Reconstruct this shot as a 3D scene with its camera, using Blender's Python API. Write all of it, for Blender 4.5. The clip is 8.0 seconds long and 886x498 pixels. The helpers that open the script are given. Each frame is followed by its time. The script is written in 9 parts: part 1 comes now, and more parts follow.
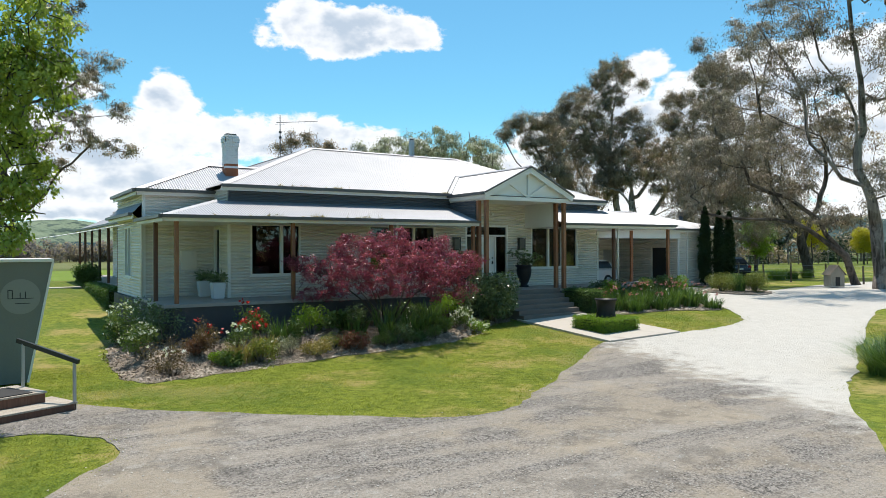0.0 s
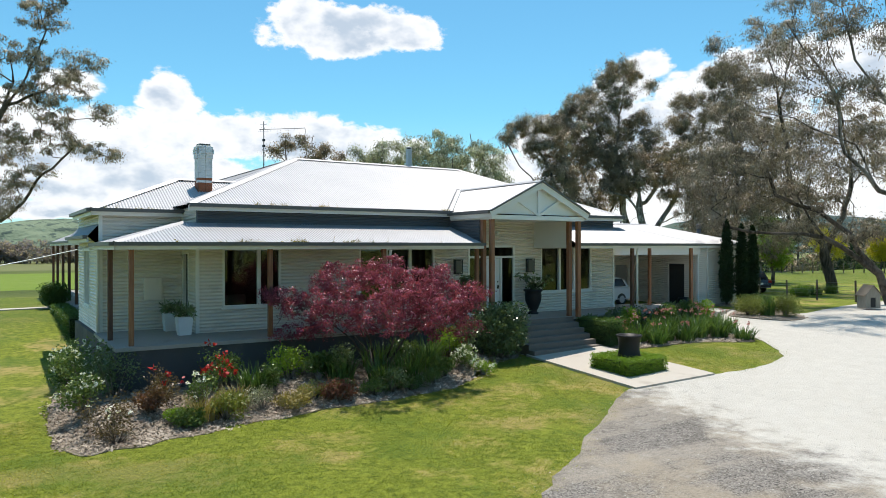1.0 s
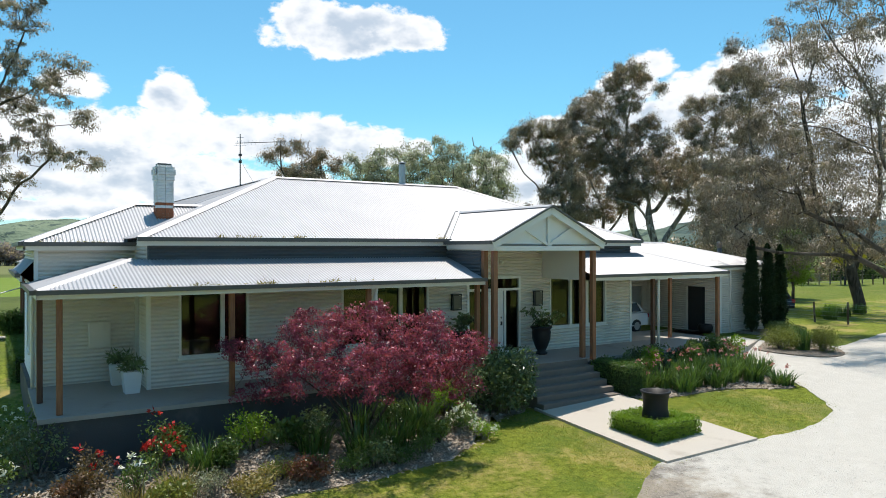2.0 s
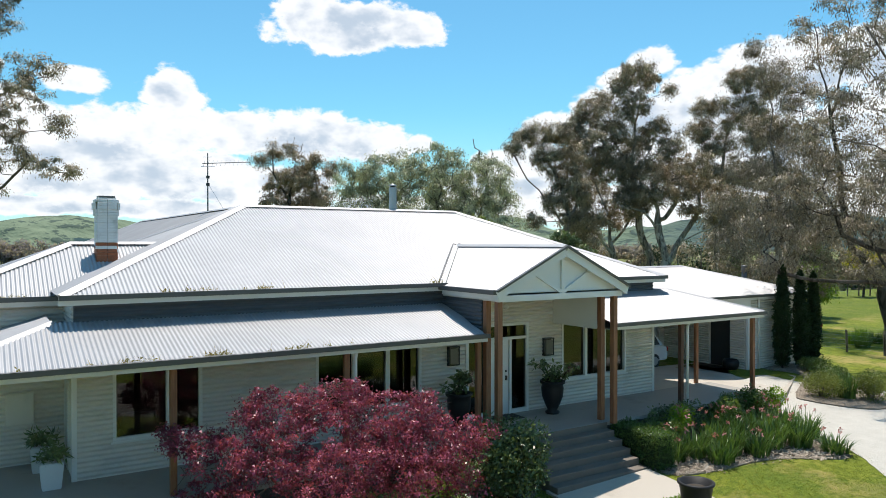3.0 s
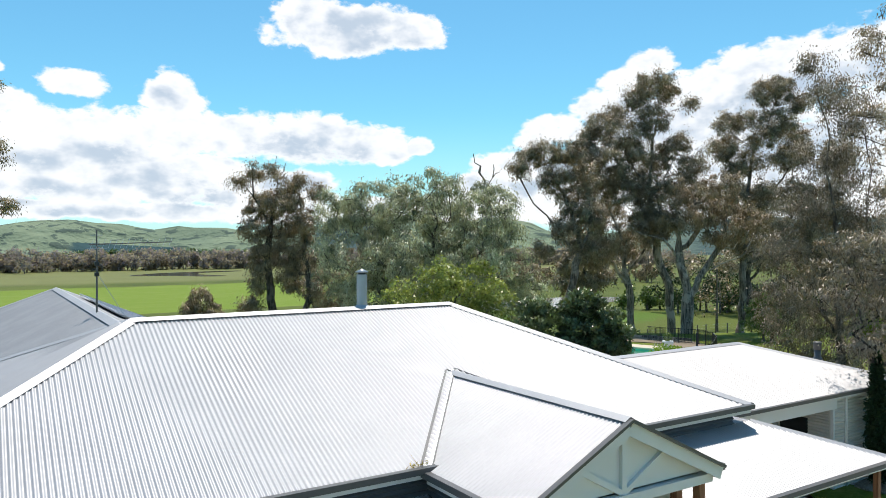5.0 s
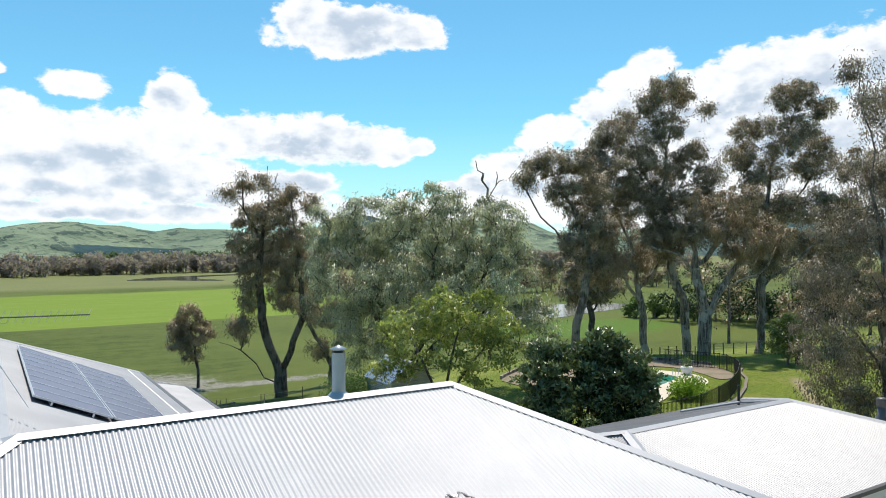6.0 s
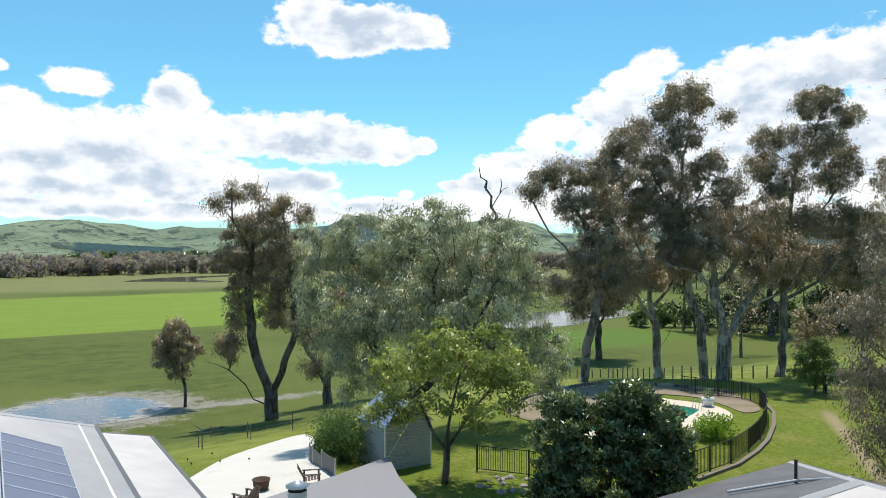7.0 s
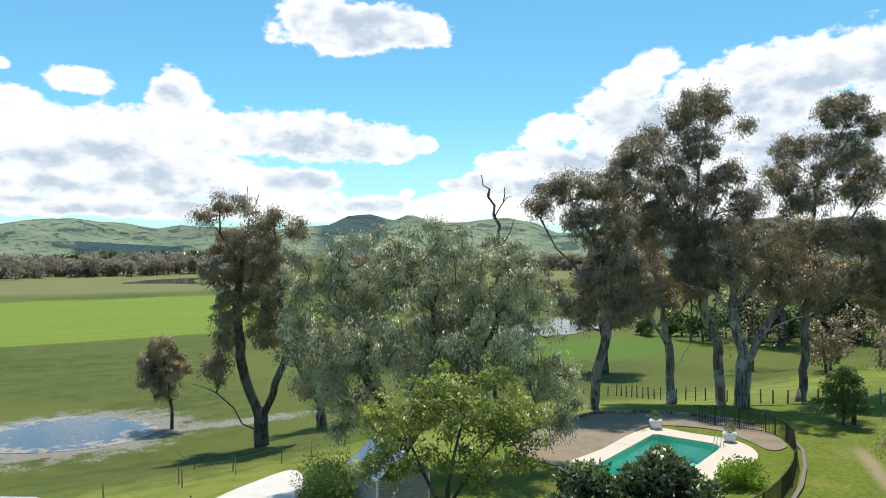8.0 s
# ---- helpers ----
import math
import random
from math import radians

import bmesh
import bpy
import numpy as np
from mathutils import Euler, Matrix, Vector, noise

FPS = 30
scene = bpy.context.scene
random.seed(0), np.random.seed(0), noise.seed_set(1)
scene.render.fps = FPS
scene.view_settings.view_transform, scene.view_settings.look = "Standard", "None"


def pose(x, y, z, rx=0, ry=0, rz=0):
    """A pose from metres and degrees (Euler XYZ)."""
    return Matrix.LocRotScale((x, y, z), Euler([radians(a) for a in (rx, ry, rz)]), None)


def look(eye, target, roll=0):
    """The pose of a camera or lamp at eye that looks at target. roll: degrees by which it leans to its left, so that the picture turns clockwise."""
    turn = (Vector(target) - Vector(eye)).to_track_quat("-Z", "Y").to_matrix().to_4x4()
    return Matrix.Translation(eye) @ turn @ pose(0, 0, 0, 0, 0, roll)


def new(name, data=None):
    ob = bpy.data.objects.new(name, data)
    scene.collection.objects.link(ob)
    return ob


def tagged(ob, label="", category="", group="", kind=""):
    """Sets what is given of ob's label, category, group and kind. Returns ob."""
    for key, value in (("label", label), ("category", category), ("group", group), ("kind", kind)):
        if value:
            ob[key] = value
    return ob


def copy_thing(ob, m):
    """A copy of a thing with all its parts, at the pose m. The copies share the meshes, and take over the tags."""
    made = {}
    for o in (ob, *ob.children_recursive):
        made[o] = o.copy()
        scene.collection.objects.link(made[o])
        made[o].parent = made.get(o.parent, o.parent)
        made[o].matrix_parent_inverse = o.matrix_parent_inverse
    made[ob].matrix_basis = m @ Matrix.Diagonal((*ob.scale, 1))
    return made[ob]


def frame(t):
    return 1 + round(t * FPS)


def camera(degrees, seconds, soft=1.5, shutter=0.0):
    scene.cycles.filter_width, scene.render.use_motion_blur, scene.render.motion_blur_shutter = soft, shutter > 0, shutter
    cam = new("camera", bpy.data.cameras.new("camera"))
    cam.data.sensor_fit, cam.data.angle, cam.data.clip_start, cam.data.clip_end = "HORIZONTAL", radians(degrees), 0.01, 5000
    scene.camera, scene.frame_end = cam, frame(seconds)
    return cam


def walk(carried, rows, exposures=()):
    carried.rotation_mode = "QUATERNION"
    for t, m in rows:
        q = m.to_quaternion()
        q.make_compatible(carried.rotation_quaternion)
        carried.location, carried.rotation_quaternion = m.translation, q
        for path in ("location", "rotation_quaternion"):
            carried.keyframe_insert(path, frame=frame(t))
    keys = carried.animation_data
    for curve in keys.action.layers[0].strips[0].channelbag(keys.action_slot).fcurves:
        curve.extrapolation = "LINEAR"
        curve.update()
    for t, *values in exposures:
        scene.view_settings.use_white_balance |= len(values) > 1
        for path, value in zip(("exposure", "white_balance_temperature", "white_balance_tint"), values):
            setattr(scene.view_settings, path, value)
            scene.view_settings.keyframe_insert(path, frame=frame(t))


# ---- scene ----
EXPOSURE = 0.2
cam = camera(63.0, 8.0, 0.65)
PATH = [
    (0, (-5.009, -16.74, 2.497), (-3.929, -15.056, 2.495), -0.2),
    (0.5, (-4.153, -15.453, 2.895), (-3.075, -13.768, 2.892), -0.2),
    (1, (-3.296, -14.097, 3.368), (-2.217, -12.413, 3.365), -0.1),
    (1.5, (-2.354, -12.822, 3.829), (-1.279, -11.135, 3.83), -0.1),
    (3, (0.613, -8.69, 5.733), (1.683, -7.001, 5.72), -0.0),
    (3.5, (1.563, -7.24, 6.319), (2.636, -5.552, 6.314), -0.0),
    (4, (2.644, -5.76, 6.982), (3.713, -4.069, 6.976), -0.1),
    (4.5, (3.685, -4.254, 7.698), (4.756, -2.565, 7.691), -0.1),
    (6, (6.883, 0.634, 9.7), (7.949, 2.326, 9.695), -0.3),
    (6.5, (7.963, 2.334, 10.396), (9.027, 4.028, 10.388), -0.0),
    (7, (8.995, 3.985, 11.036), (10.058, 5.679, 11.029), 0.0),
    (7.5, (9.95, 5.538, 11.645), (11.013, 7.232, 11.639), 0.1),
    (8, (10.961, 7.029, 12.424), (12.021, 8.724, 12.414), 0.1),
]
walk(cam, [(t, look(eye, target, roll)) for t, eye, target, roll in PATH], exposures=[(0.0, EXPOSURE), (8.0, EXPOSURE)])

# ---- world, sun ----
SUN_AZ, SUN_EL = radians(37.5), radians(71.5)      # from +y towards +x, above the horizon
sun_dir = Vector((math.sin(SUN_AZ) * math.cos(SUN_EL), math.cos(SUN_AZ) * math.cos(SUN_EL), math.sin(SUN_EL)))
sun_data = bpy.data.lights.new("sun", "SUN")
sun_data.energy, sun_data.angle, sun_data.color = 4.6, radians(0.55), (1.0, 0.92, 0.82)
sun = new("sun", sun_data)
sun.matrix_world = look(sun_dir * 100, (0, 0, 0))

world = bpy.data.worlds.new("sky")
scene.world = world
world.use_nodes = True


class Nodes:
    """A small writer of node trees."""

    def __init__(self, tree):
        self.tree = tree
        tree.nodes.clear()

    def add(self, kind, **kw):
        n = self.tree.nodes.new(kind)
        for k, v in kw.items():
            self.put(n.inputs[k], v)
        return n

    def put(self, socket, v):
        if isinstance(v, bpy.types.NodeSocket):
            self.tree.links.new(v, socket)
        else:
            socket.default_value = v

    def math(self, op, a, b=0.0, c=0.0, clamp=False):
        n = self.tree.nodes.new("ShaderNodeMath")
        n.operation, n.use_clamp = op, clamp
        for s, v in zip(n.inputs, (a, b, c)):
            self.put(s, v)
        return n.outputs[0]

    def mix(self, fac, a, b, blend="MIX"):
        n = self.tree.nodes.new("ShaderNodeMix")
        n.data_type, n.blend_type = "RGBA", blend
        self.put(n.inputs[0], fac)
        self.put(n.inputs[6], a if isinstance(a, bpy.types.NodeSocket) else (*a, 1.0)[:4])
        self.put(n.inputs[7], b if isinstance(b, bpy.types.NodeSocket) else (*b, 1.0)[:4])
        return n.outputs[2]

    def ramp(self, fac, lo, hi, smooth=True):
        n = self.tree.nodes.new("ShaderNodeMapRange")
        n.interpolation_type = "SMOOTHSTEP" if smooth else "LINEAR"
        n.clamp = True
        self.put(n.inputs[0], fac)
        n.inputs[1].default_value, n.inputs[2].default_value = lo, hi
        return n.outputs[0]

    def noise(self, vector, scale, detail=4.0, rough=0.55, warp=0.0):
        n = self.tree.nodes.new("ShaderNodeTexNoise")
        self.put(n.inputs["Vector"], vector)
        n.inputs["Scale"].default_value, n.inputs["Detail"].default_value = scale, detail
        n.inputs["Roughness"].default_value, n.inputs["Distortion"].default_value = rough, warp
        return n.outputs["Fac"]


def build_sky():
    """Blue sky with banks of fair-weather cumulus, laid out by azimuth and height over the horizon in degrees."""
    k = Nodes(world.node_tree)
    sky = k.add("ShaderNodeTexSky")
    sky.sky_type, sky.sun_disc, sky.sun_elevation, sky.sun_rotation = "NISHITA", False, SUN_EL, SUN_AZ
    sky.air_density, sky.dust_density, sky.ozone_density = 1.0, 0.4, 2.2
    way = k.add("ShaderNodeTexCoord").outputs["Generated"]
    xyz = k.add("ShaderNodeSeparateXYZ", Vector=way)
    az = k.math("MULTIPLY", k.math("ARCTAN2", xyz.outputs[0], xyz.outputs[1]), 57.2958)
    el = k.math("MULTIPLY", k.math("ARCSINE", xyz.outputs[2]), 57.2958)
    flat = k.add("ShaderNodeCombineXYZ", X=az, Y=k.math("MULTIPLY", el, 1.5)).outputs[0]
    big = k.noise(flat, 0.30, 5.0, 0.55, 0.4)
    fine = k.noise(flat, 1.1, 5.0, 0.55)
    # azimuth, height, half width, half height of each bank
    banks = [(25.1, 16.4, 7.4, 2.3), (22.1, 17.4, 3.6, 1.7), (29.9, 16.4, 3.2, 1.8), (5.2, 11.4, 2.6, 1.2), (11.5, 11.2, 2.1, 2.0), (12.9, 10.6, 1.8, 1.2), (2.5, 7.9, 4.4, 2.3),
             (7.5, 7.9, 5.0, 2.3), (12.5, 8.4, 5.0, 2.3), (16.8, 8.3, 4.8, 2.3), (22.1, 8.3, 6.0, 2.3), (26.5, 7.8, 4.2, 1.9), (30.4, 7.8, 1.3, 0.9), (1.5, 9.9, 1.8, 1.1), (0.4, 12.1, 1.0, 0.6),
             (4.6, 5.0, 8.5, 1.6), (12.0, 5.6, 8.0, 1.8), (17.0, 5.0, 5.0, 1.4), (21.0, 4.8, 3.2, 1.3), (3.2, 2.7, 6.5, 1.0), (10.5, 2.6, 9.0, 1.0), (19.5, 2.5, 8.0, 1.0), (26.5, 3.0, 4.0, 1.1), (31.0, 2.6, 5.0, 1.1),
             (29.2, 4.1, 0.7, 0.5), (32.6, 4.8, 1.2, 0.6), (48.5, 13.6, 2.3, 1.3), (46.9, 12.2, 2.6, 1.7), (45.2, 10.5, 3.0, 2.0), (41.4, 9.1, 2.8, 1.4), (39.6, 8.2, 1.7, 1.2), (37.3, 5.8, 3.3, 1.8),
             (34.8, 4.9, 2.2, 1.2), (40.7, 5.2, 6.4, 3.0), (36.3, 3.2, 6.0, 1.8), (52.0, 11.0, 4.0, 2.6), (55.1, 11.8, 5.2, 2.4), (59.0, 12.2, 5.0, 2.6), (63.5, 12.6, 5.0, 3.0), (48.0, 7.5, 7.2, 4.2),
             (55.9, 6.3, 8.4, 5.6), (64.0, 6.0, 8.0, 6.0), (50.0, 2.8, 12.0, 2.6), (62.0, 1.6, 9.0, 2.4), (70.0, 8.0, 8.0, 5.0), (-9.0, 8.0, 9.0, 4.0), (7.0, 5.2, 12.5, 3.6), (-6.0, 5.0, 9.0, 3.4), (19.0, 3.6, 7.0, 1.6), (35.0, 2.6, 9.0, 1.5)]
    # grey undersides and hollows: azimuth, height, half width, half height
    hollows = [(25.8, 16.8, 3.8, 1.4), (7.7, 6.8, 2.8, 0.7), (2.9, 6.0, 3.4, 0.6), (22.1, 7.5, 5.4, 1.3), (10.9, 5.1, 3.6, 0.9), (13.1, 3.5, 2.7, 1.0), (4.2, 4.1, 3.1, 0.6), (1.5, 3.2, 1.8, 0.4), (11.3, 11.1, 1.0, 0.6), (21.4, 4.8, 2.0, 0.7), (48.0, 9.4, 4.0, 1.3), (55.5, 10.0, 3.1, 1.3), (60.2, 11.5, 4.9, 1.3), (42.0, 6.4, 2.7, 0.9), (37.2, 4.7, 4.0, 0.6), (25.6, 3.2, 3.6, 0.4), (5.7, 2.5, 4.9, 0.4), (58.4, 7.0, 5.4, 1.8)]
    body = None
    for a, e, w, h in banks:
        da = k.math("DIVIDE", k.math("SUBTRACT", az, a), w)
        de = k.math("DIVIDE", k.math("SUBTRACT", el, e), h)
        low = k.math("MULTIPLY", k.math("MINIMUM", de, 0.0), 0.6)
        d2 = k.math("ADD", k.math("MULTIPLY", da, da), k.math("ADD", k.math("MULTIPLY", de, de), k.math("MULTIPLY", low, low)))
        v = k.math("SUBTRACT", 1.0, k.math("SQRT", d2))
        body = v if body is None else k.math("MAXIMUM", body, v)
    drift = k.math("MULTIPLY", k.math("SUBTRACT", k.noise(flat, 0.45, 3.0, 0.5), 0.5), 2.6)
    base = None
    for a, e, w, h in hollows:
        da = k.math("DIVIDE", k.math("SUBTRACT", az, a), w * 1.6)
        de = k.math("DIVIDE", k.math("SUBTRACT", el, e), h * 1.7)
        v = k.math("SUBTRACT", 1.0, k.math("SQRT", k.math("ADD", k.math("MULTIPLY", da, da), k.math("MULTIPLY", de, de))))
        base = v if base is None else k.math("MAXIMUM", base, v)
    base = k.ramp(k.math("ADD", k.math("MAXIMUM", base, -0.6), drift), -0.1, 1.05)
    # elsewhere in the sky, scattered cloud of the same sort
    around = k.math("SUBTRACT", k.noise(flat, 0.07, 3.0, 0.5), 0.62)
    off = k.ramp(k.math("ABSOLUTE", k.math("SUBTRACT", az, 28.0)), 62.0, 90.0)
    body = k.math("MAXIMUM", body, k.math("ADD", k.math("MULTIPLY", around, 2.5), k.math("MULTIPLY", k.math("SUBTRACT", off, 1.0), 2.0)))
    wisp = k.noise(flat, 3.0, 5.0, 0.6)
    shape = k.math("ADD", k.math("MINIMUM", body, 0.5), k.math("ADD", k.math("MULTIPLY", k.math("SUBTRACT", big, 0.5), 1.0),
                   k.math("ADD", k.math("MULTIPLY", k.math("SUBTRACT", fine, 0.5), 0.62), k.math("MULTIPLY", k.math("SUBTRACT", wisp, 0.5), 0.12))))
    cover = k.ramp(shape, 0.02, 0.28)
    puff = k.ramp(k.noise(flat, 0.55, 4.0, 0.55), 0.45, 0.75)
    shade = k.math("MULTIPLY", k.math("MAXIMUM", base, k.math("MULTIPLY", puff, 0.28)), k.ramp(shape, 0.12, 0.5), clamp=True)
    white = k.mix(shade, CLOUD_LIT, CLOUD_SHADE)
    # pale veil towards the horizon
    veil = k.math("MULTIPLY", k.ramp(k.math("MULTIPLY", el, -1.0), -11.0, 1.0), 0.55)
    blue = k.mix(1.0, sky.outputs[0], SKY_TINT, "MULTIPLY")
    blue = k.mix(veil, blue, HORIZON)
    colour = k.mix(k.math("MULTIPLY", cover, 0.97), blue, white)
    bg = k.add("ShaderNodeBackground", Color=colour, Strength=SKY_STRENGTH)
    out = k.add("ShaderNodeOutputWorld")
    k.tree.links.new(bg.outputs[0], out.inputs["Surface"])


SKY_STRENGTH = 0.115
SKY_TINT = (0.62, 1.14, 1.17)
CLOUD_LIT, CLOUD_SHADE, HORIZON = (8.0, 8.1, 8.3), (4.3, 5.05, 6.0), (5.4, 7.6, 8.3)
build_sky()


# ---- materials ----
def material(name, build):
    m = bpy.data.materials.new(name)
    m.use_nodes = True
    k = Nodes(m.node_tree)
    shader = build(k)
    out = k.add("ShaderNodeOutputMaterial")
    k.tree.links.new(shader, out.inputs["Surface"])
    return m


def principled(k, colour, rough=0.6, metal=0.0, bump=None, depth=0.01, spec=0.5, **kw):
    n = k.add("ShaderNodeBsdfPrincipled")
    k.put(n.inputs["Base Color"], colour if isinstance(colour, bpy.types.NodeSocket) else (*colour, 1.0)[:4])
    k.put(n.inputs["Roughness"], rough)
    n.inputs["Metallic"].default_value = metal
    n.inputs["Specular IOR Level"].default_value = spec
    for key, v in kw.items():
        k.put(n.inputs[key.replace("_", " ")], v)
    if bump is not None:
        b = k.add("ShaderNodeBump", Height=bump)
        b.inputs["Distance"].default_value = depth
        b.inputs["Strength"].default_value = 1.0
        k.tree.links.new(b.outputs[0], n.inputs["Normal"])
    return n.outputs[0]


def place(k):
    return k.add("ShaderNodeNewGeometry").outputs["Position"]


def varied(name, a, b, scale=3.0, fine=40.0, rough=0.6, metal=0.0, depth=0.004, spec=0.5, dirt=None, dirt_scale=0.8):
    """A surface of two near colours, mottled at two scales, with fine relief and, if given, dirt in patches."""
    def build(k):
        p = place(k)
        n1, n2 = k.noise(p, scale, 5.0), k.noise(p, fine, 4.0)
        c = k.mix(k.math("ADD", k.math("MULTIPLY", n1, 0.6), k.math("MULTIPLY", n2, 0.4)), a, b)
        if dirt:
            c = k.mix(k.math("MULTIPLY", k.ramp(k.noise(p, dirt_scale, 6.0, 0.65), 0.52, 0.75), 0.7), c, dirt)
        r = k.math("ADD", rough - 0.06, k.math("MULTIPLY", n2, 0.12))
        return principled(k, c, r, metal, n2, depth, spec)
    return material(name, build)


def leafy(name, a, b, c=None, rough=0.5, lit=0.35, spec=0.35, tuft=0.9):
    """Leaves: each of its own tint, lit through from behind."""
    def build(k):
        g = k.add("ShaderNodeNewGeometry")
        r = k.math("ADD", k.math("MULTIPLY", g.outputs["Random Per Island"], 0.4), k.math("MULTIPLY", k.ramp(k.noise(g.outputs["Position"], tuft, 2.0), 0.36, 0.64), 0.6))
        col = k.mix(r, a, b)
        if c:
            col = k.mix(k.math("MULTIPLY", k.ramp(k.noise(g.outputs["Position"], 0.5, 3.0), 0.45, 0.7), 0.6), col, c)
        d = principled(k, col, rough, spec=spec)
        t = k.add("ShaderNodeBsdfTranslucent", Color=k.mix(1.0, col, (1.15, 1.2, 0.6), "MULTIPLY"))
        m = k.add("ShaderNodeMixShader")
        m.inputs[0].default_value = lit
        k.tree.links.new(d, m.inputs[1])
        k.tree.links.new(t.outputs[0], m.inputs[2])
        return m.outputs[0]
    return material(name, build)


def iron(name, a, b, stain):
    def build(k):
        p = place(k)
        n1 = k.noise(p, 0.9, 6.0, 0.6)
        n2 = k.noise(p, 18.0, 4.0, 0.6)
        c = k.mix(k.ramp(n1, 0.35, 0.7), a, b)
        c = k.mix(k.math("MULTIPLY", k.ramp(k.noise(p, 2.6, 7.0, 0.7), 0.60, 0.8), 0.3), c, stain)
        return principled(k, c, k.math("ADD", 0.47, k.math("MULTIPLY", n2, 0.2)), 0.45, n2, 0.0015, 0.5)
    return material(name, build)


def timber(name, a, b, rough=0.55, depth=0.003):
    def build(k):
        g = k.add("ShaderNodeNewGeometry")
        m = k.add("ShaderNodeMapping", Vector=g.outputs["Position"])
        m.inputs["Scale"].default_value = (1.0, 1.0, 0.06)
        n = k.noise(m.outputs[0], 34.0, 6.0, 0.65, 0.4)
        big = k.noise(g.outputs["Position"], 1.3, 3.0)
        c = k.mix(k.ramp(k.math("ADD", k.math("MULTIPLY", n, 0.7), k.math("MULTIPLY", big, 0.3)), 0.3, 0.7), a, b)
        return principled(k, c, rough, 0.0, n, depth, 0.4)
    return material(name, build)


def bark(name, a, b, pale, share=0.5):
    """Bark streaked along the trunk, with patches where it has peeled to paler wood."""
    def build(k):
        p = place(k)
        m = k.add("ShaderNodeMapping", Vector=p)
        m.inputs["Scale"].default_value = (1.0, 1.0, 0.12)
        streak = k.noise(m.outputs[0], 7.0, 6.0, 0.65, 0.6)
        c = k.mix(k.ramp(streak, 0.36, 0.64), a, b)
        c = k.mix(k.math("MULTIPLY", k.ramp(k.noise(p, 0.8, 5.0, 0.6, 0.5), 0.5, 0.58), share), c, pale)
        return principled(k, c, 0.85, 0.0, k.math("ADD", streak, k.noise(p, 24.0, 4.0)), 0.06, 0.3)
    return material(name, build)


def build_grass(k):
    """Lawn, worn and yellowed in patches; beyond the house, paddocks of other greens."""
    p = place(k)
    xyz = k.add("ShaderNodeSeparateXYZ", Vector=p)
    x, y = xyz.outputs[0], xyz.outputs[1]
    n0, n1, n2, n3 = k.noise(p, 0.06, 4.0), k.noise(p, 0.45, 5.0, 0.6), k.noise(p, 5.0, 5.0, 0.65), k.noise(p, 38.0, 4.0, 0.7)
    fine = k.math("ADD", k.math("MULTIPLY", n2, 0.5), k.math("MULTIPLY", n3, 0.5))
    lawn = k.mix(k.ramp(fine, 0.34, 0.64), (0.07, 0.10, 0.009), (0.25, 0.285, 0.034))
    lawn = k.mix(k.math("MULTIPLY", k.ramp(k.math("ADD", k.math("MULTIPLY", n1, 0.75), k.math("MULTIPLY", n2, 0.25)), 0.49, 0.62), 0.7), lawn, (0.40, 0.30, 0.12))
    lawn = k.mix(k.math("MULTIPLY", k.ramp(k.noise(p, 0.3, 4.0, 0.6), 0.48, 0.62), 0.55), lawn, (0.085, 0.145, 0.02))
    # worn wheel track across the back lawn
    along = k.math("ADD", k.math("MULTIPLY", k.math("SUBTRACT", x, 46.8), 0.777), k.math("MULTIPLY", k.math("SUBTRACT", y, 24.0), 0.629))
    aside = k.math("ABSOLUTE", k.math("ADD", k.math("MULTIPLY", k.math("SUBTRACT", x, 46.8), -0.629), k.math("MULTIPLY", k.math("SUBTRACT", y, 24.0), 0.777)))
    track = k.math("MULTIPLY", k.ramp(k.math("ADD", aside, k.math("MULTIPLY", n2, 1.4)), 1.35, 0.8), k.math("MULTIPLY", k.ramp(along, -9.0, -5.0), k.ramp(along, 11.0, 8.0)))
    # greener back lawn, darkened to paint in the tree shade there
    lawn = k.mix(k.ramp(y, 16.0, 22.0), lawn, k.mix(0.75, lawn, k.mix(k.ramp(fine, 0.32, 0.66), (0.05, 0.085, 0.008), (0.15, 0.19, 0.024))))
    lawn = k.mix(k.math("MULTIPLY", track, 0.8), lawn, (0.30, 0.235, 0.15))
    # paddocks down on the flat
    far = k.math("ADD", y, k.math("MULTIPLY", x, -0.04))
    flat = k.ramp(y, 47.0, 62.0)
    coarse = k.mix(k.ramp(k.math("ADD", k.math("MULTIPLY", n1, 0.5), k.math("MULTIPLY", n2, 0.5)), 0.35, 0.65), (0.04, 0.063, 0.009), (0.095, 0.115, 0.021))
    pasture = k.mix(k.ramp(k.noise(p, 0.03, 5.0), 0.4, 0.65), coarse, (0.10, 0.123, 0.024))
    long = k.add("ShaderNodeMapping", Vector=p)
    long.inputs["Scale"].default_value = (0.22, 1.0, 1.0)
    streak = k.ramp(k.noise(long.outputs[0], 0.22, 6.0, 0.65), 0.44, 0.62)
    pasture = k.mix(k.math("MULTIPLY", streak, 0.5), pasture, (0.105, 0.126, 0.027))
    pasture = k.mix(k.math("MULTIPLY", k.ramp(n2, 0.55, 0.7), 0.5), pasture, (0.035, 0.062, 0.01))
    bright = k.mix(k.ramp(k.math("ADD", k.math("MULTIPLY", n1, 0.5), k.math("MULTIPLY", streak, 0.15)), 0.2, 0.5), (0.14, 0.205, 0.02), (0.17, 0.225, 0.036))
    crop = k.math("MULTIPLY", k.ramp(far, 147.0, 148.5), k.ramp(k.math("MULTIPLY", k.math("ADD", far, k.math("MULTIPLY", n0, 25.0)), -1.0), -272.0, -262.0))
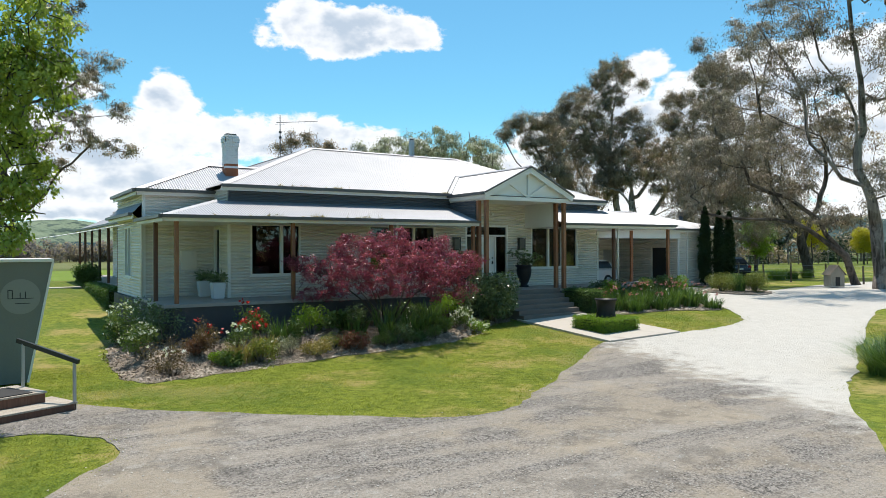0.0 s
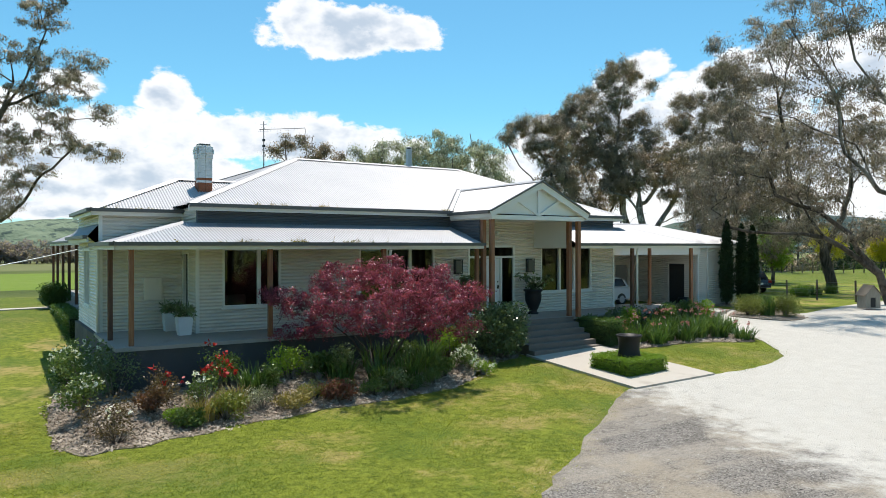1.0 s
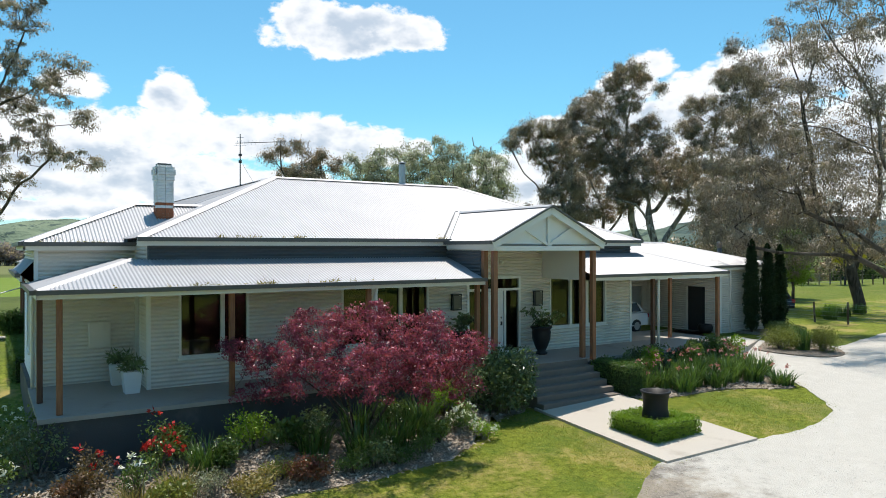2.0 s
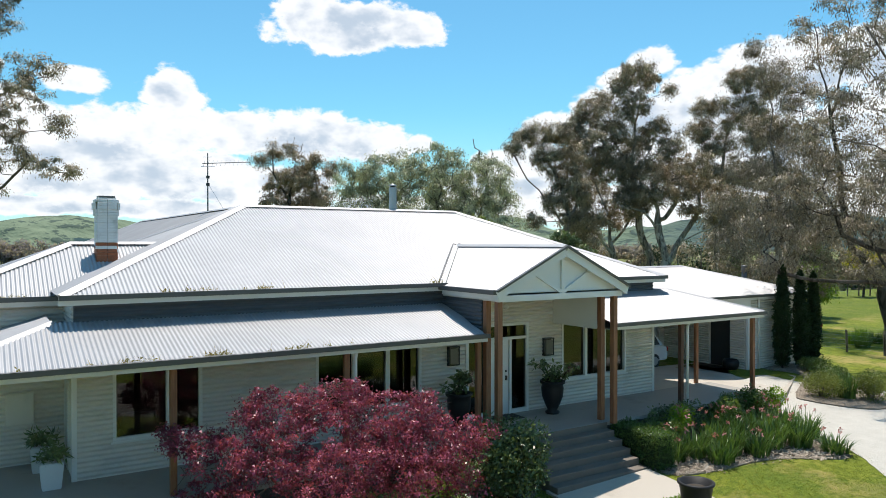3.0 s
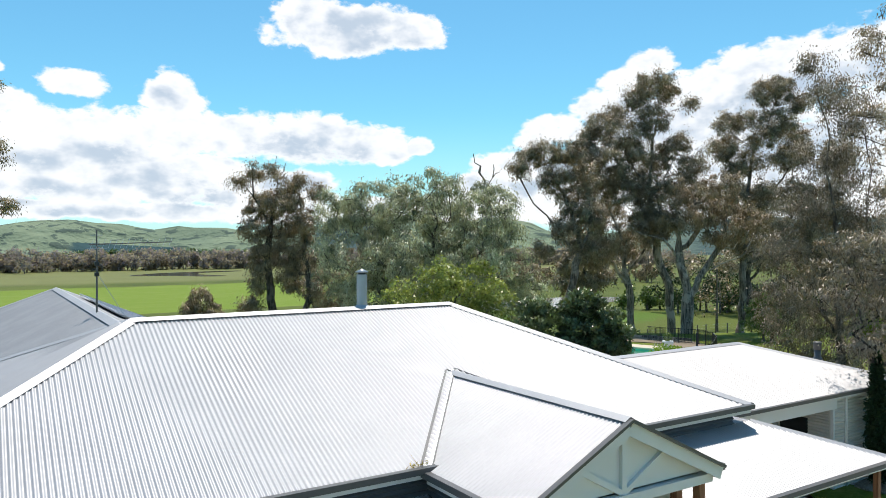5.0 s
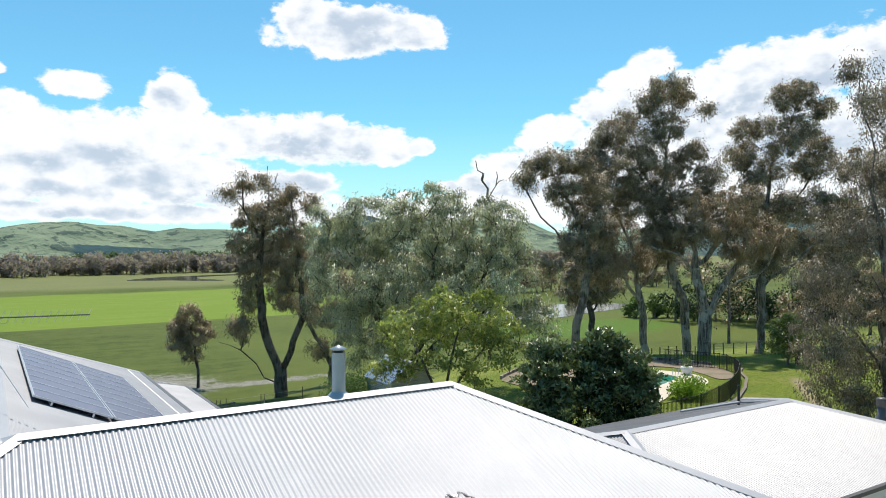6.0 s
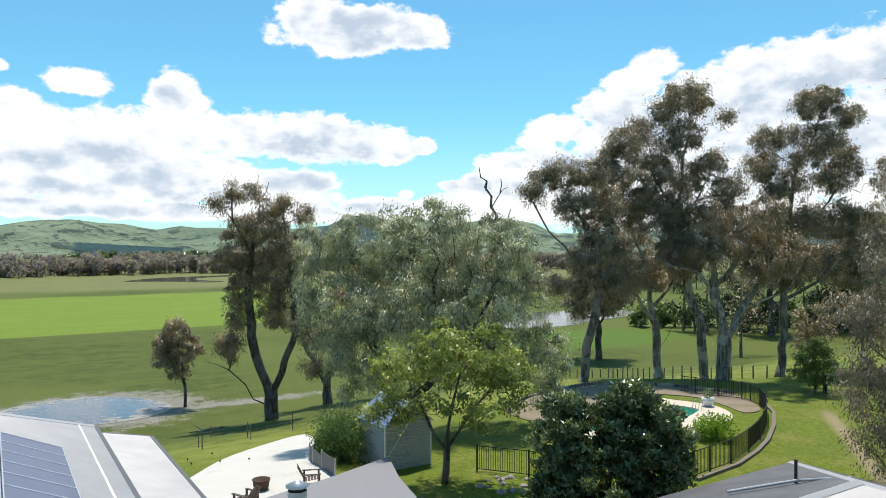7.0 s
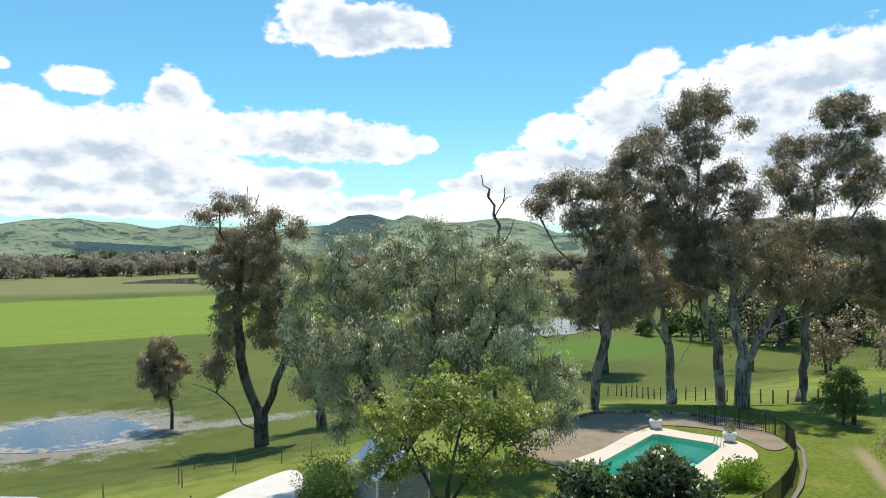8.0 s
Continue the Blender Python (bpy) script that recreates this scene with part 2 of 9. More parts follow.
    crop = k.math("MULTIPLY", crop, k.ramp(k.math("MULTIPLY", x, -1.0), -100.0, -92.0))
    pasture = k.mix(crop, pasture, bright)
    dry = k.math("MULTIPLY", k.ramp(y, 272.0, 300.0), 0.55)
    pasture = k.mix(dry, pasture, (0.21, 0.21, 0.09))
    wx, wy = k.math("DIVIDE", k.math("SUBTRACT", x, 96.0), 24.0), k.math("DIVIDE", k.math("SUBTRACT", y, 96.0), 13.0)
    wet = k.math("ADD", k.math("SUBTRACT", 1.0, k.math("SQRT", k.math("ADD", k.math("MULTIPLY", wx, wx), k.math("MULTIPLY", wy, wy)))), k.math("SUBTRACT", n1, 0.5))
    pasture = k.mix(k.math("MULTIPLY", k.ramp(wet, 0.0, 0.3), 0.8), pasture, k.mix(n2, (0.045, 0.09, 0.012), (0.12, 0.21, 0.025)))
    bank = k.math("MULTIPLY", k.ramp(y, 43.0, 47.0), k.ramp(k.math("MULTIPLY", y, -1.0), -60.0, -52.0))
    c = k.mix(flat, lawn, pasture)
    c = k.mix(k.math("MULTIPLY", bank, k.ramp(n1, 0.3, 0.6)), c, (0.18, 0.205, 0.04))
    # trampled mud about the pond, with a tongue of stones to the big gum
    ex, ey = k.math("DIVIDE", k.math("SUBTRACT", x, 17.0), 11.5), k.math("DIVIDE", k.math("SUBTRACT", y, 80.2), 9.6)
    ring = k.math("SUBTRACT", 1.0, k.math("SQRT", k.math("ADD", k.math("MULTIPLY", ex, ex), k.math("MULTIPLY", ey, ey))))
    tx, ty = k.math("DIVIDE", k.math("SUBTRACT", x, 31.0), 9.5), k.math("DIVIDE", k.math("SUBTRACT", y, 76.8), 1.6)
    tongue = k.math("SUBTRACT", 1.0, k.math("SQRT", k.math("ADD", k.math("MULTIPLY", tx, tx), k.math("MULTIPLY", ty, ty))))
    mud = k.math("ADD", k.math("MAXIMUM", ring, k.math("MULTIPLY", tongue, 0.6)), k.math("MULTIPLY", k.math("SUBTRACT", k.math("ADD", k.math("MULTIPLY", n1, 0.5), k.math("MULTIPLY", n2, 0.5)), 0.5), 2.2))
    bare = k.mix(k.ramp(n3, 0.35, 0.62), (0.075, 0.07, 0.05), (0.36, 0.34, 0.31))
    c = k.mix(k.math("MULTIPLY", k.ramp(mud, 0.0, 0.22), 0.85), c, bare)
    relief = k.math("ADD", k.math("MULTIPLY", n3, 0.7), n2)
    return principled(k, c, 0.85, 0.0, relief, 0.035, 0.15)


def build_gravel(k):
    p = place(k)
    v = k.add("ShaderNodeTexVoronoi", Vector=p)
    v.inputs["Scale"].default_value = 40.0
    n1, n2 = k.noise(p, 0.35, 5.0, 0.6), k.noise(p, 2.4, 6.0, 0.65)
    stone = k.mix(k.add("ShaderNodeSeparateColor", Color=v.outputs["Color"]).outputs[0], (0.04, 0.036, 0.032), (0.36, 0.325, 0.285))
    stone = k.mix(k.math("MULTIPLY", k.ramp(k.noise(p, 11.0, 4.0, 0.7), 0.45, 0.62), 0.35), stone, (0.36, 0.33, 0.295))
    # ruts worn along the turning way
    rut = k.add("ShaderNodeMapping", Vector=p)
    rut.inputs["Rotation"].default_value, rut.inputs["Scale"].default_value = (0, 0, radians(-52.0)), (0.12, 1.6, 1.0)
    stone = k.mix(k.math("MULTIPLY", k.ramp(k.noise(rut.outputs[0], 0.55, 5.0, 0.6, 0.3), 0.47, 0.6), 0.5), stone, (0.40, 0.35, 0.285))
    c = k.mix(k.math("MULTIPLY", k.ramp(n1, 0.47, 0.6), 0.65), stone, (0.37, 0.31, 0.23))
    c = k.mix(k.math("MULTIPLY", k.ramp(k.noise(p, 0.9, 6.0, 0.7), 0.52, 0.66), 0.45), c, (0.10, 0.09, 0.078))
    c = k.mix(k.math("MULTIPLY", k.ramp(n2, 0.55, 0.75), 0.5), c, (0.42, 0.40, 0.36))
    xyz = k.add("ShaderNodeSeparateXYZ", Vector=p)
    # pale crushed stone spread towards the garage
    edge = k.math("SUBTRACT", k.math("ADD", k.math("MULTIPLY", n1, 0.5), k.math("MULTIPLY", n2, 0.5)), 0.5)
    bend = k.math("MULTIPLY", k.math("MINIMUM", k.math("ADD", xyz.outputs[1], 2.0), 0.0), 0.36)
    pale = k.math("ADD", k.math("SUBTRACT", xyz.outputs[0], bend), k.math("ADD", k.math("MULTIPLY", edge, 9.0), -11.5))
    c = k.mix(k.math("MULTIPLY", k.ramp(pale, -0.9, 1.4), 0.94), c, k.mix(n2, (0.50, 0.47, 0.415), (0.66, 0.63, 0.57)))
    h = k.math("ADD", k.math("MULTIPLY", v.outputs["Distance"], -0.6), n2)
    return principled(k, c, 0.9, 0.0, h, 0.03, 0.2)


def build_mulch(k):
    p = place(k)
    n1, n2 = k.noise(p, 3.0, 6.0, 0.7), k.noise(p, 26.0, 5.0, 0.75, 0.8)
    c = k.mix(k.ramp(n2, 0.32, 0.68), (0.13, 0.10, 0.075), (0.50, 0.43, 0.35))
    c = k.mix(k.math("MULTIPLY", k.ramp(n1, 0.5, 0.7), 0.5), c, (0.12, 0.085, 0.06))
    return principled(k, c, 0.9, 0.0, n2, 0.06, 0.2)


def build_glass(k):
    """Window glass: seen through, mirroring more at a slant."""
    f = k.add("ShaderNodeLayerWeight")
    f.inputs["Blend"].default_value = 0.5
    slant = k.math("MULTIPLY", k.math("POWER", f.outputs["Facing"], 5.0), 0.9)
    t = k.add("ShaderNodeBsdfTransparent")
    t.inputs["Color"].default_value = (0.42, 0.45, 0.45, 1)
    gl = k.add("ShaderNodeBsdfGlossy")
    gl.inputs["Roughness"].default_value = 0.02
    m = k.add("ShaderNodeMixShader", Fac=k.math("ADD", slant, 0.07, clamp=True))
    k.tree.links.new(t.outputs[0], m.inputs[1])
    k.tree.links.new(gl.outputs[0], m.inputs[2])
    return m.outputs[0]


def build_panel(k):
    p = place(k)
    c = k.mix(k.noise(p, 4.0, 3.0), (0.085, 0.085, 0.14), (0.125, 0.125, 0.19))
    return principled(k, c, 0.32, 0.0, None, 0.0, 0.8)


M_IRON = iron("pale_roof_iron", (0.40, 0.398, 0.41), (0.43, 0.428, 0.44), (0.33, 0.31, 0.29))
# copy of the pale iron, darkened to stand in for weaker glare
M_IRON_GARAGE_DIM = iron("garage_roof_iron_dimmed", (0.30, 0.30, 0.31), (0.33, 0.33, 0.34), (0.29, 0.27, 0.25))
# a darker tone of the iron for the rear wing and its verandah
M_IRON_REAR = iron("darker_rear_iron", (0.30, 0.303, 0.315), (0.34, 0.342, 0.355), (0.24, 0.23, 0.22))
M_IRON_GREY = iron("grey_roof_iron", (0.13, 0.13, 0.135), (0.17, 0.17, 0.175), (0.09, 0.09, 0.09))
M_WALL = varied("cream_siding_paint", (0.69, 0.64, 0.57), (0.76, 0.71, 0.64), 1.2, 30.0, 0.45, depth=0.002, dirt=(0.52, 0.50, 0.46))
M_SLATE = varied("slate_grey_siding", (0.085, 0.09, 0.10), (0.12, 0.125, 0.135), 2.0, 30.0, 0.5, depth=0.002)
M_TRIM = varied("white_trim_paint", (0.76, 0.75, 0.71), (0.82, 0.81, 0.78), 2.0, 40.0, 0.4, depth=0.001)
M_GUTTER = varied("brown_grey_gutter", (0.085, 0.080, 0.076), (0.13, 0.125, 0.12), 3.0, 40.0, 0.4, depth=0.001)
M_POST = timber("red_brown_timber", (0.20, 0.075, 0.035), (0.36, 0.17, 0.085))
M_POST_DARK = timber("dark_brown_timber", (0.10, 0.045, 0.03), (0.17, 0.08, 0.05))
M_SLAB = varied("verandah_concrete", (0.30, 0.28, 0.255), (0.38, 0.355, 0.32), 0.8, 25.0, 0.7, dirt=(0.22, 0.20, 0.175))
M_STEP = varied("brown_step_concrete", (0.145, 0.12, 0.10), (0.21, 0.178, 0.15), 1.2, 25.0, 0.8, dirt=(0.13, 0.11, 0.09), dirt_scale=2.0)
# near black: shade along the plinth is put into its colour
M_PLINTH = varied("shade_darkened_plinth", (0.05, 0.052, 0.055), (0.075, 0.078, 0.08), 0.9, 25.0, 0.8, dirt=(0.14, 0.13, 0.12))
M_PATH = varied("pale_path_concrete", (0.44, 0.395, 0.335), (0.53, 0.48, 0.415), 0.7, 30.0, 0.8, dirt=(0.33, 0.285, 0.23))
M_PAVE = varied("cream_pool_paving", (0.52, 0.45, 0.36), (0.60, 0.53, 0.43), 0.7, 20.0, 0.8, dirt=(0.45, 0.39, 0.32))
M_WHITEGRAVEL = varied("white_crushed_stone", (0.50, 0.48, 0.44), (0.62, 0.60, 0.56), 0.6, 30.0, 0.9, depth=0.02, dirt=(0.45, 0.42, 0.37))
M_GLASS = material("window_glass", build_glass)
# room floors near black: the dimness indoors is put into the colour
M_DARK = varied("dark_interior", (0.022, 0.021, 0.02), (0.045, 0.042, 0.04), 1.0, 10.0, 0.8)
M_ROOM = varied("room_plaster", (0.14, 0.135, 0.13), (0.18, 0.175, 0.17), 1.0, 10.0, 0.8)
M_BLACK = varied("black_powder_coat", (0.012, 0.012, 0.013), (0.022, 0.022, 0.024), 5.0, 60.0, 0.4, depth=0.001)
M_POT = varied("charcoal_glazed_pot", (0.012, 0.012, 0.013), (0.024, 0.023, 0.024), 4.0, 40.0, 0.5, depth=0.001, spec=0.3)
M_WHITEPOT = varied("white_planter", (0.66, 0.67, 0.68), (0.74, 0.75, 0.76), 3.0, 40.0, 0.5, depth=0.001)
M_ROCK = varied("grey_brown_stone", (0.20, 0.175, 0.145), (0.36, 0.325, 0.28), 3.0, 20.0, 0.9, depth=0.02)
M_GALV = varied("galvanised_steel", (0.38, 0.40, 0.42), (0.50, 0.52, 0.54), 6.0, 40.0, 0.5, 0.7, 0.001)
M_BRICKPAINT = varied("white_painted_brick", (0.66, 0.66, 0.66), (0.76, 0.76, 0.75), 4.0, 40.0, 0.7, depth=0.006, dirt=(0.42, 0.40, 0.38), dirt_scale=2.0)
M_BRICKRED = varied("bare_red_brick", (0.24, 0.075, 0.035), (0.36, 0.13, 0.06), 6.0, 40.0, 0.8, depth=0.006)
M_MORTAR = varied("mortar", (0.60, 0.60, 0.59), (0.68, 0.68, 0.67), 6.0, 60.0, 0.9)
M_GRASS = material("lawn_and_pasture", build_grass)
M_GRAVEL = material("driveway_gravel", build_gravel)
M_MULCH = material("bark_mulch", build_mulch)
M_BARK = bark("eucalypt_bark", (0.06, 0.048, 0.038), (0.26, 0.215, 0.18), (0.44, 0.39, 0.34))
M_BARK_PALE = bark("pale_eucalypt_bark", (0.09, 0.072, 0.058), (0.40, 0.335, 0.275), (0.64, 0.565, 0.48), 0.65)
M_BARK_DARK = bark("dark_bark", (0.035, 0.028, 0.022), (0.13, 0.105, 0.088), (0.22, 0.185, 0.16), 0.5)
M_SOIL = varied("dark_soil", (0.035, 0.027, 0.02), (0.07, 0.055, 0.042), 6.0, 40.0, 0.95, depth=0.02)
M_BAREBED = varied("brown_bark_litter", (0.10, 0.08, 0.05), (0.36, 0.285, 0.205), 0.9, 9.0, 0.95, depth=0.03, dirt=(0.10, 0.13, 0.03), dirt_scale=0.7)
M_KERB = varied("earthy_kerb_stone", (0.11, 0.09, 0.07), (0.26, 0.22, 0.175), 2.0, 16.0, 0.95, depth=0.02)
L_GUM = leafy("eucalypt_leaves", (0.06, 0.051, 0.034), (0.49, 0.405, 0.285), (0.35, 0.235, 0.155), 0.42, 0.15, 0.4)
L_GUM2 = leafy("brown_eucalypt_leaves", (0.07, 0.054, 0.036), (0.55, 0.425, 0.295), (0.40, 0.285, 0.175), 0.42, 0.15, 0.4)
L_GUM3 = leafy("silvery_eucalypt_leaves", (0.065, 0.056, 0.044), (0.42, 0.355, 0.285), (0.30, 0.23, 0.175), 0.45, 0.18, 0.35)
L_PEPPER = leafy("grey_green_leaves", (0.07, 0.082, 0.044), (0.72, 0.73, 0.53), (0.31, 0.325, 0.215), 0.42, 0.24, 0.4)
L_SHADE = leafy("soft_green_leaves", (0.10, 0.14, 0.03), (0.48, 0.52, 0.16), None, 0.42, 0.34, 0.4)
L_YELLOW = leafy("yellow_green_leaves", (0.07, 0.095, 0.02), (0.30, 0.32, 0.085), None, 0.4, 0.35)
L_DARK = leafy("dark_glossy_leaves", (0.035, 0.06, 0.02), (0.23, 0.29, 0.12), None, 0.33, 0.2, 0.6, 2.2)
L_GREEN = leafy("green_leaves", (0.045, 0.09, 0.018), (0.19, 0.26, 0.07), None, 0.38, 0.3, 0.5)
L_ROSE = leafy("bronze_rose_leaves", (0.06, 0.045, 0.025), (0.24, 0.17, 0.09), (0.26, 0.07, 0.05), 0.36, 0.3, 0.5, 5.0)
L_LIME = leafy("lime_leaves", (0.13, 0.24, 0.02), (0.26, 0.38, 0.05), None, 0.45, 0.4)
L_FRESH = leafy("fresh_spring_leaves", (0.19, 0.27, 0.04), (0.45, 0.52, 0.13), None, 0.45, 0.5)
L_RED = leafy("burgundy_leaves", (0.10, 0.016, 0.042), (0.50, 0.11, 0.20), (0.32, 0.06, 0.12), 0.4, 0.4, 0.5, 3.0)
L_CYPRESS = leafy("cypress_leaves", (0.012, 0.03, 0.008), (0.035, 0.065, 0.02), None, 0.6, 0.1)
L_HEDGE = leafy("hedge_leaves", (0.045, 0.095, 0.02), (0.14, 0.22, 0.06), None, 0.5, 0.3)
L_STRAP = leafy("strap_leaves", (0.035, 0.085, 0.018), (0.16, 0.25, 0.07), None, 0.36, 0.3, 0.5)
L_DRY = leafy("straw_leaves", (0.20, 0.17, 0.06), (0.36, 0.29, 0.11), None, 0.6, 0.3)
L_GOLD = leafy("golden_leaves", (0.40, 0.36, 0.02), (0.62, 0.55, 0.05), None, 0.5, 0.45)
L_WHITE = leafy("white_petals", (0.72, 0.72, 0.68), (0.85, 0.85, 0.82), None, 0.6, 0.3)
L_REDF = leafy("red_petals", (0.45, 0.02, 0.02), (0.65, 0.06, 0.05), None, 0.5, 0.3)
L_PINK = leafy("pink_petals", (0.45, 0.16, 0.18), (0.62, 0.30, 0.30), None, 0.5, 0.3)
# mauve tint paints in the haze over the far river trees
L_FAR = leafy("haze_tinted_woodland", (0.27, 0.235, 0.27), (0.36, 0.31, 0.355), (0.33, 0.275, 0.34), 0.9, 0.55, 0.1, 0.06)
L_LAWN = leafy("lawn_blades", (0.14, 0.185, 0.018), (0.33, 0.355, 0.05), (0.44, 0.36, 0.11), 0.6, 0.45, 0.2)
L_STONE = leafy("loose_stone", (0.36, 0.335, 0.30), (0.62, 0.58, 0.52), None, 0.9, 0.0, 0.2)
L_CHIP = leafy("bark_chip", (0.13, 0.095, 0.07), (0.62, 0.53, 0.43), None, 0.9, 0.0, 0.1)

from mathutils.geometry import delaunay_2d_cdt


# ---- shaping helpers ----
def mesh_from(name, verts, faces, smooth=False):
    me = bpy.data.meshes.new(name)
    me.from_pydata([tuple(v) for v in verts], [], faces)
    if smooth:
        me.polygons.foreach_set("use_smooth", [True] * len(me.polygons))
    me.update()
    return me


def quad_mesh(name, corners, smooth=False):
    """A mesh of loose quads from an array (n, 4, 3)."""
    corners = np.asarray(corners, dtype=np.float32)
    n = len(corners)
    me = bpy.data.meshes.new(name)
    me.vertices.add(4 * n)
    me.vertices.foreach_set("co", corners.reshape(-1))
    me.loops.add(4 * n)
    me.loops.foreach_set("vertex_index", np.arange(4 * n, dtype=np.int32))
    me.polygons.add(n)
    me.polygons.foreach_set("loop_start", np.arange(0, 4 * n, 4, dtype=np.int32))
    me.update(calc_edges=True)
    return me


def thing(name, label, category, at=(0, 0, 0), group="", kind=""):
    ob = new(name)
    ob.empty_display_size = 0.2
    ob.location = at
    return tagged(ob, label, category, group, kind)


def part(name, shape, mat, parent=None, label=""):
    """Links a bmesh or a mesh as one object under a thing or a part. Its coordinates are those of the parent."""
    if isinstance(shape, bmesh.types.BMesh):
        me = bpy.data.meshes.new(name)
        bmesh.ops.recalc_face_normals(shape, faces=shape.faces)
        shape.to_mesh(me)
        shape.free()
    else:
        me = shape
    if len(me.materials) == 0:
        me.materials.append(mat)
    ob = new(name, me)
    ob.parent = parent
    return tagged(ob, label) if label else ob


def structure(name, shape, mat, label, category):
    ob = part(name, shape, mat)
    return tagged(ob, label, category, kind="structure")


def box(bm, x0, x1, y0, y1, z0, z1, bevel=0.0):
    m = Matrix.LocRotScale(((x0 + x1) / 2, (y0 + y1) / 2, (z0 + z1) / 2), None, (abs(x1 - x0), abs(y1 - y0), abs(z1 - z0)))
    made = bmesh.ops.create_cube(bm, size=1.0, matrix=m)
    if bevel:
        edges = list({e for v in made["verts"] for e in v.link_edges})
        bmesh.ops.bevel(bm, geom=edges, offset=bevel, segments=1, affect="EDGES")
    return made


def boxes(*rows, bevel=0.0):
    bm = bmesh.new()
    for r in rows:
        box(bm, *r, bevel=bevel)
    return bm


def beam(bm, a, b, w, h):
    """A straight bar from a to b, w wide and h deep (h measured upwards)."""
    a, b = Vector(a), Vector(b)
    d = (b - a)
    turn = d.to_track_quat("Y", "Z").to_matrix().to_4x4()
    m = Matrix.Translation((a + b) / 2) @ turn @ Matrix.Diagonal((w, d.length, h, 1))
    return bmesh.ops.create_cube(bm, size=1.0, matrix=m)


def lathe(profile, steps=20):
    """A turned shape from (radius, height) pairs."""
    verts, faces = [], []
    n = len(profile)
    for i in range(steps):
        a = 2 * math.pi * i / steps
        verts += [(r * math.cos(a), r * math.sin(a), z) for r, z in profile]
    for i in range(steps):
        j = (i + 1) % steps
        for q in range(n - 1):
            faces.append((i * n + q, j * n + q, j * n + q + 1, i * n + q + 1))
    return verts, faces


def tube(points, radii, sides=6):
    """A tapered tube along points."""
    verts, faces = [], []
    pts = [Vector(p) for p in points]
    ref = Vector((0.31, 0.87, 0.38))
    for i, p in enumerate(pts):
        d = (pts[min(i + 1, len(pts) - 1)] - pts[max(i - 1, 0)]).normalized()
        u = d.cross(ref).normalized()
        w = d.cross(u)
        for s in range(sides):
            a = 2 * math.pi * s / sides
            verts.append(p + (u * math.cos(a) + w * math.sin(a)) * radii[i])
    for i in range(len(pts) - 1):
        for s in range(sides):
            t = (s + 1) % sides
            faces.append((i * sides + s, i * sides + t, (i + 1) * sides + t, (i + 1) * sides + s))
    faces.append(tuple(range(sides))[::-1])
    faces.append(tuple(range((len(pts) - 1) * sides, len(pts) * sides)))
    return verts, faces


def joined(shapes):
    verts, faces = [], []
    for v, f in shapes:
        n = len(verts)
        verts += [tuple(q) for q in v]
        faces += [tuple(i + n for i in q) for q in f]
    return verts, faces


def corrugated(corners, across, pitch=0.09, amp=0.0125, samples=6, thick=0.0):
    """Corrugated sheet filling a flat convex outline; the ribs run square to the direction across."""
    p = [Vector(c) for c in corners]
    nrm = (p[1] - p[0]).cross(p[2] - p[0]).normalized()
    if abs(nrm.z) > 0.05 and nrm.z < 0:
        nrm = -nrm
    u = Vector(across)
    u = (u - nrm * u.dot(nrm)).normalized()
    v = nrm.cross(u)
    flat = [((q - p[0]).dot(u), (q - p[0]).dot(v)) for q in p]
    lo, hi = min(a for a, _ in flat), max(a for a, _ in flat)
    n = max(2, int((hi - lo) / pitch * samples))
    verts, faces = [], []
    for i in range(n + 1):
        a = lo + (hi - lo) * min(max(i / n, 1e-5), 1 - 1e-5)
        cuts = []
        for (a0, b0), (a1, b1) in zip(flat, flat[1:] + flat[:1]):
            if (a0 - a) * (a1 - a) <= 0 and abs(a1 - a0) > 1e-9:
                cuts.append(b0 + (b1 - b0) * (a - a0) / (a1 - a0))
        b_lo, b_hi = (min(cuts), max(cuts)) if cuts else (0, 0)
        off = amp * math.sin(2 * math.pi * (a - lo) / pitch)
        verts += [p[0] + u * a + v * b_lo + nrm * off, p[0] + u * a + v * b_hi + nrm * off]
        if i:
            faces.append((2 * i - 2, 2 * i, 2 * i + 1, 2 * i - 1))
    return verts, faces


def sheet(name, corners, across, mat, parent, pitch=0.09, amp=0.0125, label=""):
    return part(name, mesh_from(name, *corrugated(corners, across, pitch, amp), smooth=True), mat, parent, label)


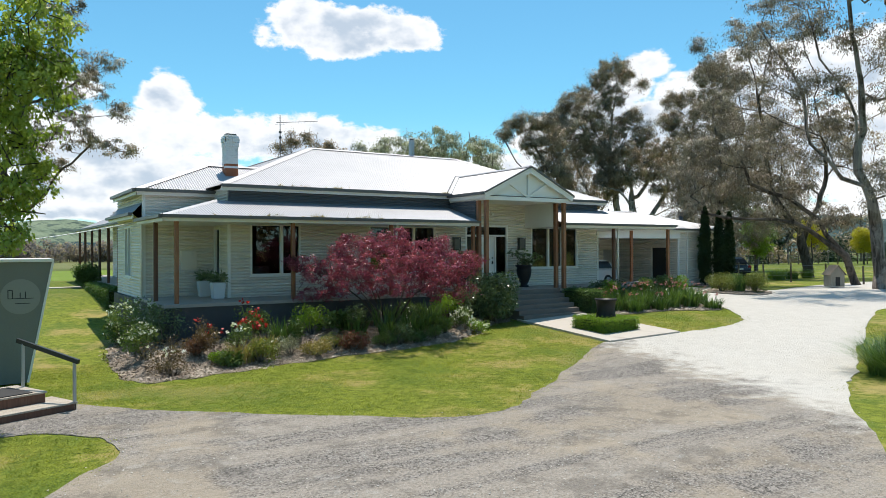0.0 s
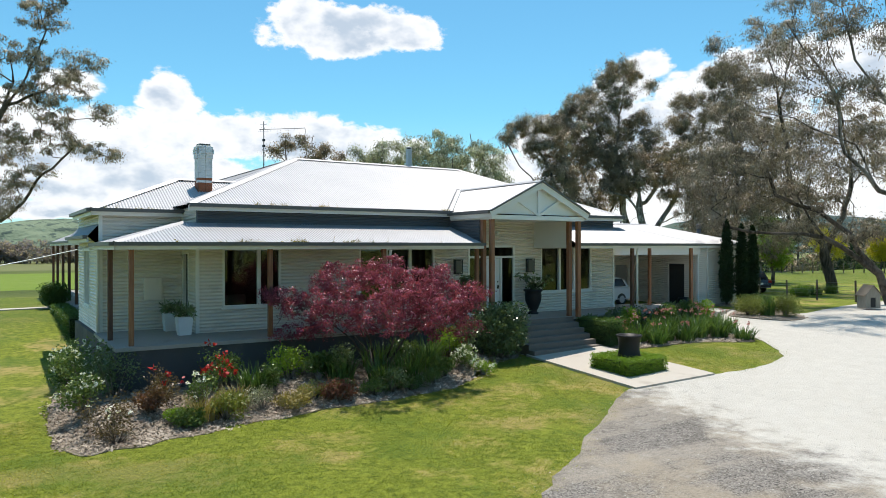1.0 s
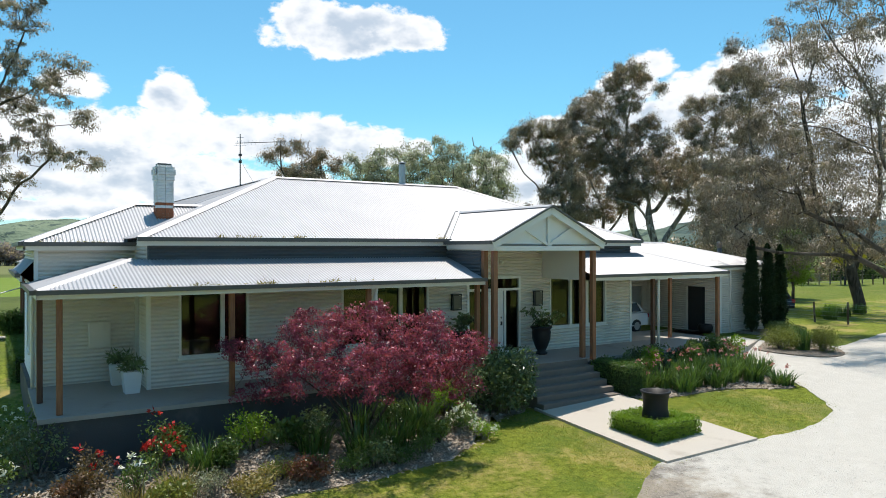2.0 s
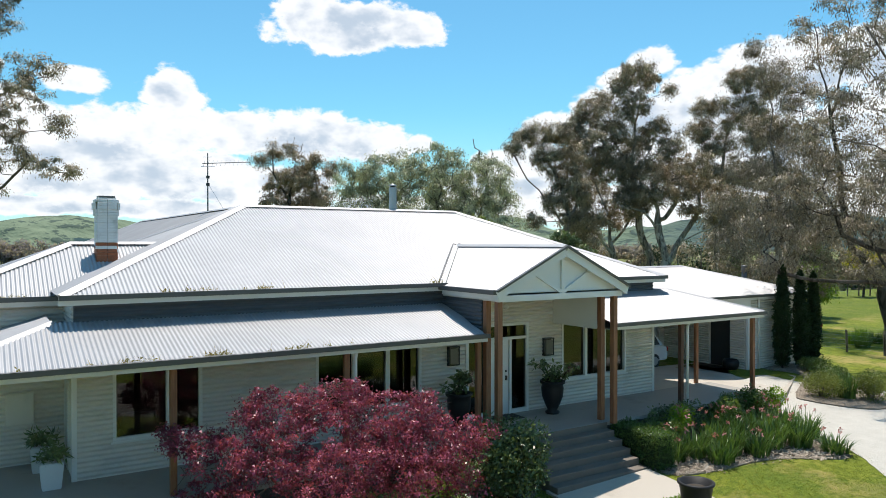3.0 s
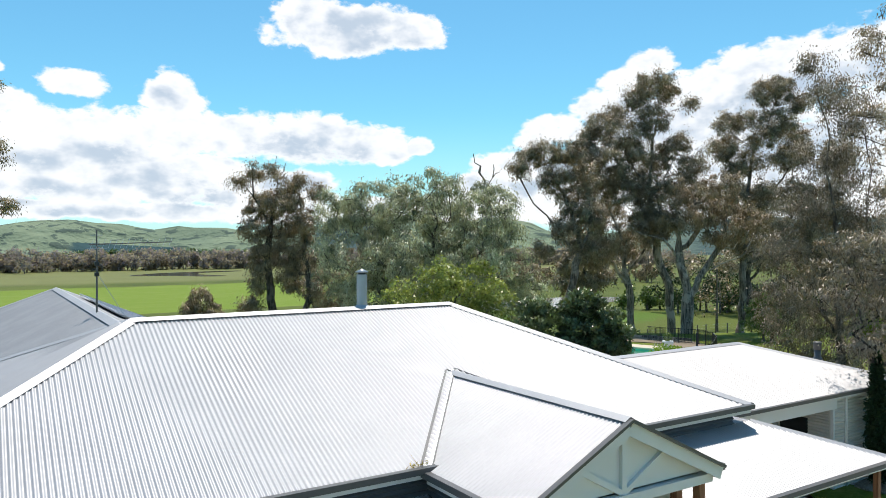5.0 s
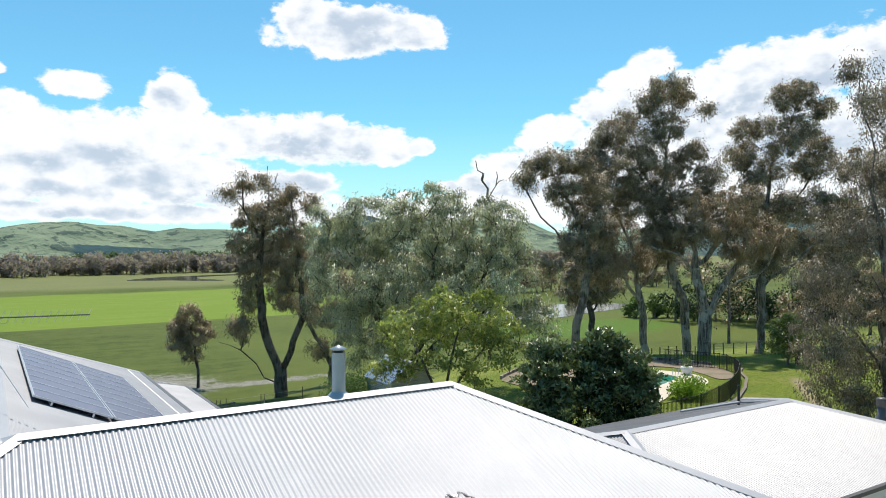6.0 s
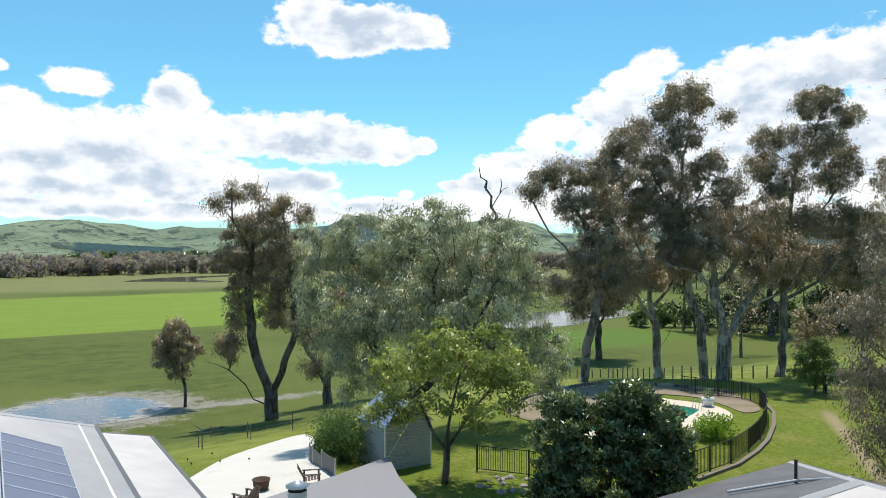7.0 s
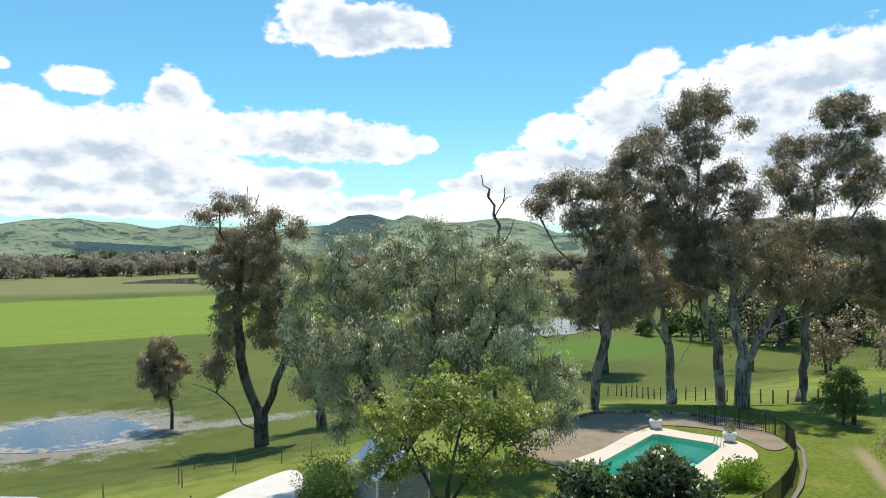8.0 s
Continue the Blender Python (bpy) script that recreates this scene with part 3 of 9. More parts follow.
def siding(name, along, fixed, out, a0, a1, z0, z1, openings, parent, mat, top=None, label=""):
    """A wall 0.12 thick at fixed (the other axis), clad outside (towards out = -1 or 1) in sheet with level ribs, and with openings (a0, a1, z0, z1). Each run of sheet is a part."""
    cuts = sorted({a0, a1, *[o[0] for o in openings], *[o[1] for o in openings]})
    for c0, c1 in zip(cuts, cuts[1:]):
        mid = (c0 + c1) / 2
        gaps = sorted((o[2], o[3]) for o in openings if o[0] < mid < o[1])
        z = z0
        spans = []
        for g0, g1 in gaps:
            if g0 - z > 0.01:
                spans.append((z, g0))
            z = g1
        if z1 - z > 0.01:
            spans.append((z, z1))
        for s0, s1 in spans:
            # ribs, with a back and closed ends, as one strip
            n = max(2, int((s1 - s0) / 0.105 * 6))
            prof = []
            for i in range(n + 1):
                z = s0 + (s1 - s0) * i / n
                prof.append((fixed + out * (0.024 + 0.021 * math.sin(2 * math.pi * (z - z0) / 0.105)), z))
            prof += [(fixed - out * 0.12, s1), (fixed - out * 0.12, s0)]
            m = len(prof)
            verts = [(a, d, z) if along == "x" else (d, a, z) for a in (c0, c1) for d, z in prof]
            faces = [(i, (i + 1) % m, m + (i + 1) % m, m + i) for i in range(m)] + [tuple(range(m)), tuple(range(m, 2 * m))]
            bm = bmesh.new()
            bv = [bm.verts.new(v) for v in verts]
            for f in faces:
                bm.faces.new([bv[i] for i in f])
            part(name, bm, mat, parent, label)


def window(name, along, fixed, out, a0, a1, z0, z1, bars, parent, sill=True, inset=0.05, label=""):
    """A framed window in an opening: frame, mullions at the shares given, one pane a light, and a sill."""
    def r(p0, p1, d0, d1, q0, q1):
        s0, s1 = sorted((fixed + out * d0, fixed + out * d1))
        return (p0, p1, s0, s1, q0, q1) if along == "x" else (s0, s1, p0, p1, q0, q1)
    w = 0.055
    win = thing(name, label, "", kind="")
    win.parent = parent
    stops = [a0] + [a0 + (a1 - a0) * b for b in bars] + [a1]
    rows = [r(a0 - 0.05, a1 + 0.05, -0.06, 0.045, z1 - 0.01, z1 + 0.07), r(a0 - 0.05, a1 + 0.05, -0.06, 0.045, z0 - 0.07, z0 + 0.01),
            r(a0 - 0.05, a0 + 0.02, -0.06, 0.042, z0 + 0.01, z1 - 0.01), r(a1 - 0.02, a1 + 0.05, -0.06, 0.042, z0 + 0.01, z1 - 0.01)]
    part("window_frame", boxes(*rows), M_TRIM, win)
    for s in stops[1:-1]:
        part("mullion", boxes(r(s - w, s + w, -0.05, 0.035, z0 + 0.01, z1 - 0.01)), M_TRIM, win)
    if sill:
        part("window_sill", boxes(r(a0 - 0.09, a1 + 0.09, -0.02, 0.085, z0 - 0.105, z0 - 0.07)), M_TRIM, win)
    for s0, s1 in zip(stops, stops[1:]):
        pane = part("pane", boxes(r(s0 + 0.02, s1 - 0.02, -inset - 0.006, -inset, z0 + 0.012, z1 - 0.012)), M_GLASS, win)
        pane.visible_shadow = False
    return win


# ---- ground ----
def smooth_step(a, b, x):
    u = min(1.0, max(0.0, (x - a) / (b - a)))
    return u * u * (3 - 2 * u)


def ground_z(x, y):
    """The lie of the land: level round the house, falling behind it to the river flat."""
    fore = min(0.3, max(-0.75, -0.94 + 0.038 * x + 0.053 * y))
    terrace = 10.0 * math.exp(-((x - 48.0) / 12.0) ** 2)
    back = max(-4.7, 0.5 - 0.163 * max(0.0, y - 36.0 - terrace))
    s = smooth_step(12.0, 26.0, y)
    return fore * (1 - s) + back * s


def inside(x, y, poly):
    hit = False
    for (x0, y0), (x1, y1) in zip(poly, poly[1:] + poly[:1]):
        if (y0 > y) != (y1 > y) and x < (x1 - x0) * (y - y0) / (y1 - y0) + x0:
            hit = not hit
    return hit


def rounded(points, steps=5):
    """A closed outline smoothed through its corner points."""
    out = []
    n = len(points)
    for i in range(n):
        p0, p1, p2, p3 = (Vector(points[(i + j - 1) % n]) for j in range(4))
        for s in range(steps):
            t = s / steps
            out.append(tuple(0.5 * ((2 * p1) + (p2 - p0) * t + (2 * p0 - 5 * p1 + 4 * p2 - p3) * t * t + (3 * p1 - p0 - 3 * p2 + p3) * t ** 3)))
    return out


def patch(outline, lift, step=0.6, skirt=0.12, height=None):
    """A skin draped over the ground inside an outline, with a skirt down into the ground."""
    z_of = height or ground_z
    pts = [Vector(p) for p in outline]
    n = len(pts)
    xs, ys = [p[0] for p in outline], [p[1] for p in outline]
    inner = []
    y = min(ys) + step / 2
    while y < max(ys):
        x = min(xs) + step / 2
        while x < max(xs):
            if inside(x, y, outline) and min((x - q[0]) ** 2 + (y - q[1]) ** 2 for q in outline) > (0.35 * step) ** 2:
                inner.append(Vector((x, y)))
            x += step
        y += step
    v, _, f, _, _, _ = delaunay_2d_cdt(pts + inner, [(i, (i + 1) % n) for i in range(n)], [list(range(n))], 1, 1e-5)
    verts = [(p.x, p.y, z_of(p.x, p.y) + lift) for p in v]
    faces = [tuple(q) for q in f]
    m = len(verts)
    for i in range(n):
        x, y = outline[i]
        verts.append((x, y, z_of(x, y) - skirt))
    for i in range(n):
        j = (i + 1) % n
        top_i = (outline[i][0], outline[i][1], z_of(*outline[i]) + lift)
        top_j = (outline[j][0], outline[j][1], z_of(*outline[j]) + lift)
        q = len(verts)
        verts += [top_i, top_j]
        faces.append((q, q + 1, m + j, m + i))
    return mesh_from("patch", verts, faces)


def axis_lines(lo, hi, near_lo, near_hi, step, growth=1.25):
    a = list(np.arange(near_lo, near_hi + 1e-6, step))
    d, p = step, near_hi
    while p < hi:
        d *= growth
        p += d
        a.append(p)
    d, p = step, near_lo
    while p > lo:
        d *= growth
        p -= d
        a.insert(0, p)
    return a


POOL_A, POOL_L, POOL_W = Vector((46.47, 38.62)), Vector((-0.937, -0.350)), Vector((0.350, -0.937))


def pool_xy(a, b):
    p = POOL_A + POOL_L * a + POOL_W * b
    return (p.x, p.y)


POOL_OUTLINE = [pool_xy(a, b) for a, b in ((0, 0.25), (0, 3.6), (0.35, 4.15), (1.0, 4.3), (9.4, 4.3), (9.4, 0), (0.25, 0))]


def build_ground():
    xs = axis_lines(-2600, 3200, -34, 84, 0.8, 1.22)
    ys = axis_lines(-900, 4200, -26, 84, 0.8, 1.22)
    wide = [pool_xy(a, b) for a, b in ((-0.7, -0.7), (-0.7, 5.0), (10.1, 5.0), (10.1, -0.7))]
    verts, faces = [], []
    for y in ys:
        for x in xs:
            z = ground_z(x, y)
            if y > -20 and abs(x) < 90 and y < 90:
                z += 0.02 * noise.noise((x * 0.35, y * 0.35, 0.0))
            if 30 < x < 60 and inside(x, y, wide):
                z -= 2.2
            verts.append((x, y, z))
    n = len(xs)
    for j in range(len(ys) - 1):
        for i in range(n - 1):
            a = j * n + i
            faces.append((a, a + 1, a + n + 1, a + n))
    return mesh_from("ground", verts, faces, smooth=True)


structure("ground", build_ground(), M_GRASS, "mown green lawn running down to open paddocks", "ground")

DRIVE = rounded([(-4.2, 0.4), (-1.8, -1.6), (1.1, -4.2), (3.4, -5.3), (5.9, -4.0), (8.6, -2.1), (11.7, -0.2), (14.6, -0.45), (17.0, -0.65),
                 (19.2, 0.1), (20.6, 1.7), (21.4, 3.4), (22.6, 5.4), (22.7, 7.5), (27.5, 9.6), (27.6, 7.5), (28.4, 5.2), (31.5, 5.6), (37.0, 6.6),
                 (44.0, 6.0), (44.0, -4.0), (36.0, -3.5), (27.0, -1.6), (19.5, -4.2), (13.6, -7.0), (11.5, -8.0), (7.0, -10.9),
                 (2.0, -15.0), (-2.0, -22.0), (-11.0, -22.0), (-7.0, -11.0), (-4.3, -6.0), (-3.1, -4.2), (-4.2, -2.2), (-8.0, -2.0), (-10.0, 0.6)], 14)
# a ragged edge where grass creeps in
DRIVE = [(x + 0.16 * noise.noise((x * 0.45, y * 0.45, 7.0)) + 0.09 * noise.noise((x * 2.3, y * 2.3, 2.0)), y + 0.16 * noise.noise((x * 0.45, y * 0.45, 19.0)) + 0.09 * noise.noise((x * 2.3, y * 2.3, 5.0))) for x, y in DRIVE]
structure("driveway", patch(DRIVE, 0.02, 0.7), M_GRAVEL, "grey gravel driveway turning to pale crushed stone", "driveway")
BED_FRONT = rounded([(-0.25, 5.9), (-0.28, 9.9), (-0.9, 9.9), (-1.7, 7.4), (-2.0, 4.0), (-1.6, 1.9), (0.6, 2.2), (3.2, 2.6), (6.9, 2.5), (9.0, 3.2), (10.6, 4.4), (11.75, 4.7), (11.8, 5.9), (6.0, 6.0)], 12)
BED_FRONT = [(x + 0.16 * noise.noise((x * 1.6, y * 1.6, 3.0)), y + 0.22 * noise.noise((x * 1.6, y * 1.6, 9.0)) + 0.08 * noise.noise((x * 6.0, y * 6.0, 4.0)) if y < 4.5 else y) for x, y in BED_FRONT]


def bed_z(x, y):
    """The ground, with the front bed banked up against the verandah."""
    rise = 0.36 * smooth_step(2.5, 4.7, y) * smooth_step(-2.0, -0.8, x) * (1 - smooth_step(9.4, 11.2, x)) if y < 6.5 and inside(x, y, BED_FRONT) else 0.0
    return ground_z(x, y) + rise


structure("garden_bed_front", patch(BED_FRONT, 0.015, 0.35, 0.12, bed_z), M_MULCH, "bark-mulched garden bed along the verandah", "garden bed")
BED_SIDE = rounded([(15.3, 5.9), (15.3, 3.9), (16.4, 3.3), (18.5, 3.0), (20.4, 1.9), (21.1, 3.4), (22.2, 5.2), (22.2, 5.9), (18.0, 6.0)], 4)
structure("garden_bed_side", patch(BED_SIDE, 0.03, 0.5), M_MULCH, "bark-mulched bed of irises and roses", "garden bed")
BED_ISLAND = rounded([(25.3, 6.5), (24.6, 5.7), (25.3, 4.0), (26.6, 3.7), (28.0, 5.0), (31.9, 9.0), (31.8, 10.3), (29.3, 10.4), (29.2, 8.6)], 4)
structure("garden_bed_island", patch(BED_ISLAND, 0.06, 0.5), M_MULCH, "mulched bed beside the garage corner", "garden bed")
PATH_SLAB = [(11.75, -0.35), (14.9, -0.5), (15.1, 4.6), (11.95, 4.6)]
structure("front_path", patch(PATH_SLAB, 0.07, 0.8, 0.2), M_PATH, "pale concrete path from drive to steps", "path")
YARD = rounded([(14.2, 30.0), (15.2, 36.5), (17.1, 39.8), (20.3, 45.2), (24.0, 49.0), (27.2, 50.8), (25.6, 44.5), (23.0, 39.2), (22.4, 34.5), (23.5, 29.0), (21.0, 22.0), (14.0, 21.5)], 5)
structure("rear_yard", patch(YARD, 0.04, 0.8), M_WHITEGRAVEL, "white crushed-stone yard behind the house", "yard")
POOL_PAVING = rounded([pool_xy(a, b) for a, b in ((-1.1, -0.9), (-1.6, 1.8), (-1.4, 4.6), (0.3, 6.2), (2.6, 6.6), (5.0, 5.8), (10.6, 5.6), (10.8, -1.0), (5.0, -1.1))], 4)


def build_pool_paving():
    """Paving round the pool, cut out over the water."""
    n, m = len(POOL_PAVING), len(POOL_OUTLINE)
    pts = [Vector(p) for p in POOL_PAVING + POOL_OUTLINE]
    edges = [(i, (i + 1) % n) for i in range(n)] + [(n + i, n + (i + 1) % m) for i in range(m)]
    v, _, f, _, _, _ = delaunay_2d_cdt(pts, edges, [], 0, 1e-5)
    z = 0.5 + 0.06
    verts, faces = [(p.x, p.y, z) for p in v], []
    for q in f:
        cx, cy = sum(v[i].x for i in q) / len(q), sum(v[i].y for i in q) / len(q)
        if inside(cx, cy, POOL_PAVING) and not inside(cx, cy, POOL_OUTLINE):
            faces.append(tuple(q))
    for ring, down in ((POOL_PAVING, 0.8), (POOL_OUTLINE, 0.12)):
        for i in range(len(ring)):
            a, b = ring[i], ring[(i + 1) % len(ring)]
            k = len(verts)
            verts += [(*a, z), (*b, z), (*b, z - down), (*a, z - down)]
            faces.append((k, k + 1, k + 2, k + 3))
    return mesh_from("pool_paving", verts, faces)


BARE = rounded([(36.8, 40.6), (40.3, 43.2), (43.6, 43.8), (47.2, 44.3), (50.9, 42.5), (52.8, 39.8), (53.8, 36.5), (51.4, 32.8), (49.4, 32.5), (50.2, 34.8), (50.6, 37.4), (48.4, 40.0), (45.6, 39.6), (41.0, 37.6), (37.2, 36.4)], 4)
structure("pool_bed", patch(BARE, 0.05, 0.8), M_BAREBED, "bare brown mulched bed between pool and fence", "garden bed")
WEST_PATH = [(-30.0, 22.6), (-30.0, 23.3), (-0.5, 25.9), (-0.5, 25.2)]
structure("west_path", patch(WEST_PATH, 0.05, 0.8), M_PATH, "narrow pale concrete path west of the house", "path")
structure("pool_paving", build_pool_paving(), M_PAVE, "cream paving round the swimming pool", "paving")


def build_pool():
    pool = thing("swimming_pool", "green-tiled in-ground swimming pool full of water", "swimming pool")
    verts, faces = [], []
    n = len(POOL_OUTLINE)
    for x, y in POOL_OUTLINE:
        verts += [(x, y, 0.46), (x, y, -0.75)]
    for i in range(n):
        j = (i + 1) % n
        faces.append((2 * i, 2 * j, 2 * j + 1, 2 * i + 1))
    faces.append(tuple(2 * i + 1 for i in range(n)))
    tiles = varied("green_pool_tiles", (0.13, 0.50, 0.40), (0.19, 0.58, 0.47), 0.8, 12.0, 0.4)
    part("basin", mesh_from("basin", verts, faces), tiles, pool)

    def build(k):
        t = k.add("ShaderNodeBsdfTransparent")
        t.inputs["Color"].default_value = (0.62, 0.97, 0.86, 1)
        f = k.add("ShaderNodeFresnel")
        f.inputs["IOR"].default_value = 1.33
        gl = k.add("ShaderNodeBsdfGlossy")
        gl.inputs["Roughness"].default_value = 0.02
        b = k.add("ShaderNodeBump", Height=k.noise(place(k), 5.0, 3.0))
        b.inputs["Distance"].default_value = 0.01
        k.tree.links.new(b.outputs[0], gl.inputs["Normal"])
        m = k.add("ShaderNodeMixShader", Fac=f.outputs[0])
        k.tree.links.new(t.outputs[0], m.inputs[1])
        k.tree.links.new(gl.outputs[0], m.inputs[2])
        return m.outputs[0]
    water = part("water", mesh_from("water", [(x, y, 0.36) for x, y in POOL_OUTLINE], [tuple(reversed(range(n)))]), material("pool_water", build), pool, "clear green pool water")
    water.visible_shadow = False
    rail = [(tube([(*pool_xy(0.2, 3.9 + d), 0.56), (*pool_xy(-0.1, 3.9 + d), 1.1), (*pool_xy(0.5, 3.9 + d), 1.15), (*pool_xy(0.9, 3.9 + d), 0.4)], [0.02] * 4, 6)) for d in (0.0, 0.4)]
    for r in rail:
        part("hand_rail", mesh_from("rail", *r), M_GALV, pool)


# ---- house ----
FLOOR = 0.84
WALL_Y, EAVE_Y, EAVE_Z, RIDGE_Y, RIDGE_Z = 7.95, 7.72, 4.68, 13.17, 6.9
house = thing("house", "long white corrugated-iron homestead with pale hipped roof and verandahs", "house")


def eave(name, a, b, out, parent, drop=0.14, tall=0.105):
    """Gutter with a pale fascia board under and behind it, along a level eave from a to b; out: unit way outwards."""
    a, b, o = Vector(a), Vector(b), Vector(out)
    bm = bmesh.new()
    beam(bm, a + o * 0.06 - Vector((0, 0, tall / 2 - 0.02)), b + o * 0.06 - Vector((0, 0, tall / 2 - 0.02)), 0.12, tall)
    gut = part("gutter", bm, M_GUTTER, parent)
    bm = bmesh.new()
    beam(bm, a - o * 0.02 - Vector((0, 0, tall + drop / 2 - 0.05)), b - o * 0.02 - Vector((0, 0, tall + drop / 2 - 0.05)), 0.04, drop)
    part("fascia", bm, M_TRIM, parent)
    return gut


def ridge_cap(a, b, parent, w=0.16):
    bm = bmesh.new()
    a, b = Vector(a), Vector(b)
    d = (b - a).normalized()
    s = d.cross(Vector((0, 0, 1))).normalized() * w
    up, dn = Vector((0, 0, 0.045)), Vector((0, 0, -0.025))
    v = [bm.verts.new(p) for p in (a + s + dn, a + up, a - s + dn, b + s + dn, b + up, b - s + dn)]
    bm.faces.new((v[0], v[1], v[4], v[3]))
    bm.faces.new((v[1], v[2], v[5], v[4]))
    part("ridge_cap", bm, M_IRON, parent)


def hip_roof(x0, x1, y0, y1, z0, ridge, zr, mat, parent, pitch=0.09, eaves="fblr", rear=None):
    """A hipped roof over a rectangle; ridge: (xa, ya, xb, yb)."""
    xa, ya, xb, yb = ridge
    A, B = (xa, ya, zr), (xb, yb, zr)
    c = [(x0, y0, z0), (x1, y0, z0), (x1, y1, z0), (x0, y1, z0)]
    if abs(ya - yb) < 0.01:
        faces = [([c[0], c[1], B, A], (1, 0, 0)), ([c[2], c[3], A, B], (1, 0, 0)), ([c[3], c[0], A], (0, 1, 0)), ([c[1], c[2], B], (0, 1, 0))]
        hips = [(c[0], A), (c[3], A), (c[1], B), (c[2], B)]
    else:
        faces = [([c[0], c[1], A], (1, 0, 0)), ([c[2], c[3], B], (1, 0, 0)), ([c[3], c[0], A, B], (0, 1, 0)), ([c[1], c[2], B, A], (0, 1, 0))]
        hips = [(c[0], A), (c[1], A), (c[2], B), (c[3], B)]
    for i, (f, u) in enumerate(faces):
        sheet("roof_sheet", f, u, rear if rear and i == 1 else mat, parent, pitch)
    for a, b in hips + [(A, B)]:
        ridge_cap(a, b, parent)
    runs = {"f": (c[0], c[1], (0, -1, 0)), "r": (c[1], c[2], (1, 0, 0)), "b": (c[2], c[3], (0, 1, 0)), "l": (c[3], c[0], (-1, 0, 0))}
    for key in eaves:
        eave(key, *runs[key], parent)


def post(x, y, z0, z1, mat=M_POST, w=0.125, parent=None, name="verandah_post"):
    bm = boxes((x - w / 2, x + w / 2, y - w / 2, y + w / 2, z0, z1), bevel=0.008)
    return part(name, bm, mat, parent or house)


def downpipe(x, y, z0, z1, parent=None):
    part("downpipe", mesh_from("downpipe", *tube([(x, y, z0), (x, y, z1 - 0.25), (x, y - 0.08, z1)], [0.045] * 3, 10), smooth=True), M_TRIM, parent or house)


def build_main_house():
    # floor and plinth
    part("verandah_floor", boxes((-0.42, 22.35, 5.7, WALL_Y, FLOOR - 0.1, FLOOR), (-0.42, 2.15, WALL_Y, 9.85, FLOOR - 0.1, FLOOR), (0.15, 2.0, 15.42, 34.8, FLOOR - 0.1, FLOOR)), M_SLAB, house, "smooth grey concrete verandah floor")
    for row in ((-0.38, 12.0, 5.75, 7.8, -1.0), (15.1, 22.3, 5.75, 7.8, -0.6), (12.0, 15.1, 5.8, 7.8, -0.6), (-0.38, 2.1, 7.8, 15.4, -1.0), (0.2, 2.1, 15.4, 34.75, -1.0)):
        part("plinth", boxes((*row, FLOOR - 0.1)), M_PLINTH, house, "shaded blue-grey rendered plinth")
    rise = (FLOOR + 0.21) / 6
    for i in range(5):
        y1, z1 = 5.7 - 0.29 * i, FLOOR - rise * (i + 1)
        part("step", boxes((12.02, 15.08, y1 - 0.29, 5.72 - 0.29 * i, -0.5, z1), bevel=0.012), M_STEP, house)
    part("step_riser", boxes((12.02, 15.08, 5.69, 5.78, FLOOR - rise - 0.02, FLOOR - 0.003)), M_STEP, house)
    # outer walls
    openings = [(2.93, 4.68, 1.62, 3.32), (7.5, 10.4, 1.58, 3.32), (11.94, 14.06, FLOOR, 3.38), (15.45, 18.1, 1.66, 3.38)]
    siding("wall", "x", WALL_Y, -1, 2.15, 19.43, FLOOR - 0.05, 4.12, openings, house, M_WALL)
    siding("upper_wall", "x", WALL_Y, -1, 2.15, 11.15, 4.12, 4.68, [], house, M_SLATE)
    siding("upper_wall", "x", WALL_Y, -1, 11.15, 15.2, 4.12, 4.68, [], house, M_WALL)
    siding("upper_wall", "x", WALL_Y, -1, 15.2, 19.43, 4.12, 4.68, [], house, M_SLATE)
    siding("wall", "x", 9.85, -1, -0.23, 2.27, FLOOR - 0.05, 4.5, [], house, M_WALL)
    siding("wall", "y", -0.23, -1, 9.97, 15.3, FLOOR - 0.3, 4.5, [(12.2, 13.5, 1.5, 3.3)], house, M_WALL)
    siding("wall", "y", 2.15, -1, WALL_Y + 0.12, 9.85, FLOOR - 0.05, 4.6, [(8.95, 9.6, FLOOR + 0.05, 3.2)], house, M_WALL)
    siding("wall", "y", 2.0, -1, 15.42, 32.2, FLOOR - 0.05, 4.8, [(17.6, 19.2, 0.95, 3.1), (22.0, 23.6, 0.95, 3.1)], house, M_WALL)
    siding("wall", "x", 15.3, 1, -0.23, 2.0, FLOOR - 0.05, 4.5, [], house, M_WALL)
    siding("wall", "y", 19.43, 1, WALL_Y + 0.12, 18.2, 0.2, 4.68, [], house, M_WALL)
    siding("wall", "x", 18.2, 1, 11.6, 19.43, 0.3, 4.68, [], house, M_WALL)
    siding("wall", "y", 11.6, 1, 18.3, 32.2, 0.3, 4.85, [(24.0, 27.5, 0.8, 3.0)], house, M_WALL)
    siding("wall", "x", 32.2, 1, 2.0, 11.6, -0.2, 4.85, [], house, M_WALL)
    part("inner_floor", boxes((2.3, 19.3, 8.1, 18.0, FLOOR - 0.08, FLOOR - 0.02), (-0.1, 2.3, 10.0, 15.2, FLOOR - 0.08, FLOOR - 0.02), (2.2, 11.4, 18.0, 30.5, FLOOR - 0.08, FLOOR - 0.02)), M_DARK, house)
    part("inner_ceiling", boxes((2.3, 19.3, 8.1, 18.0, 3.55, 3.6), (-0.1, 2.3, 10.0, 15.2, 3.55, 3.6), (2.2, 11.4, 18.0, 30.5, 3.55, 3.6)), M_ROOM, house)
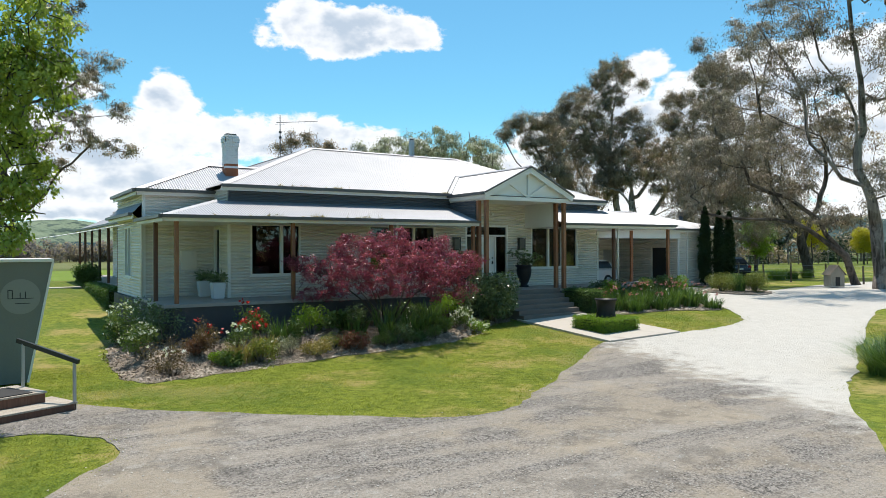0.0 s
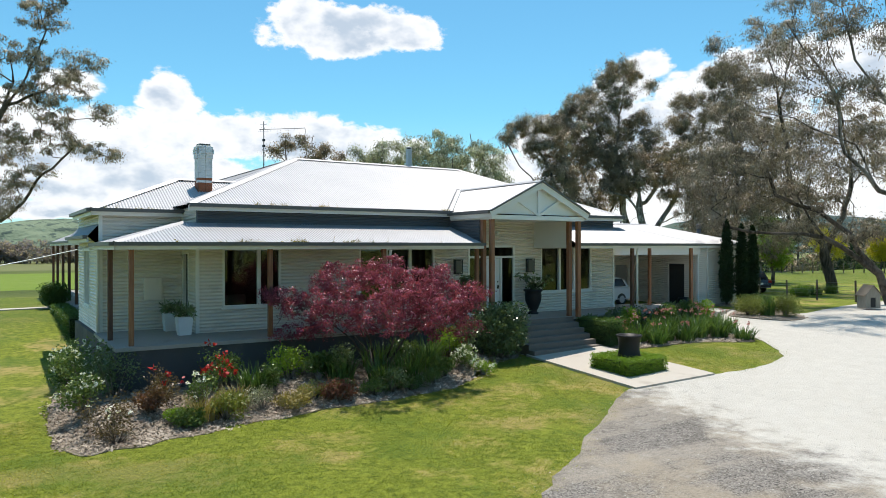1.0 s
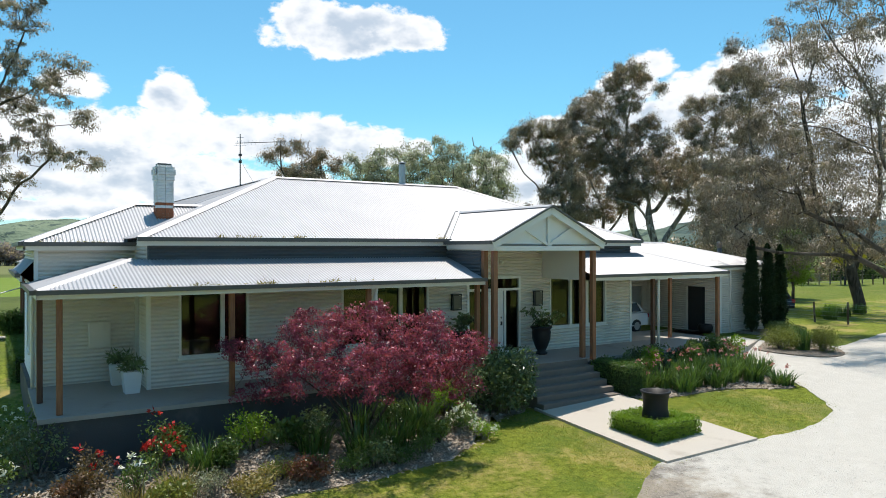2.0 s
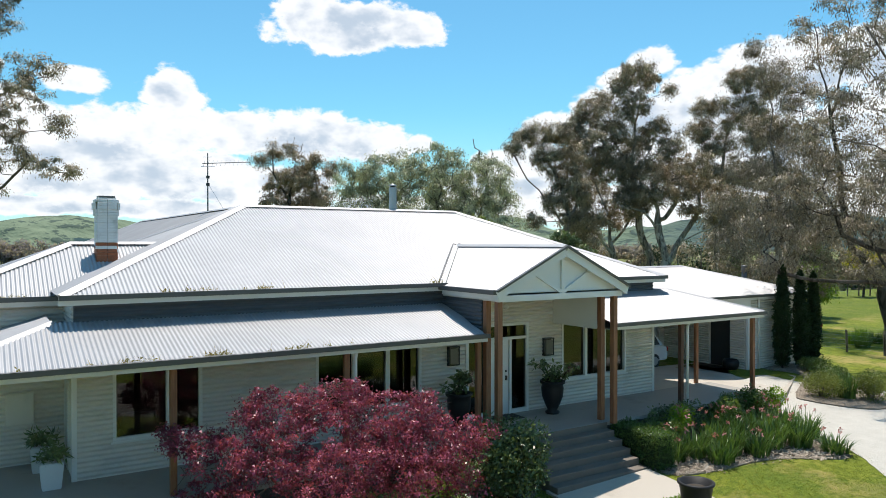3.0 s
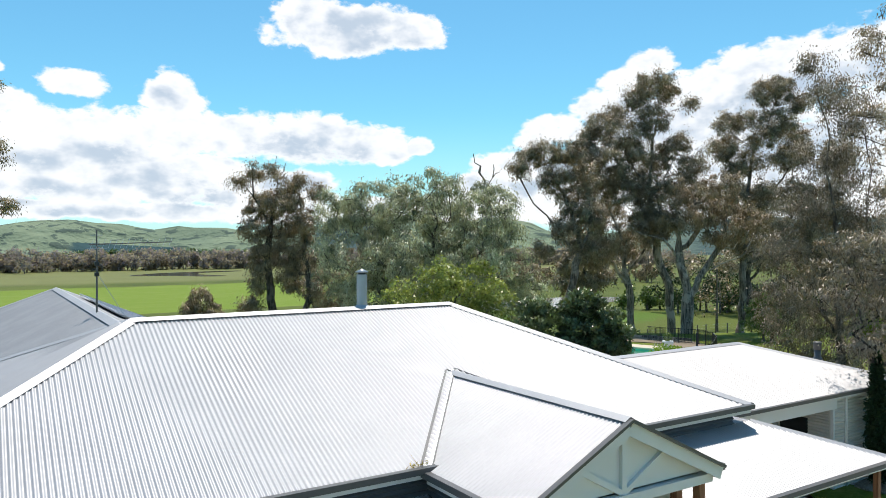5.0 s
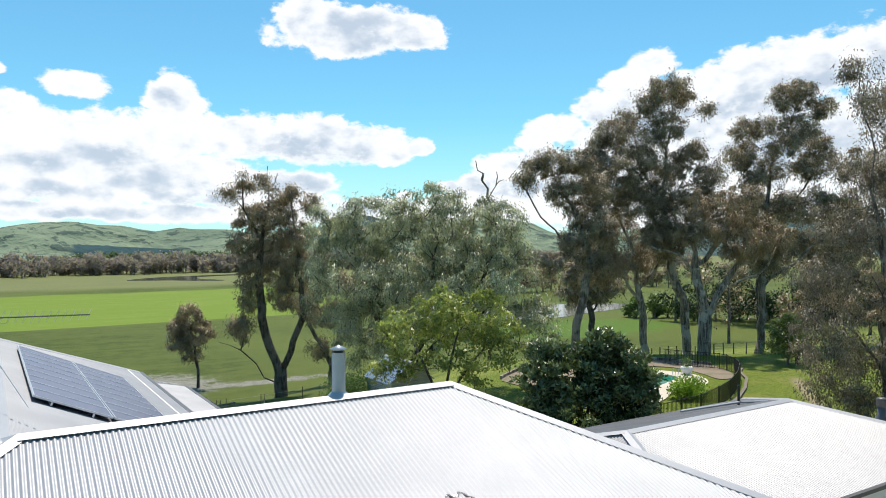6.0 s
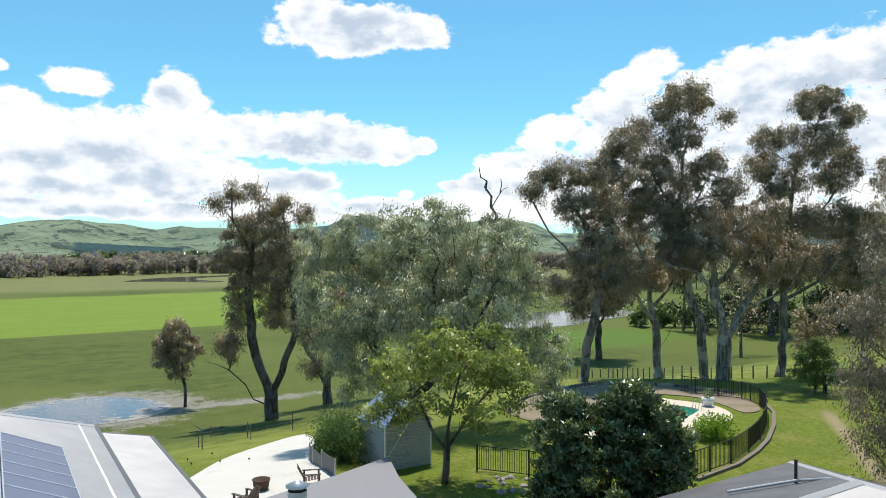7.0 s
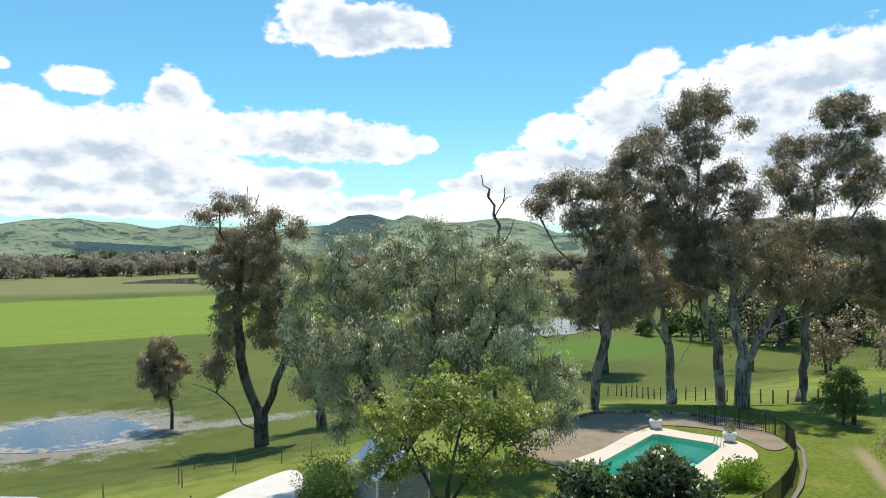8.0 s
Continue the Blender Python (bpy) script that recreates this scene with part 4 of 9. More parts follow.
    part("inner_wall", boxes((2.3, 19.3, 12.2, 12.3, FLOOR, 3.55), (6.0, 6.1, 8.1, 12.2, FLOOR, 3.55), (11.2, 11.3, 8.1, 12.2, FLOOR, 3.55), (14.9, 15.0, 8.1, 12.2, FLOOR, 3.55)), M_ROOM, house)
    window("window", "x", WALL_Y, -1, *openings[0], [0.62], house)
    window("window", "x", WALL_Y, -1, *openings[1], [0.34, 0.67], house)
    window("window", "x", WALL_Y, -1, *openings[3], [0.36, 0.66], house)
    window("window", "y", 2.15, -1, 8.95, 9.6, FLOOR + 0.05, 3.2, [], house, sill=False)
    window("window", "y", -0.23, -1, 12.2, 13.5, 1.5, 3.3, [0.5], house)
    window("window", "y", 2.0, -1, 17.6, 19.2, 0.95, 3.1, [0.5], house, sill=False)
    window("window", "y", 2.0, -1, 22.0, 23.6, 0.95, 3.1, [0.5], house, sill=False)
    window("window", "y", 11.6, 1, 24.0, 27.5, 0.8, 3.0, [0.33, 0.66], house, sill=False)
    for x, y in ((2.15, WALL_Y), (19.43, WALL_Y), (-0.23, 9.85)):
        part("corner_trim", boxes((x - 0.05, x + 0.05, y - 0.045, y + 0.05, FLOOR, 4.45 if x < 0 else 3.9)), M_TRIM, house)
    # entry: side lights, door with glass beside it, transom
    entry = thing("entry_door", "", "")
    entry.parent = house
    y0 = WALL_Y
    part("door_frame", boxes((11.89, 11.98, y0 - 0.05, y0 + 0.08, FLOOR, 3.38), (14.02, 14.11, y0 - 0.05, y0 + 0.08, FLOOR, 3.38), (11.89, 14.11, y0 - 0.05, y0 + 0.08, 3.38, 3.46),
                             (11.98, 14.02, y0 - 0.045, y0 + 0.075, 2.98, 3.06), (12.52, 12.60, y0 - 0.045, y0 + 0.075, FLOOR, 2.98), (13.40, 13.48, y0 - 0.045, y0 + 0.075, FLOOR, 2.98),
                             (11.98, 12.52, y0 - 0.04, y0 + 0.07, FLOOR, FLOOR + 0.12), (13.48, 14.02, y0 - 0.04, y0 + 0.07, FLOOR, FLOOR + 0.12)), M_TRIM, entry)
    leaf = part("door_leaf", boxes((12.61, 13.39, y0 + 0.0, y0 + 0.045, FLOOR + 0.01, 2.97), bevel=0.004), M_TRIM, entry, "white panelled front door")
    for px0, px1, pz0, pz1 in ((12.70, 12.97, 1.0, 1.7), (13.03, 13.30, 1.0, 1.7), (12.70, 12.97, 1.85, 2.85), (13.03, 13.30, 1.85, 2.85)):
        part("door_panel", boxes((px0, px1, y0 - 0.012, y0 + 0.0, pz0, pz1), bevel=0.008), M_TRIM, leaf)
    part("door_handle", boxes((13.27, 13.31, y0 - 0.06, y0 + 0.0, 1.82, 1.95)), M_BLACK, leaf, "black lever handle")
    part("lock", boxes((13.27, 13.31, y0 - 0.03, y0, 2.05, 2.11)), M_BLACK, leaf)
    for a, b, c, d in ((11.98, 12.52, FLOOR + 0.12, 2.98), (13.48, 14.02, FLOOR + 0.12, 2.98), (11.98, 14.02, 3.06, 3.38)):
        g = part("pane", boxes((a, b, y0 + 0.02, y0 + 0.026, c, d)), M_GLASS, entry)
        g.visible_shadow = False
    # main roof
    hip_roof(1.85, 19.8, EAVE_Y, 18.5, EAVE_Z, (7.24, RIDGE_Y, 14.95, RIDGE_Y), RIDGE_Z, M_IRON, house, eaves="frb")
    for a, b in ((1.9, 10.9), (15.4, 19.75)):
        part("soffit", boxes((a, b, EAVE_Y + 0.02, WALL_Y + 0.1, EAVE_Z - 0.14, EAVE_Z - 0.12)), M_TRIM, house)
    # south-west wing roof
    hip_roof(-0.52, 6.0, 9.58, 14.6, 4.56, (2.45, 12.05, 4.9, 12.05), 5.76, M_IRON, house, eaves="fl")
    # rear wing
    hip_roof(1.9, 12.15, 13.0, 32.55, 4.6, (7.0, 13.17, 7.0, 28.4), 6.83, M_IRON_REAR, house, eaves="br")
    for a, b, c, d in (((11.75, 20.0, 4.02), (14.4, 20.0, 3.46), (14.4, 34.6, 3.46), (11.75, 34.6, 4.02)),):
        sheet("verandah_roof", [a, b, c, d], (0, 1, 0), M_IRON_REAR, house)
        eave("e", b, c, (1, 0, 0), house)
        eave("e", c, d, (0, 1, 0), house)
    for y in (22.0, 25.5, 29.0, 34.3):
        post(14.15, y, 0.3, 3.34)
    # front verandah, with hipped ends
    vz, vt, vy = 3.52, 4.14, 5.72
    sheet("verandah_roof", [(-0.45, vy, vz), (10.98, vy, vz), (11.2, WALL_Y, vt), (1.75, WALL_Y, vt)], (1, 0, 0), M_IRON, house)
    sheet("verandah_roof", [(-0.45, 9.85, vz), (-0.45, vy, vz), (1.75, WALL_Y, vt), (1.75, 9.85, vt)], (0, 1, 0), M_IRON, house)
    ridge_cap((-0.45, vy, vz), (1.75, WALL_Y, vt), house, 0.1)
    eave("e", (-0.45, vy, vz), (11.05, vy, vz), (0, -1, 0), house, 0.13, 0.1)
    eave("e", (-0.45, 9.85, vz), (-0.45, vy, vz), (-1, 0, 0), house, 0.13, 0.1)
    sheet("verandah_roof", [(15.35, vy, vz), (22.25, vy, vz), (20.1, WALL_Y, vt + 0.08), (15.35, WALL_Y, vt + 0.08)], (1, 0, 0), M_IRON, house)
    sheet("verandah_roof", [(22.25, vy, vz), (22.25, 10.35, vz), (20.1, 10.35, vt + 0.08), (20.1, WALL_Y, vt + 0.08)], (0, 1, 0), M_IRON, house)
    sheet("verandah_roof", [(19.4, WALL_Y, vt + 0.08), (20.1, WALL_Y, vt + 0.08), (20.1, 12.5, vt + 0.08), (19.4, 12.5, vt + 0.1)], (0, 1, 0), M_IRON, house)
    ridge_cap((22.25, vy, vz), (20.1, WALL_Y, vt + 0.08), house, 0.1)
    eave("e", (15.3, vy, vz), (22.25, vy, vz), (0, -1, 0), house, 0.13, 0.1)
    eave("e", (22.25, vy, vz), (22.25, 10.35, vz), (1, 0, 0), house, 0.13, 0.1)
    part("verandah_ceiling", boxes((-0.3, 11.1, 5.85, 7.9, 3.34, 3.36), (-0.3, 2.1, 7.9, 9.8, 3.34, 3.36), (15.4, 22.1, 5.85, 7.9, 3.34, 3.36), (19.6, 22.1, 7.9, 10.3, 3.34, 3.36)), M_TRIM, house)
    for x in (0.0, 3.70, 7.38, 10.95):
        post(x, 6.0, FLOOR, 3.36)
    post(-0.28, 7.6, FLOOR, 3.36, M_POST_DARK)
    post(18.55, 6.05, FLOOR - 0.1, 3.36, M_POST_DARK)
    post(22.1, 6.05, FLOOR - 0.3, 3.36)
    post(22.1, 8.3, FLOOR - 0.35, 3.36)
    downpipe(7.55, 5.9, FLOOR, 3.45)
    downpipe(18.72, 5.95, FLOOR - 0.2, 3.45)
    downpipe(-0.32, 9.72, FLOOR - 0.2, 3.5)
    # hood along the west side
    sheet("verandah_roof", [(-0.24, 10.0, 4.12), (-0.58, 10.0, 3.75), (-0.58, 15.4, 3.75), (-0.24, 15.4, 4.12)], (0, 1, 0), M_IRON, house)
    eave("e", (-0.58, 15.4, 3.75), (-0.58, 10.0, 3.75), (-1, 0, 0), house, 0.14, 0.1)
    sheet("verandah_roof", [(0.22, 15.35, 3.72), (0.22, 34.8, 3.72), (2.0, 34.8, 4.5), (2.0, 15.35, 4.5)], (0, 1, 0), M_IRON, house)
    eave("e", (0.22, 34.8, 3.72), (0.22, 15.5, 3.72), (-1, 0, 0), house, 0.14, 0.1)
    bm = bmesh.new()
    bm.faces.new([bm.verts.new(p) for p in ((-0.25, 10.0, 4.1), (-0.57, 10.0, 3.74), (-0.25, 10.0, 3.45))])
    part("hood_end", bmesh.ops.extrude_face_region(bm, geom=bm.faces[:]) and bm, M_GUTTER, house)
    for y in (19.3, 22.4, 25.5, 28.6, 31.7, 34.5):
        post(0.38, y, FLOOR, 3.58, M_POST_DARK)


def build_porch():
    """Gabled entry porch."""
    xl, xr, xc, ze, zr, yf = 10.98, 15.38, 13.17, 4.62, 5.68, 5.22
    sheet("porch_roof", [(xl, yf, ze), (xl, EAVE_Y, ze), (xc, 10.4, zr), (xc, yf, zr)], (0, 1, 0), M_IRON, house)
    sheet("porch_roof", [(xr, EAVE_Y, ze), (xr, yf, ze), (xc, yf, zr), (xc, 10.4, zr)], (0, 1, 0), M_IRON, house)
    ridge_cap((xc, yf, zr + 0.01), (xc, 10.4, zr + 0.01), house, 0.12)
    for x in (xl, xr):
        o = -1 if x == xl else 1
        # valley gutter between the porch and the main roof, with folded dark edges
        for dx, dz, w, h, m in ((0.0, 0.05, 0.17, 0.03, M_TRIM), (-0.11, 0.06, 0.045, 0.05, M_GUTTER), (0.11, 0.06, 0.045, 0.05, M_GUTTER)):
            bm = bmesh.new()
            beam(bm, (x + dx, EAVE_Y, ze + dz), (xc + dx, 10.36, zr + dz), w, h)
            part("valley_gutter", bm, m, house)
        eave("e", (x, yf + 0.02, ze - 0.01), (x, EAVE_Y, ze - 0.01), (o, 0, 0), house, 0.16, 0.11)
        # barge boards under a dark edge
        bm = bmesh.new()
        beam(bm, (x - o * 0.0, yf + 0.02, ze - 0.13), (xc, yf + 0.02, zr - 0.13), 0.04, 0.22)
        part("barge_board", bm, M_TRIM, house)
        bm = bmesh.new()
        beam(bm, (x + o * 0.03, yf - 0.02, ze - 0.015), (xc, yf - 0.02, zr + 0.005), 0.10, 0.05)
        part("barge_cap", bm, M_GUTTER, house)
    # gable infill with its truss
    bm = bmesh.new()
    tri = [(10.98, 5.42, 4.52), (15.36, 5.42, 4.52), (xc, 5.42, 5.63)]
    lo = [bm.verts.new(p) for p in tri]
    hi = [bm.verts.new((p[0], 5.48, p[2])) for p in tri]
    bm.faces.new(lo)
    bm.faces.new(hi[::-1])
    for i in range(3):
        j = (i + 1) % 3
        bm.faces.new((lo[i], hi[i], hi[j], lo[j]))
    part("gable_panel", bm, M_TRIM, house, "white gable panel")
    bm = bmesh.new()
    box(bm, 11.08, 15.28, 5.33, 5.47, 4.33, 4.48)
    part("gable_beam", bm, M_TRIM, house)
    part("king_post", boxes((xc - 0.05, xc + 0.05, 5.35, 5.43, 4.48, 5.42)), M_TRIM, house)
    for s in (-1, 1):
        bm = bmesh.new()
        beam(bm, (xc + s * 0.05, 5.39, 4.52), (xc + s * 0.92, 5.39, 5.0), 0.07, 0.09)
        part("brace", bm, M_TRIM, house)
        x = xc + s * 1.98
        part("side_beam", boxes((x - 0.06, x + 0.06, 5.47, 7.9, 4.33, 4.48)), M_TRIM, house)
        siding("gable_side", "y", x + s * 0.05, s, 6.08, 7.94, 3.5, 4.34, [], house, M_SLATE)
        part("gable_lining", boxes(tuple(sorted((x - s * 0.085, x - s * 0.075))) + (6.08, 7.94, 3.36, 4.34)), M_TRIM, house)
        post(x - s * 0.02, 5.5, FLOOR, 4.33, w=0.15, name="porch_post")
        post(x - s * 0.02, 5.98, FLOOR, 4.33, w=0.15, name="porch_post")
    part("porch_ceiling", boxes((11.2, 15.15, 5.5, 7.94, 4.36, 4.38)), M_TRIM, house)


def build_garage():
    # rear slope in grey iron: its missing sheen is put into the colour
    hip_roof(19.6, 32.6, 10.35, 18.8, 3.55, (21.5, 14.56, 28.9, 14.56), 4.68, M_IRON_GARAGE_DIM, garage, eaves="fr", rear=M_IRON_GREY)
    z0 = 0.28
    siding("wall", "x", 10.65, -1, 28.45, 32.3, z0, 3.5, [], garage, M_WALL)
    siding("wall", "y", 28.45, -1, 10.77, 15.2, z0, 3.5, [(11.5, 12.6, z0, 2.5)], garage, M_WALL)
    siding("wall", "x", 15.2, -1, 19.55, 28.45, z0, 3.5, [(27.1, 28.1, z0, 2.4)], garage, M_WALL)
    siding("wall", "y", 32.3, 1, 10.77, 18.5, z0, 3.5, [], garage, M_WALL)
    siding("wall", "x", 18.5, 1, 19.6, 32.3, z0, 3.5, [], garage, M_WALL)
    part("header", boxes((19.6, 28.45, 10.5, 10.62, 3.0, 3.45)), M_TRIM, garage)
    part("corner_trim", boxes((28.4, 28.5, 10.6, 10.7, z0, 3.45)), M_TRIM, garage)
    downpipe(29.14, 10.58, z0, 3.5, garage)
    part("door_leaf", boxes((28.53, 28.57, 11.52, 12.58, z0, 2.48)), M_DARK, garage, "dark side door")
    part("door_leaf", boxes((27.12, 28.08, 15.28, 15.32, z0, 2.38)), M_GALV, garage, "grey inner door")
    part("ceiling", boxes((19.6, 28.4, 10.7, 18.4, 3.4, 3.42)), M_TRIM, garage)
    part("floor", boxes((19.6, 32.3, 10.4, 18.4, 0.15, 0.30)), M_SLAB, garage)
    part("vent_pipe", mesh_from("vent_pipe", *tube([(28.5, 16.1, 4.15), (28.5, 16.1, 4.95)], [0.045, 0.045], 10)), M_BLACK, garage)
    flue = part("roof_flue", mesh_from("roof_flue", *lathe([(0.20, -0.2), (0.17, 0.12), (0.125, 0.16), (0.125, 0.44), (0.0, 0.44)], 16), smooth=True), M_IRON_GREY, garage, "short squat steel flue")
    flue.location = (31.5, 12.95, 3.98)
    part("cowl", mesh_from("cowl", *lathe([(0.13, 0.44), (0.15, 0.45), (0.15, 0.66), (0.17, 0.68), (0.12, 0.74), (0.0, 0.75)], 16), smooth=True), M_GUTTER, flue, "rusty brown cowl")
    part("conduit", mesh_from("conduit", *tube([(26.5, 16.9, 4.16), (28.4, 16.0, 4.40), (30.1, 15.4, 4.35)], [0.04, 0.04, 0.04], 8)), M_GALV, garage)


garage = thing("garage", "white corrugated-iron garage and carport with pale hip roof", "garage")
CARPORT = [(19.45, 8.05), (22.35, 8.05), (22.4, 5.8), (24.2, 6.2), (28.9, 8.7), (28.9, 10.6), (28.4, 10.7), (28.4, 13.1), (19.6, 13.1)]


def carport_z(x, y):
    return 0.30 + (FLOOR - 0.04 - 0.30) * (1 - smooth_step(21.5, 26.5, x)) * (1 - smooth_step(8.0, 13.0, y) * 0.6)


structure("carport_apron", patch(CARPORT, 0.0, 0.6, 0.6, carport_z), M_PATH, "pale concrete apron ramping up to the verandah", "pavement")


build_main_house()
build_porch()
build_garage()
build_pool()


# ---- plants ----
RIGHT, AHEAD = Vector((0.842, -0.539, 0)), Vector((0.539, 0.842, 0))


def leaf_quads(rng, centres, radii, per, length, width, droop=0.4, shell=0.35):
    """Leaves strewn through clumps: an array of quads, each a pointed blade."""
    n = len(centres) * per
    c = np.repeat(np.asarray(centres, float), per, axis=0)
    r = np.repeat(np.asarray(radii, float).reshape(len(centres), -1), per, axis=0)
    d = rng.normal(size=(n, 3))
    d /= np.linalg.norm(d, axis=1, keepdims=True) + 1e-9
    c = c + d * r * (shell + (1 - shell) * rng.random((n, 1)) ** 0.6)
    a = rng.normal(size=(n, 3)) * (1 - droop * 0.6) + np.array([0, 0, -1.4 * droop]) + d * 0.4
    a /= np.linalg.norm(a, axis=1, keepdims=True) + 1e-9
    b = np.cross(a, rng.normal(size=(n, 3)))
    b /= np.linalg.norm(b, axis=1, keepdims=True) + 1e-9
    ln = length * (0.6 + 0.8 * rng.random((n, 1)))
    wd = width * (0.6 + 0.8 * rng.random((n, 1)))
    mid = c + a * ln * 0.45
    return np.stack([c, mid + b * wd * 0.5, c + a * ln, mid - b * wd * 0.5], axis=1)


def tri_mesh(name, corners, facing=None):
    """A mesh of loose triangles from an array (n, 3, 3); facing: the way each leaf's shading turns, if not its own."""
    corners = np.asarray(corners, dtype=np.float32)
    n = len(corners)
    if facing is not None:
        own = np.cross(corners[:, 1] - corners[:, 0], corners[:, 2] - corners[:, 0])
        own /= np.linalg.norm(own, axis=1, keepdims=True) + 1e-9
        back = np.sum(own * facing, axis=1) < 0
        corners[back] = corners[back][:, ::-1]
        own[back] *= -1
        facing = facing * 0.65 + own * 0.5
        facing /= np.linalg.norm(facing, axis=1, keepdims=True) + 1e-9
    me = bpy.data.meshes.new(name)
    me.vertices.add(3 * n)
    me.vertices.foreach_set("co", corners.reshape(-1))
    me.loops.add(3 * n)
    me.loops.foreach_set("vertex_index", np.arange(3 * n, dtype=np.int32))
    me.polygons.add(n)
    me.polygons.foreach_set("loop_start", np.arange(0, 3 * n, 3, dtype=np.int32))
    me.update(calc_edges=True)
    if facing is not None:
        me.polygons.foreach_set("use_smooth", np.ones(n, dtype=bool))
        me.normals_split_custom_set_from_vertices(np.repeat(facing, 3, axis=0).astype(np.float32))
    return me


def tufts(rng, centres, sizes, per, length, width, droop=0.5, flat=0.75, stray=0.12):
    """Leaves hanging in domed tufts, thick on top and open below, with a few strays: triangles, and the way out of the tuft at each."""
    n = len(centres) * per
    c = np.repeat(np.asarray(centres, float), per, axis=0)
    r = np.repeat(np.asarray(sizes, float), per)[:, None]
    d = rng.normal(size=(n, 3))
    d[:, 2] = np.where(d[:, 2] < -0.8, -d[:, 2], d[:, 2])
    d /= np.linalg.norm(d, axis=1, keepdims=True) + 1e-9
    k = 0.3 + 0.7 * rng.random((n, 1)) ** 0.55
    k = np.where(rng.random((n, 1)) < stray, k * 1.55, k)
    c = c + d * r * k * np.repeat(np.array([1.0, 1.0, flat]) * (0.65 + 0.7 * rng.random((len(centres), 3))), per, axis=0)
    a = rng.normal(size=(n, 3)) * 0.55 + d * 0.45 + np.array([0, 0, -1.5 * droop])
    a /= np.linalg.norm(a, axis=1, keepdims=True) + 1e-9
    b = np.cross(a, rng.normal(size=(n, 3)))
    b /= np.linalg.norm(b, axis=1, keepdims=True) + 1e-9
    ln = length * (0.6 + 0.8 * rng.random((n, 1)))
    wd = width * (0.6 + 0.8 * rng.random((n, 1)))
    return np.stack([c - b * wd * 0.5, c + a * ln, c + b * wd * 0.5 + a * ln * 0.3], axis=1), d


def grow(rng, stems, tips, root_r, step=0.8, wander=0.22):
    """Branches from main stems out to the tips: a list of (points, radii)."""
    pos, par, chains = [], [], []
    for s in stems:
        s = [Vector(p) for p in s]
        start = -1
        if pos:
            start = min(range(len(pos)), key=lambda i: (pos[i] - s[0]).length)
        ids = [start] if start >= 0 else []
        for p, q in zip(s, s[1:]):
            k = max(1, int((q - p).length / step))
            for i in range(k):
                if not ids or i > 0 or p is not s[0]:
                    at = p.lerp(q, i / k)
                    bend = noise.noise_vector(at * 0.45) * (wander * 0.9 * min(1.0, (q - p).length / 4.0))
                    pos.append(at + (bend + Vector(rng.normal(size=3)) * 0.05 * step if ids else Vector()))
                    par.append(ids[-1] if ids else -1)
                    ids.append(len(pos) - 1)
        pos.append(s[-1])
        par.append(ids[-1])
        ids.append(len(pos) - 1)
        chains.append(ids)
    arr = np.array([tuple(p) for p in pos])
    order = np.argsort([min(np.linalg.norm(arr - np.array(t), axis=1)) for t in tips])
    for i in order:
        t = Vector(tips[i])
        arr = np.array([tuple(p) for p in pos])
        d = np.linalg.norm(arr - np.array(tuple(t)), axis=1)
        cost = d + 1.2 * np.maximum(0, arr[:, 2] - t.z + 0.2 * d)
        j = int(np.argmin(cost))
        a = pos[j]
        k = max(2, int((t - a).length / step))
        ids = [j]
        reach = (t - a).length
        bow, snake = Vector(rng.normal(size=3)) * 0.09 * reach, Vector(rng.normal(size=3)) * 0.05 * reach
        for m in range(1, k + 1):
            u = m / k
            p = a.lerp(t, u) + Vector((0, 0, -0.08 * reach * math.sin(math.pi * u))) + bow * math.sin(math.pi * u) + snake * math.sin(2 * math.pi * u)
            if m < k:
                p += Vector(rng.normal(size=3)) * wander * step * 0.5
            pos.append(p)
            par.append(ids[-1])
            ids.append(len(pos) - 1)
        chains.append(ids)
    load = np.zeros(len(pos))
    ends = {c[-1] for c in chains}
    for i in range(len(pos) - 1, -1, -1):
        if i in ends:
            load[i] += 1
        if par[i] >= 0:
            load[par[i]] += load[i]
    rad = root_r * (load / max(load.max(), 1)) ** 0.72
    rad = np.maximum(rad, min(root_r * 0.07, 0.026))
    out = []
    for c in chains:
        r = [rad[i] for i in c]
        if len(c) > 1:
            r[0] = min(r[0], r[1] * 1.25)
        out.append(([pos[i] for i in c], r))
    return out


